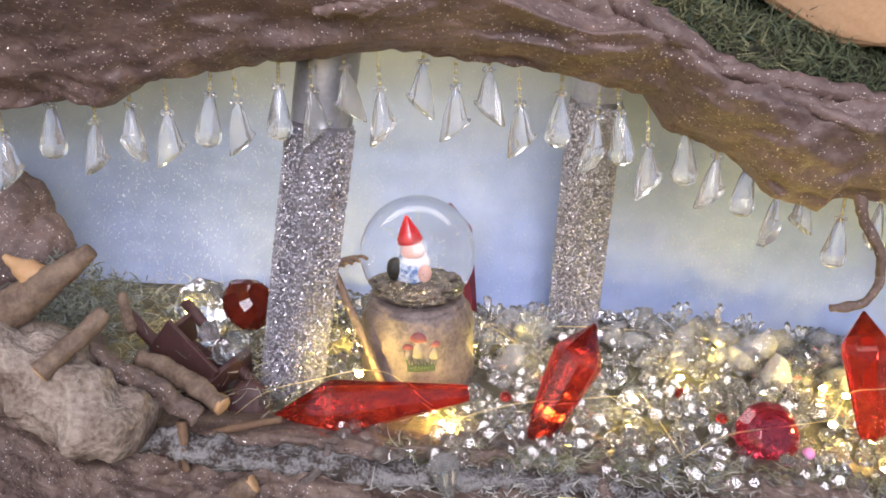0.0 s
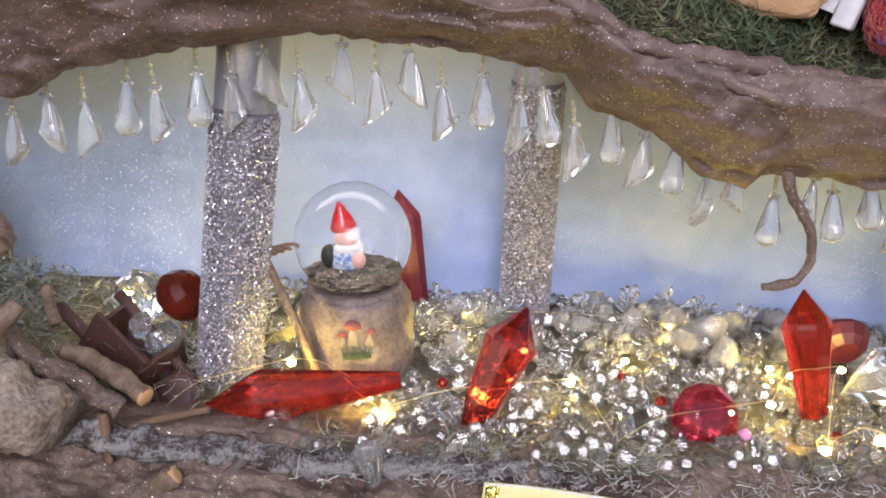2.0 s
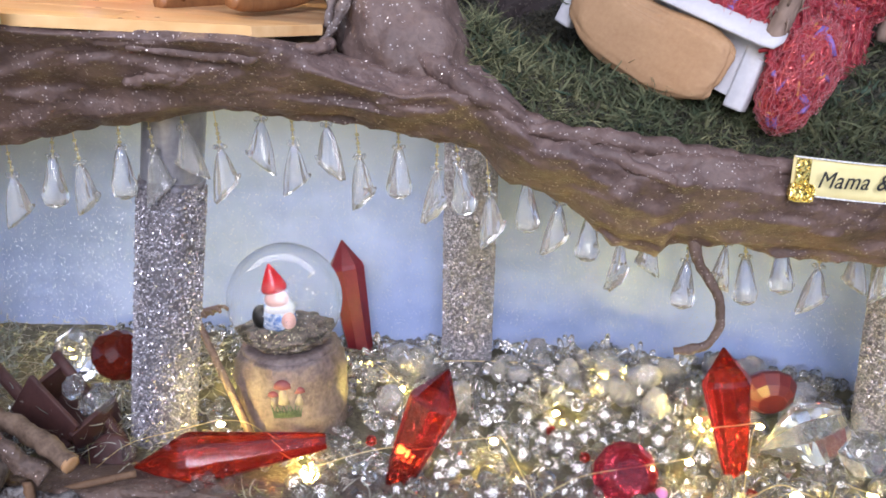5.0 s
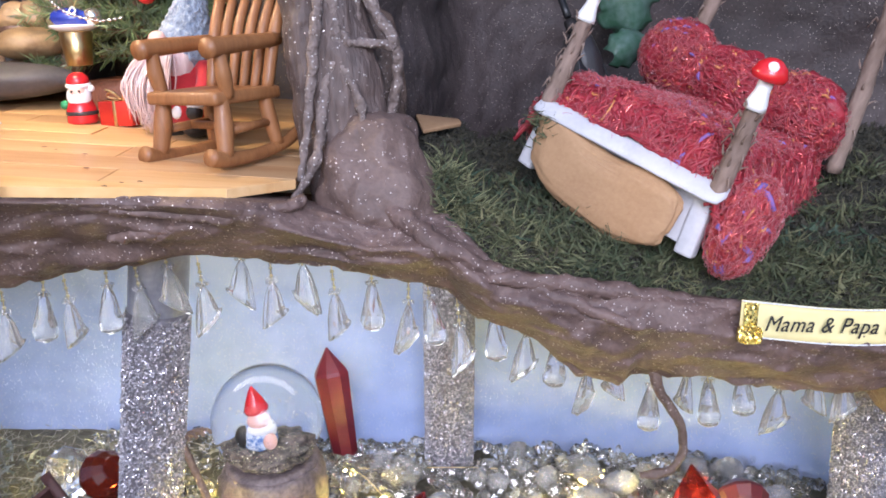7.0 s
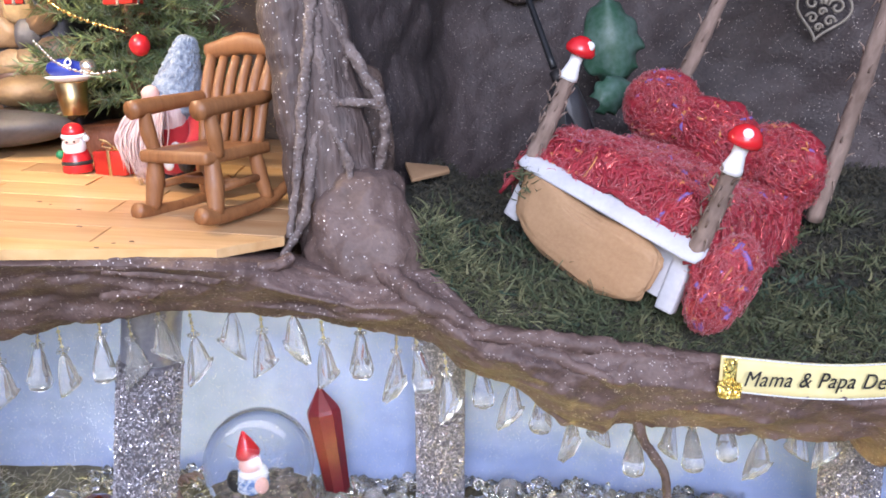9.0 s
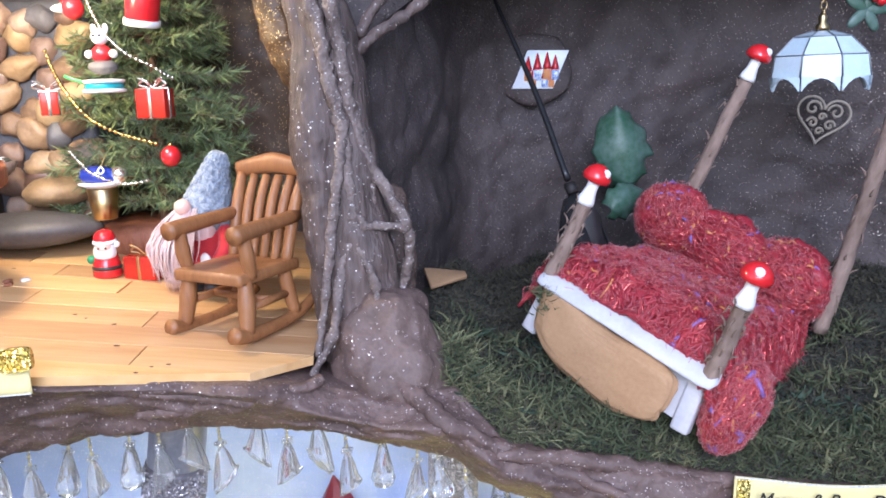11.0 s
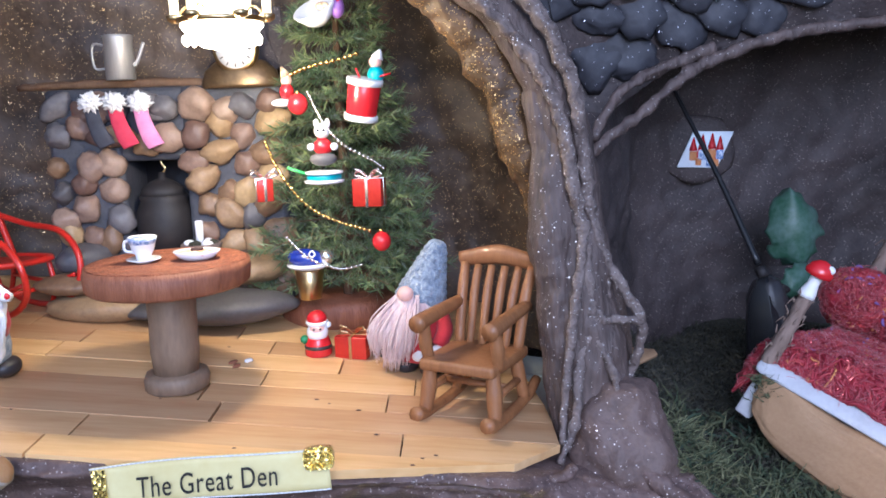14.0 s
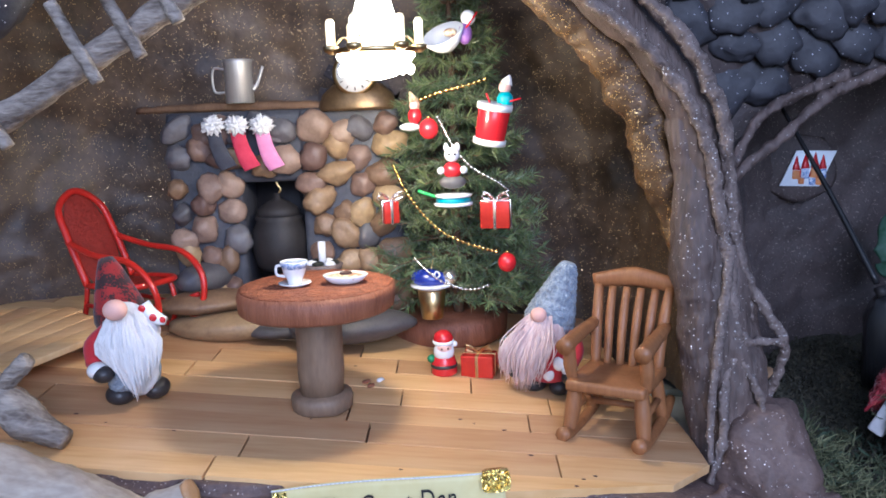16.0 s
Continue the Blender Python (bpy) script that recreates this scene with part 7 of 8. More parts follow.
for x, z, r in ((0.0035, 0.0165, 0.0046), (0.0105, 0.0135, 0.0036), (-0.0015, 0.0120, 0.0028)):
    y = -math.sqrt(0.0272 ** 2 - x * x)
    part("mushroom_cap", lathe([(r * 0.5, -r * 0.2), (r, 0.0), (r * 0.85, r * 0.45), (r * 0.45, r * 0.75), (r * 0.1, r * 0.85)], 14, at=(x, y, z), turn=Matrix.Diagonal((1, 0.6, 1, 1))), mat("faded_red_paint", (0.25, 0.075, 0.070), 0.6, other=(0.17, 0.05, 0.048), scale=300), globe, "faded red mushroom cap")
    part("mushroom_stalk", lathe([(r * 0.62, -r * 1.9), (r * 0.50, -r * 1.0), (r * 0.36, 0.0)], 12, at=(x, y, z), turn=Matrix.Diagonal((1, 0.7, 1, 1))), mat("cream_paint", (0.34, 0.29, 0.215), 0.6, scale=200), globe, "cream mushroom stalk")
blades = bmesh.new()
for k in range(26):
    x = -0.0015 + 0.0005 * k
    y = -math.sqrt(0.0278 ** 2 - x * x)
    tube([(x, y, 0.0005), (x + 0.0008 * math.sin(k * 2.1), y - 0.0012, 0.004), (x + 0.0022 * math.sin(k * 2.1), y - 0.0016, 0.0065 + 0.002 * math.sin(k))], (0.0005, 0.0004, 0.0001), 4, 3, bm=blades)
part("painted_grass", blades, mat("dull_green_paint", (0.085, 0.125, 0.075), 0.6, scale=300), globe, "green grass tuft")
figurine("gnome_figurine", (gx - 0.0025, gy - 0.006, gz + 0.0395), "tiny painted figurine with a red pointed hat inside the globe", [
    ("turned", ([(0.0055, 0.0), (0.0072, 0.003), (0.0068, 0.008), (0.0045, 0.012)], (0, 0, 0), (0, 0, 0)), BLUEPRINT), ("ball", (0.0060, (0.001, -0.001, 0.0085), (1.05, 0.9, 0.9)), CHINA), ("ball", (0.0048, (0.0004, -0.0025, 0.0135), (1, 0.9, 0.8)), SKIN),
    ("ball", (0.0035, (-0.0065, -0.002, 0.006), (1, 1, 1.4)), INK), ("ball", (0.003, (0.005, -0.005, 0.005), (1, 1, 1.2)), SKIN), ("ball", (0.0042, (0.0005, -0.004, 0.0098), (1.2, 0.7, 0.6)), CHINA),
    ("turned", ([(0.0050, 0.0), (0.0052, 0.0015), (0.0036, 0.0052), (0.0018, 0.0090), (0.0004, 0.0115)], (-0.0006, 0, 0.0165), (0.0, -0.14, 0)), RED)], scale=1.16)
rng = random.Random(8)
flakes = bmesh.new()
for _ in range(130):
    d = Vector((rng.gauss(0, 1), rng.gauss(0, 1), rng.gauss(0, 1))).normalized() * rng.uniform(0.008, 0.021)
    ball(rng.uniform(0.0003, 0.0007), (gx + d.x, gy + d.y, gz + gc + d.z * 0.9), 1, (1, 1, 0.3), bm=flakes)
solid("snow_flakes", flakes, PEARL, "silver flakes drifting in the snow globe", "snow flakes", kind="stuff")


def gem_crystal(name, a, c, r, material, label, sides=8, shoulder=0.28, taper=0.46, turn=0.0):
    """A faceted obelisk bead from its foot a to its tip c."""
    a, c = Vector(a), Vector(c)
    way = c - a
    h = way.length
    bm = lathe([(r * taper, 0.0), (r * (taper + 0.08), h * 0.06), (r, h * (1 - shoulder)), (r * 0.93, h * (1 - shoulder * 0.86)), (r * 0.10, h * 0.985), (r * 0.04, h)], sides, turn=pose(0, 0, 0, 0, 0, turn))
    return solid(name, bm, material, label, "crystal", "red crystals", smooth=False, at=Matrix.Translation(a) @ way.to_track_quat("Z", "Y").to_matrix().to_4x4())


gem_crystal("red_crystal", (0.0405, 0.332, -0.064), (0.0690, 0.345, -0.0075), 0.0118, REDGEM, "red faceted acrylic crystal leaning among the beads", turn=10)
gem_crystal("red_crystal", (0.2065, 0.350, -0.070), (0.2010, 0.366, -0.0100), 0.0120, REDGEM, "red faceted acrylic crystal standing among the beads", turn=24)
gem_crystal("red_crystal", (0.0115, 0.336, -0.038), (-0.0745, 0.327, -0.0435), 0.0128, REDGEM, "long red acrylic crystal lying on its side", shoulder=0.30, taper=0.30, turn=15)
gem_crystal("wine_crystal", (0.0135, 0.475, -0.060), (0.0045, 0.486, 0.0115), 0.0112, WINE, "dark wine-red crystal leaning on the blue wall", shoulder=0.24, taper=0.66)


def cut_gem(name, at, r, material, label, tilt, squash=0.62, sides=12):
    bm = lathe([(0.05 * r, -0.62 * r), (0.62 * r, -0.30 * r), (0.98 * r, -0.04 * r), (r, 0.05 * r), (0.80 * r, 0.30 * r), (0.52 * r, 0.46 * r), (0.48 * r, 0.47 * r)], sides)
    return solid(name, bm, material, label, "gem", "cut gems", smooth=False, at=pose(*at, *tilt) @ Matrix.Diagonal((1, 1, squash / 0.62, 1)))


cut_gem("round_gem", (0.1495, 0.336, -0.0600), 0.0160, RASPBERRY, "round cut raspberry-red gem among the beads", (62, 0, 8), 0.75)
cut_gem("round_gem", (0.240, 0.402, -0.053), 0.0150, DARKGEM, "round dark red gem at the back", (112, 10, 0), 0.9)
cut_gem("clear_gem", (0.237, 0.345, -0.046), 0.0155, ACRYL, "large clear cut gem among the beads", (20, 60, 10), 1.5, 6)
cut_gem("clear_gem", (0.258, 0.335, -0.050), 0.0120, ACRYL, "clear cut gem among the beads", (75, -55, 10), 1.6, 6)
cut_gem("clear_gem", (-0.1225, 0.392, -0.018), 0.0150, ACRYL, "large clear cut gem in the wheelbarrow", (70, -10, 0), 0.8, 8)
cut_gem("round_gem", (-0.0965, 0.378, -0.0120), 0.0135, mat("dark_amber_acrylic", (0.17, 0.022, 0.010), 0.04, other=(0.10, 0.012, 0.008), clear=0.55), "round orange-red gem in the wheelbarrow", (25, 50, 0), 1.2)
for x, z, r in ((-0.1085, -0.0165, 0.0066), (-0.0965, -0.0230, 0.0082), (-0.103, -0.026, 0.006)):
    cut_gem("clear_gem", (x, 0.354, z), r, ACRYL, "small clear gem in the wheelbarrow", (50, 30 * x * 10, 0), 0.9, 8)

barrow = thing("wheelbarrow", (-0.117, 0.352, -0.047), "dark stained toy wheelbarrow holding cut gems", "wheelbarrow")
barrow.matrix_world = pose(-0.117, 0.352, -0.045, 0, 0, -28)
tip = Euler((0.35, 0.35, 0)).to_matrix().to_4x4()
part("floor_board", box((0.034, 0.026, 0.0025), (0, 0.004, 0.006), 0.0004, turn=tip), DARKWOOD, barrow)
part("front_board", box((0.034, 0.0025, 0.026), (0.000, -0.008, 0.017), 0.0004, turn=Euler((-0.15, 0.62, 0)).to_matrix().to_4x4()), DARKWOOD, barrow)
part("side_board", box((0.0025, 0.026, 0.018), (0.017, 0.006, 0.010), 0.0004, turn=tip), DARKWOOD, barrow)
part("side_board", box((0.0025, 0.026, 0.020), (-0.017, 0.006, 0.020), 0.0004, turn=tip), DARKWOOD, barrow)
part("shaft", tube([(-0.036, -0.004, 0.034), (-0.010, -0.006, 0.018), (0.024, -0.008, -0.006)], 0.0032, 8, 4), DARKWOOD, barrow)
part("shaft", tube([(-0.018, 0.016, 0.036), (0.006, 0.014, 0.018), (0.034, 0.010, -0.002)], 0.0028, 8, 4), DARKWOOD, barrow)
part("leg", box((0.005, 0.005, 0.022), (0.012, -0.008, 0.0), 0.0005, turn=tip), DARKWOOD, barrow)
part("wheel", lathe([(0.003, -0.002), (0.0095, -0.0025), (0.0105, 0.0), (0.0095, 0.0025), (0.003, 0.002)], 24, at=(0.030, 0.002, 0.0), turn=Euler((radians(70), 0, 0.5)).to_matrix().to_4x4()), DARKWOOD, barrow)
rake = thing("toy_rake", (-0.031, 0.352, -0.050), "rusty toy rake with a wooden stick standing in the beads", "rake")
bar("stick", [(-0.026, 0.354, -0.050), (-0.040, 0.363, -0.018), (-0.053, 0.372, 0.0105)], (0.0023, 0.0020, 0.0019), DARKBARK, rake, 8, 0.1)
bar("head", [(-0.0605, 0.371, 0.0085), (-0.050, 0.372, 0.0118), (-0.041, 0.373, 0.0145)], (0.0019, 0.0023, 0.0017), DARKBARK, rake, 8, 0.1)
for k in range(6):
    x = -0.059 + 0.0036 * k
    bar("tine", [(x, 0.371, 0.0095 + 0.0012 * k), (x + 0.003, 0.369, 0.0105 + 0.0012 * k), (x + 0.0056, 0.366, 0.0102 + 0.0012 * k)], 0.0009, DARKBARK, rake, 6, 0.1)
pick = thing("toy_pickaxe", (-0.113, 0.308, -0.050), "toy pickaxe with a wooden stick handle and rusty head", "pickaxe")
bar("handle", [(-0.070, 0.318, -0.0410), (-0.092, 0.310, -0.0415), (-0.113, 0.302, -0.0445)], (0.0017, 0.0019, 0.0020), TWIG, pick, 8, 0.1)
bar("head", [(-0.1165, 0.3005, -0.0350), (-0.1155, 0.3012, -0.045), (-0.1125, 0.302, -0.0560)], (0.0010, 0.0032, 0.0026), DARKWOOD, pick, 8, 0.1)

# ---- beads ----
def bead_mesh(n, rows, r, name):
    return mesh_of(lathe([(r * a, r * b) for a, b in rows], n), name, BEADGLASS, smooth=False)


ROUND = [(0.48, -0.86), (0.88, -0.46), (0.98, 0.0), (0.88, 0.46), (0.48, 0.86)]
kinds = [bead_mesh(7, ROUND, 0.0046, "bead"), bead_mesh(6, ROUND, 0.0040, "bead"), bead_mesh(6, [(0.18, -1.1), (0.95, -0.08), (0.95, 0.08), (0.18, 1.1)], 0.0042, "bead"), bead_mesh(8, ROUND, 0.0030, "bead")]
rng = random.Random(14)
spots = []
for row in range(-1, 23):
    y = 0.312 + row * 0.0081
    for col in range(64):
        x = -0.150 + col * 0.0090 + (0.0045 if row % 2 else 0)
        if x > 0.40:
            break
        px_, py_ = x + rng.uniform(-0.0022, 0.0022), y + rng.uniform(-0.0022, 0.0022)
        left_gap = px_ < -0.05 and py_ < 0.335
        if left_gap or rng.random() < (0.13 if px_ > 0 else 0.26):
            continue
        if (px_ + 0.074) ** 2 + (py_ - 0.366) ** 2 < 0.017 ** 2 or (px_ - gx) ** 2 + (py_ - gy) ** 2 < 0.027 ** 2 or (px_ - 0.078) ** 2 + (py_ - 0.47) ** 2 < 0.018 ** 2:
            continue
        heap = 0.010 * math.exp(-((px_ - 0.15) / 0.05) ** 2 - ((py_ - 0.44) / 0.03) ** 2) + 0.006 * math.exp(-((px_ - 0.05) / 0.05) ** 2 - ((py_ - 0.43) / 0.03) ** 2) + 0.004 * noise.noise((px_ * 30, py_ * 30, 0))
        spots.append((px_, py_, bead_ground(px_, py_) + 0.0022 + heap + rng.uniform(-0.001, 0.0028)))
under = [(x + 0.0045, y + 0.004, z - 0.0040) for i, (x, y, z) in enumerate(spots) if x > -0.06 and (i % 4 == 0 or y > 0.42)]
near = [s for s in spots if s[1] < 0.384 and -0.03 < s[0] < 0.262][:297]
rest = [s for s in spots if s not in set(near)]


def glint_pose(s):
    """Most beads tip their flat bore end forward, set to mirror window_light to camera."""
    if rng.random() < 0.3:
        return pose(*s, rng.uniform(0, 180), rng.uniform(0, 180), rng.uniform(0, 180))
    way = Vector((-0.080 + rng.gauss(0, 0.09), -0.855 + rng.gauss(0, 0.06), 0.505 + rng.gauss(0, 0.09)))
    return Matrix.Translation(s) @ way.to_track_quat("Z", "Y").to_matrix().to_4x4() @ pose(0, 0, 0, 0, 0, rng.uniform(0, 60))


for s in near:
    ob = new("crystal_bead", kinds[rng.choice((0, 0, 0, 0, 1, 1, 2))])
    ob.matrix_world = glint_pose(s)
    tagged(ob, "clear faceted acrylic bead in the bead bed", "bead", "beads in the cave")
verts, faces = [], []
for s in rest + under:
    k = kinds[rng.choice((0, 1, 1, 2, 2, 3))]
    m = glint_pose(s)
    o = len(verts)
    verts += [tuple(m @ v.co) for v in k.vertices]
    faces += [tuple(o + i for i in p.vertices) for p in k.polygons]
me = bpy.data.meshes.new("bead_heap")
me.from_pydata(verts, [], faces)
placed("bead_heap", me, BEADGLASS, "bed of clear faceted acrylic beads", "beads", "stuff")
for k, (x, y) in enumerate([(0.163, 0.322), (0.133, 0.35), (0.03, 0.355), (0.12, 0.375), (0.205, 0.325)]):
    solid("small_bead", ball(0.0028, detail=2), PINKFELT if k == 0 else REDGEM, "tiny coloured bead among the clear beads", "bead", at=pose(x, y, bead_ground(x, y) + 0.0075))

# pale lichen fibres round and in front of the beads
def lichen(r):
    x = r.uniform(-0.20, 0.30) if r.random() < 0.5 else r.uniform(0.0, 0.30)
    y = 0.3045 + abs(r.gauss(0, 0.005)) if x > -0.03 and r.random() < 0.75 else r.uniform(0.325, 0.46)
    return x, y, bead_ground(x, y) + r.random() * 0.004 + (0.004 if x < -0.05 else 0)


def lichen_left(r):
    x, y = r.uniform(-0.24, -0.06), r.uniform(0.33, 0.475)
    return x, y, bead_ground(x, y) + r.random() * 0.014


strands("lichen_fibres", 700, lichen, 0.004, GREYMOSS, "pale grey lichen fibres round the beads", 5, 0.011, 0.00026, 1.3, 0.3)
strands("lichen_olive", 1500, lichen, 0.004, PALEMOSS, "olive dried moss fibres among the beads", 6, 0.008, 0.00022, 1.3, 0.3)
def sage(r):
    x, y = -0.205 + abs(r.gauss(0, 0.03)), r.uniform(0.33, 0.42)
    return x, y, bead_ground(x, y) + 0.020 + r.random() * 0.022 * max(0.0, 1 - (x + 0.205) / 0.08)


def lichen_front(r):
    x = r.uniform(-0.04, 0.32)
    y = r.uniform(0.291, 0.305)
    return x, y, bead_ground(x, y) - 0.003 + 0.55 * min(0.0, y - 0.304) + r.random() * 0.003


strands("lichen_edge", 1100, lichen_front, 0.004, WHITELICHEN, "matted pale grey lichen along the front of the beads", 61, 0.009, 0.00030, 1.8, 0.3)
strands("sage_lichen", 1300, sage, 0.004, SAGE, "blue-green lichen sprigs behind the forked twig", 27, 0.006, 0.0006, 1.4, 0.7)
strands("lichen_tuft", 1100, lichen_left, 0.004, GREYMOSS, "grey-green lichen tuft behind the wheelbarrow", 7, 0.012, 0.00026, 0.9, 0.6)

# cloudy glass chunks and spiky sprays on the heap at the back
chunk_rng = random.Random(77)
for k in range(46):
    x = chunk_rng.uniform(0.035, 0.30) if k > 7 else chunk_rng.uniform(-0.04, 0.04)
    y = chunk_rng.uniform(0.395, 0.475)
    if abs(x - 0.078) < 0.020 and y > 0.445 or (x + 0.0125) ** 2 + (y - 0.388) ** 2 < 0.034 ** 2:
        continue
    r = chunk_rng.uniform(0.0045, 0.0100)
    z = bead_ground(x, y) + 0.006 + 0.010 * math.exp(-((x - 0.15) / 0.05) ** 2 - ((y - 0.44) / 0.03) ** 2) + 0.006 * math.exp(-((x - 0.05) / 0.05) ** 2 - ((y - 0.43) / 0.03) ** 2)
    solid("glass_chunk", ball(r, detail=2, squash=(1.2, 0.8, 0.8), lumps=0.45, freq=1.1, seed=k * 3.7), SHARD, "cloudy clear glass chunk on the bead heap", "glass chunk", "glass chunks in the cave", smooth=False,
          at=pose(x, y, z, chunk_rng.uniform(0, 90), chunk_rng.uniform(0, 90), chunk_rng.uniform(0, 180)))
rod = mesh_of(lathe([(0.0004, 0.0), (0.0005, 0.0110), (0.0014, 0.0130), (0.0017, 0.0150), (0.0011, 0.0166), (0.0002, 0.0172)], 7), "rod", ACRYL, smooth=False)
for x, y, dz in [(0.050, 0.424, 0.010), (0.062, 0.440, 0.010), (0.028, 0.452, 0.006), (0.112, 0.448, 0.008), (0.136, 0.440, 0.016), (0.160, 0.445, 0.016), (0.182, 0.452, 0.010), (0.208, 0.448, 0.006), (0.232, 0.440, 0.004), (0.118, 0.405, 0.006), (0.020, 0.420, 0.006)]:
    spray = thing("crystal_spray", (x, y, bead_ground(x, y) + dz), "spiky spray of clear acrylic droplets on the bead heap", "crystal spray", "crystal sprays")
    for k in range(9):
        ob = new("rod", rod)
        ob.parent = spray
        ob.matrix_local = pose(0, 0, 0, 0, 0, k * 40 + chunk_rng.uniform(-15, 15)) @ pose(0, 0, 0, chunk_rng.uniform(5, 75), 0, 0) @ Matrix.Scale(chunk_rng.uniform(0.65, 1.15), 4)

# fairy lights: bulbs on thin wire
string = thing("fairy_lights", (0.0, 0.33, -0.05), "lit warm fairy-light string on thin gold wire among the beads", "fairy lights")
BULBS = [(-0.0385, 0.343, -0.0295), (-0.096, 0.330, -0.0475), (0.002, 0.330, -0.0490), (0.089, 0.344, -0.0430), (0.106, 0.318, -0.0600), (0.179, 0.335, -0.0510), (0.198, 0.318, -0.0640), (0.2165, 0.350, -0.042),
         (0.157, 0.430, -0.0600), (0.042, 0.412, -0.0500), (-0.130, 0.420, -0.0250), (0.265, 0.330, -0.070), (0.24, 0.322, -0.068), (-0.045, 0.425, -0.042), (0.018, 0.445, -0.052), (0.17, 0.445, -0.062),
         (0.148, 0.318, -0.066), (0.227, 0.327, -0.066), (0.125, 0.392, -0.056), (0.070, 0.322, -0.058), (0.20, 0.39, -0.061), (0.052, 0.352, -0.052), (0.203, 0.372, -0.056), (0.000, 0.338, -0.052)]
o = Vector((0.0, 0.33, -0.05))
for p in BULBS:
    part("bulb", ball(0.0012, Vector(p) - o - Vector((0, -0.001, 0.0030)), 2, (1.5, 1, 1)), BULB, string, "glowing warm bulb")
order = [10, 1, 0, 2, 3, 4, 5, 7, 6, 12, 11]
for a, c in zip(order, order[1:]):
    p, q = Vector(BULBS[a]) - o, Vector(BULBS[c]) - o
    lift = Vector((rng.uniform(-0.006, 0.006), rng.uniform(0.0, 0.010), 0.003 + rng.uniform(0, 0.003)))
    part("wire", tube([p, p.lerp(q, 0.35) + lift, p.lerp(q, 0.7) + lift * 0.5, q], 0.00018, 5, 7), WIRE, string)
for a, c in ((9, 14), (14, 15), (15, 8)):
    p, q = Vector(BULBS[a]) - o, Vector(BULBS[c]) - o
    part("wire", tube([p, p.lerp(q, 0.5) + Vector((0, 0, 0.004)), q], 0.00022, 5, 6), WIRE, string)

# ---- hanging pendants ----
def pendant(kind):
    t = thing("crystal_pendant", (0, 0, 0), "clear acrylic teardrop pendant on a string of seed beads" if kind == 0 else "clear acrylic fan-cut pendant on a string of seed beads", "pendant", "pendants along the arch")
    if kind == 0:
        drop = lathe([(0.0010, 0.0265), (0.0022, 0.0240), (0.0034, 0.0200), (0.0056, 0.0100), (0.0066, 0.0052), (0.0056, 0.0018), (0.0026, 0.0)], 8)
    else:
        drop = lathe([(0.0010, 0.0250), (0.0024, 0.0225), (0.0038, 0.0195), (0.0062, 0.0110), (0.0080, 0.0050), (0.0078, 0.0036), (0.0050, 0.0026)], 14)
        for i, v in enumerate(drop.verts):
            if i % 2 and v.co.z < 0.02:
                v.co.x, v.co.y = v.co.x * 0.84, v.co.y * 0.84
        for v in drop.verts:
            v.co.y *= 0.6
            if v.co.z < 0.006:
                v.co.z += v.co.x * 0.75
    for v in drop.verts:
        v.co = Matrix.Rotation(v.co.z * (14 if kind else 34), 4, "Z") @ v.co
    part("drop", drop, DROP if kind == 0 else LIPPED, t, smooth=False)
    for k in range(6):
        a = 1.047 * k
        part("cap_bead", ball(0.0012, (0.0024 * math.cos(a), 0.0024 * math.sin(a), 0.0255 + 0.0006 * (k % 2)), 1), ACRYL, t)
    for k in range(5):
        part("seed_bead", ball(0.0011, (0.0, 0, 0.0282 + 0.0021 * k), 2, (1, 1, 0.9)), CREAM if k % 2 == 0 else ACRYL, t, "cream seed bead")
    part("thread", tube([(0, 0, 0.024), (0, 0, 0.050)], 0.0002, 5), WIRE, t)
    t.scale = (0.88, 0.88, 0.88)
    return t


models = [pendant(0), pendant(1)]
HANG = [(-0.188, 0.054), (-0.168, 0.067), (-0.150, 0.060), (-0.133, 0.067), (-0.117, 0.064), (-0.101, 0.072), (-0.086, 0.069), (-0.070, 0.075), (-0.054, 0.073), (-0.039, 0.083), (-0.025, 0.074), (-0.010, 0.085), (0.005, 0.075),
        (0.020, 0.082), (0.034, 0.068), (0.049, 0.072), (0.064, 0.062), (0.078, 0.064), (0.090, 0.050), (0.105, 0.055), (0.117, 0.045), (0.131, 0.041), (0.145, 0.029), (0.158, 0.033), (0.175, 0.017), (0.191, 0.025), (0.204, 0.018),
        (0.220, 0.023), (0.234, 0.013), (0.252, 0.022), (0.267, 0.018)]
rng = random.Random(31)
for i, (x, z) in enumerate(HANG):
    k = 0 if i in (1, 5, 7, 15, 17, 19, 21, 24, 26, 27) else 1
    m = pose(x, 0.352, z, rng.uniform(-4, 4), rng.uniform(-6, 6), rng.uniform(-40, 40) + (180 if i % 2 else 0))
    if i in (0, 1):
        models[1 - i].matrix_world = m @ Matrix.Scale(0.88, 4)
    else:
        copy_thing(models[k], m)
fluted = lathe([(0.0022, 0.0), (0.0030, 0.001), (0.0048, 0.009), (0.0068, 0.0175), (0.0064, 0.0185), (0.0030, 0.0180)], 20)
for i, v in enumerate(fluted.verts):
    if i % 2:
        v.co.x, v.co.y = v.co.x * 0.84, v.co.y * 0.84
solid("crystal_prism", fluted, PRISM, "clear ribbed acrylic prism at the edge of the beads", "crystal", smooth=False, at=pose(0.002, 0.2935, -0.0625, 12, -6, 0))

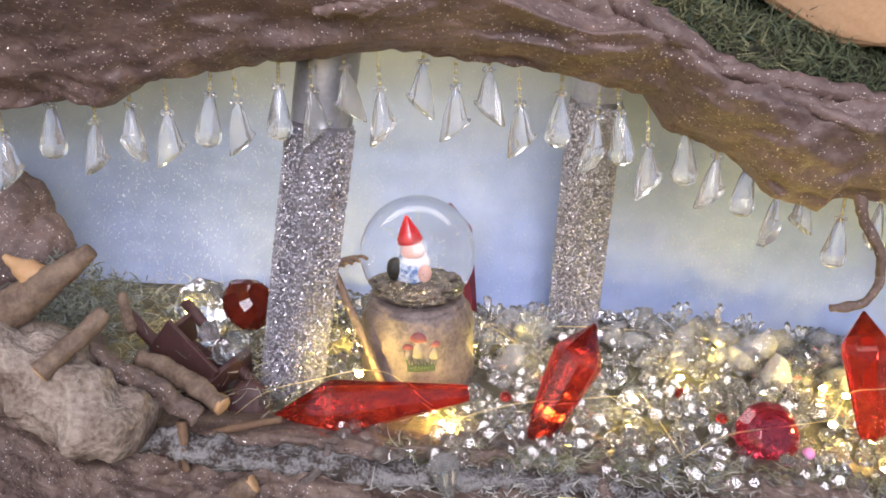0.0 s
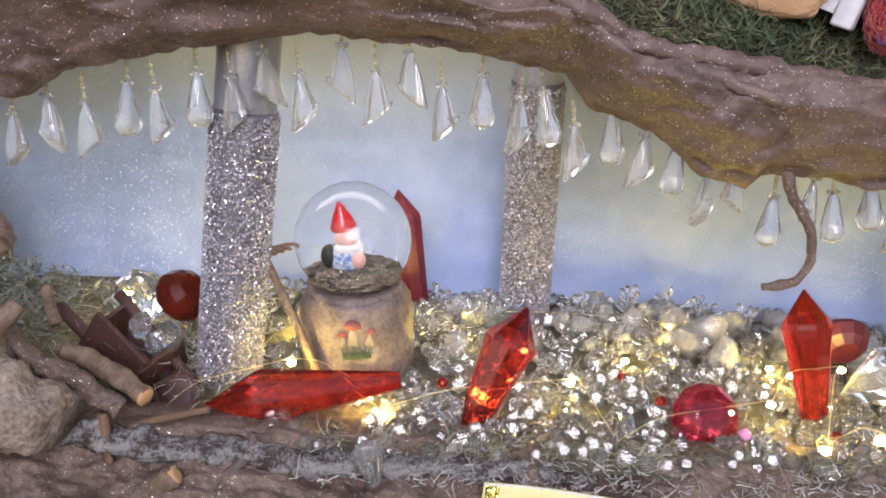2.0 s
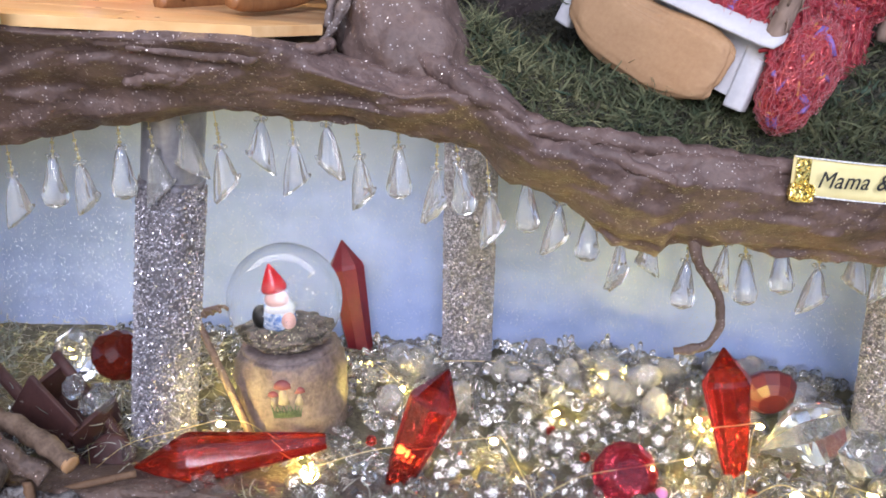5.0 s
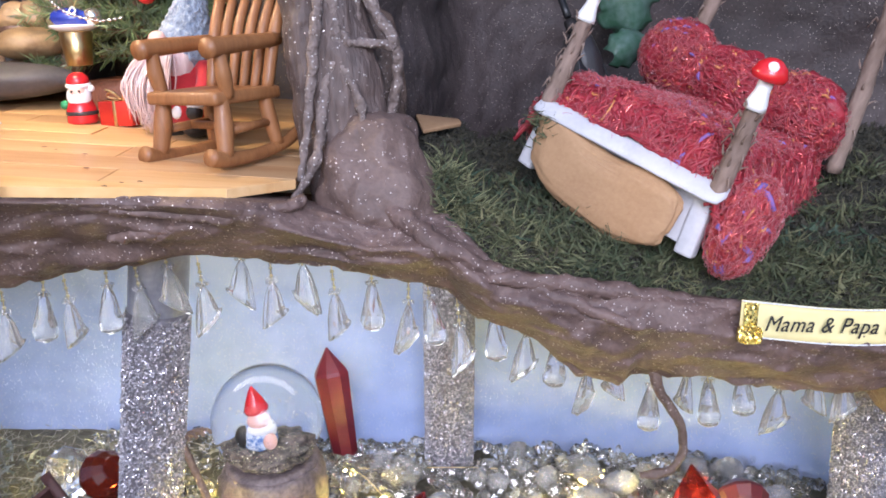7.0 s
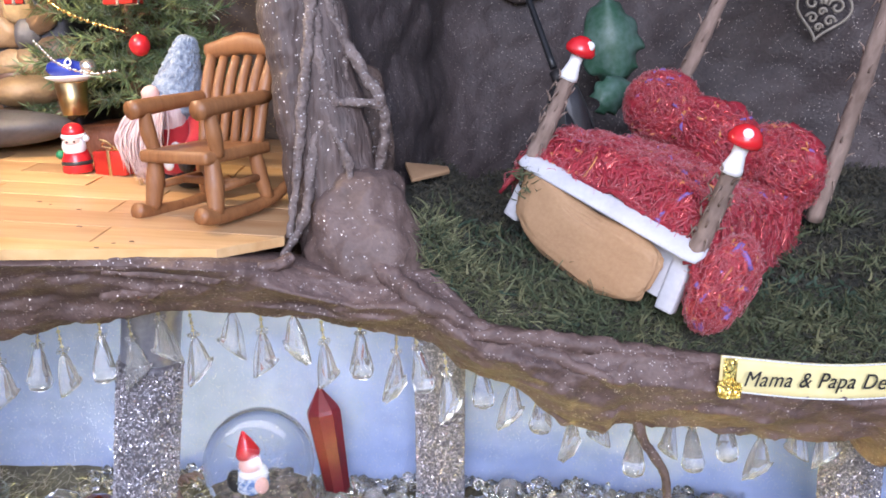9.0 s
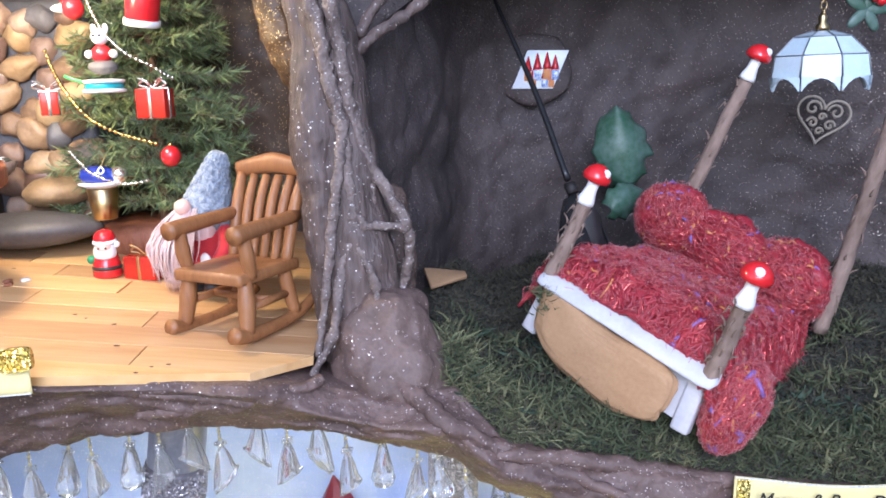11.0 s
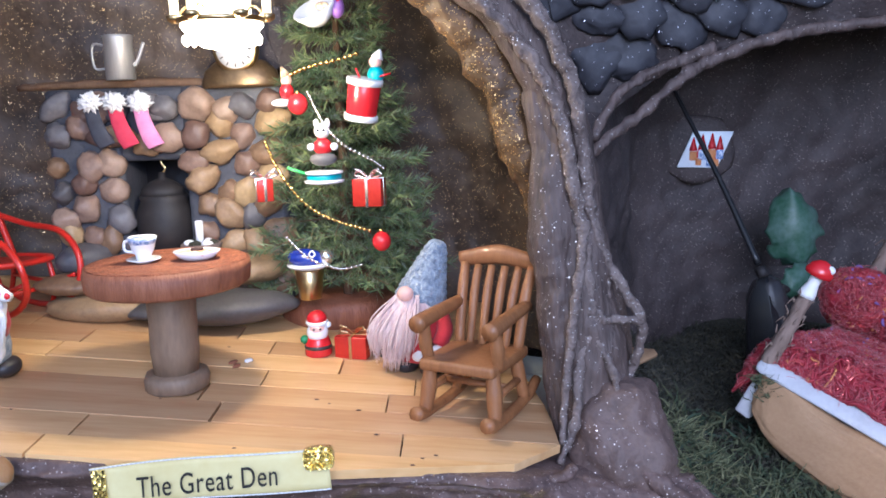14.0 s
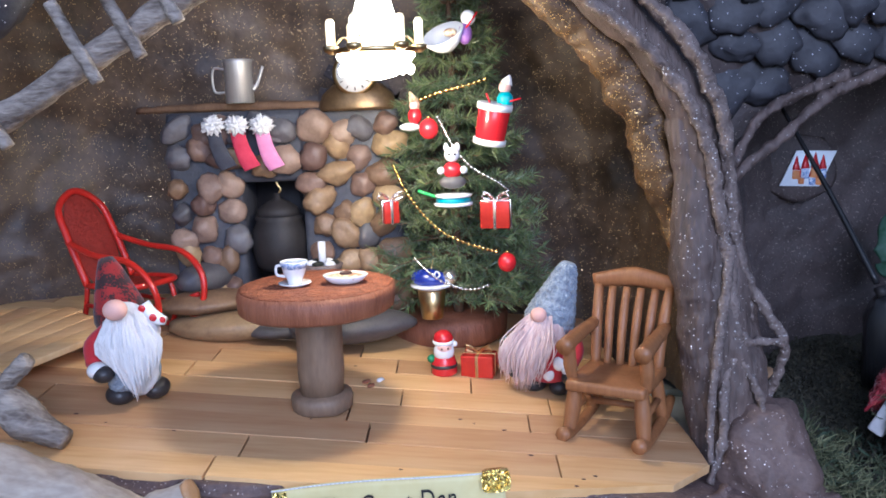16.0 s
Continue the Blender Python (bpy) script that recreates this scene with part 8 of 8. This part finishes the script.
hanging = thing("hanging_root", (0.171, 0.331, 0.059), "thin brown root dangling from the bark arch", "root")
bar("root", [(0.170, 0.336, 0.066), (0.1725, 0.331, 0.054), (0.175, 0.331, 0.046), (0.1835, 0.330, 0.032), (0.1855, 0.330, 0.018), (0.181, 0.330, 0.009), (0.175, 0.3305, 0.0065), (0.167, 0.331, 0.0055)], (0.0034, 0.0026, 0.0023, 0.0021, 0.0020, 0.0019, 0.0022, 0.0017), DARKBARK, hanging, 10, 0.3)

# ---- driftwood and twigs at the cave mouth ----
branchwood("driftwood_log", [(-0.186, 0.305, 0.006), (-0.160, 0.296, -0.007), (-0.138, 0.290, -0.021), (-0.1225, 0.287, -0.029), (-0.1175, 0.286, -0.0315)], (0.0165, 0.0175, 0.0175, 0.0150, 0.0070), "thick weathered tan driftwood log with a worn end", TANLOG, cut=False, rough=0.62, seed=2, n=48)
branchwood("twig", [(-0.1295, 0.294, 0.0191), (-0.1384, 0.2865, 0.0108), (-0.1501, 0.2785, 0.0011)], (0.0034, 0.0038, 0.0040), "short smooth brown twig lying on the log", TANTWIG, seed=4)
branchwood("forked_twig", [(-0.1900, 0.302, 0.0040), (-0.1663, 0.303, 0.0195), (-0.1532, 0.304, 0.0280), (-0.1372, 0.306, 0.0400)], (0.0085, 0.0080, 0.0064, 0.0030), "smooth tan forked twig leaning on the log", TANTWIG, cut=False, seed=6)
branchwood("twig", [(-0.1720, 0.307, 0.0375), (-0.1645, 0.306, 0.0322), (-0.1575, 0.305, 0.0275)], (0.0012, 0.0046, 0.0060), "tan thorn-like twig stub", CUTWOOD, cut=False, seed=7)
branchwood("bark_strip", [(-0.1304, 0.325, -0.0149), (-0.1106, 0.316, -0.0200), (-0.0912, 0.305, -0.0275)], (0.0040, 0.0046, 0.0042), "split brown stick below the wheelbarrow", TANTWIG, seed=9, rough=0.35)
branchwood("twig", [(-0.1402, 0.337, 0.0098), (-0.1370, 0.331, 0.0040), (-0.1335, 0.326, -0.0035)], (0.0022, 0.0026, 0.0024), "amber-coloured twig stub behind the log", TANTWIG, cut=False, seed=15)
branchwood("creeping_root", [(-0.1480, 0.307, 0.0060), (-0.1356, 0.304, -0.0072), (-0.1161, 0.301, -0.0174), (-0.1000, 0.300, -0.0300)], (0.0040, 0.0046, 0.0050, 0.0040), "dark gnarled bark beside the log", DARKBARK, cut=False, seed=21, rough=0.55, n=18)
branchwood("twig", [(-0.1000, 0.284, -0.0660), (-0.0880, 0.285, -0.0590), (-0.0760, 0.286, -0.0520)], (0.0044, 0.0046, 0.0042), "small cut twig on the bark ledge", TANTWIG, seed=10)
branchwood("bark_chip", [(-0.1062, 0.2965, -0.0300), (-0.1055, 0.2950, -0.0400), (-0.1047, 0.2930, -0.0506)], (0.0022, 0.0030, 0.0016), "upright reddish bark chip on the ledge", TWIG, cut=False, seed=23, rough=0.5)
branchwood("frosted_branch", [(-0.150, 0.298, -0.026), (-0.118, 0.297, -0.037), (-0.098, 0.297, -0.044), (-0.060, 0.299, -0.0510), (-0.010, 0.300, -0.0575), (0.050, 0.301, -0.0625), (0.095, 0.303, -0.0690)], (0.0045, 0.0058, 0.0060, 0.0055, 0.0050, 0.0046, 0.0028), "dark gnarled branch dusted with white frost along the ledge", FROST, cut=False, seed=13, rough=0.8, n=22)
branchwood("creeping_root", [(-0.125, 0.288, -0.066), (-0.098, 0.288, -0.063), (-0.074, 0.290, -0.064), (-0.056, 0.294, -0.056), (-0.049, 0.298, -0.048), (-0.047, 0.300, -0.042)], (0.0035, 0.0034, 0.0032, 0.0024, 0.0018, 0.0014), "thin gnarled grey root curling over the ledge", DUSTY, cut=False, seed=17, rough=0.45, n=14)
branchwood("creeping_root", [(0.03, 0.290, -0.083), (0.06, 0.288, -0.080), (0.10, 0.290, -0.084), (0.15, 0.292, -0.084)], (0.0035, 0.004, 0.0036, 0.002), "thin brown root along the lower ledge", DARKBARK, cut=False, seed=19, rough=0.45, n=14)
solid("cave_boulder", ball(0.034, detail=5, squash=(1, 0.7, 1.15), lumps=0.22, freq=1.5, seed=5), BARK, "brown glittery clay boulder at the cave's side", "boulder", at=pose(-0.236, 0.425, 0.008))
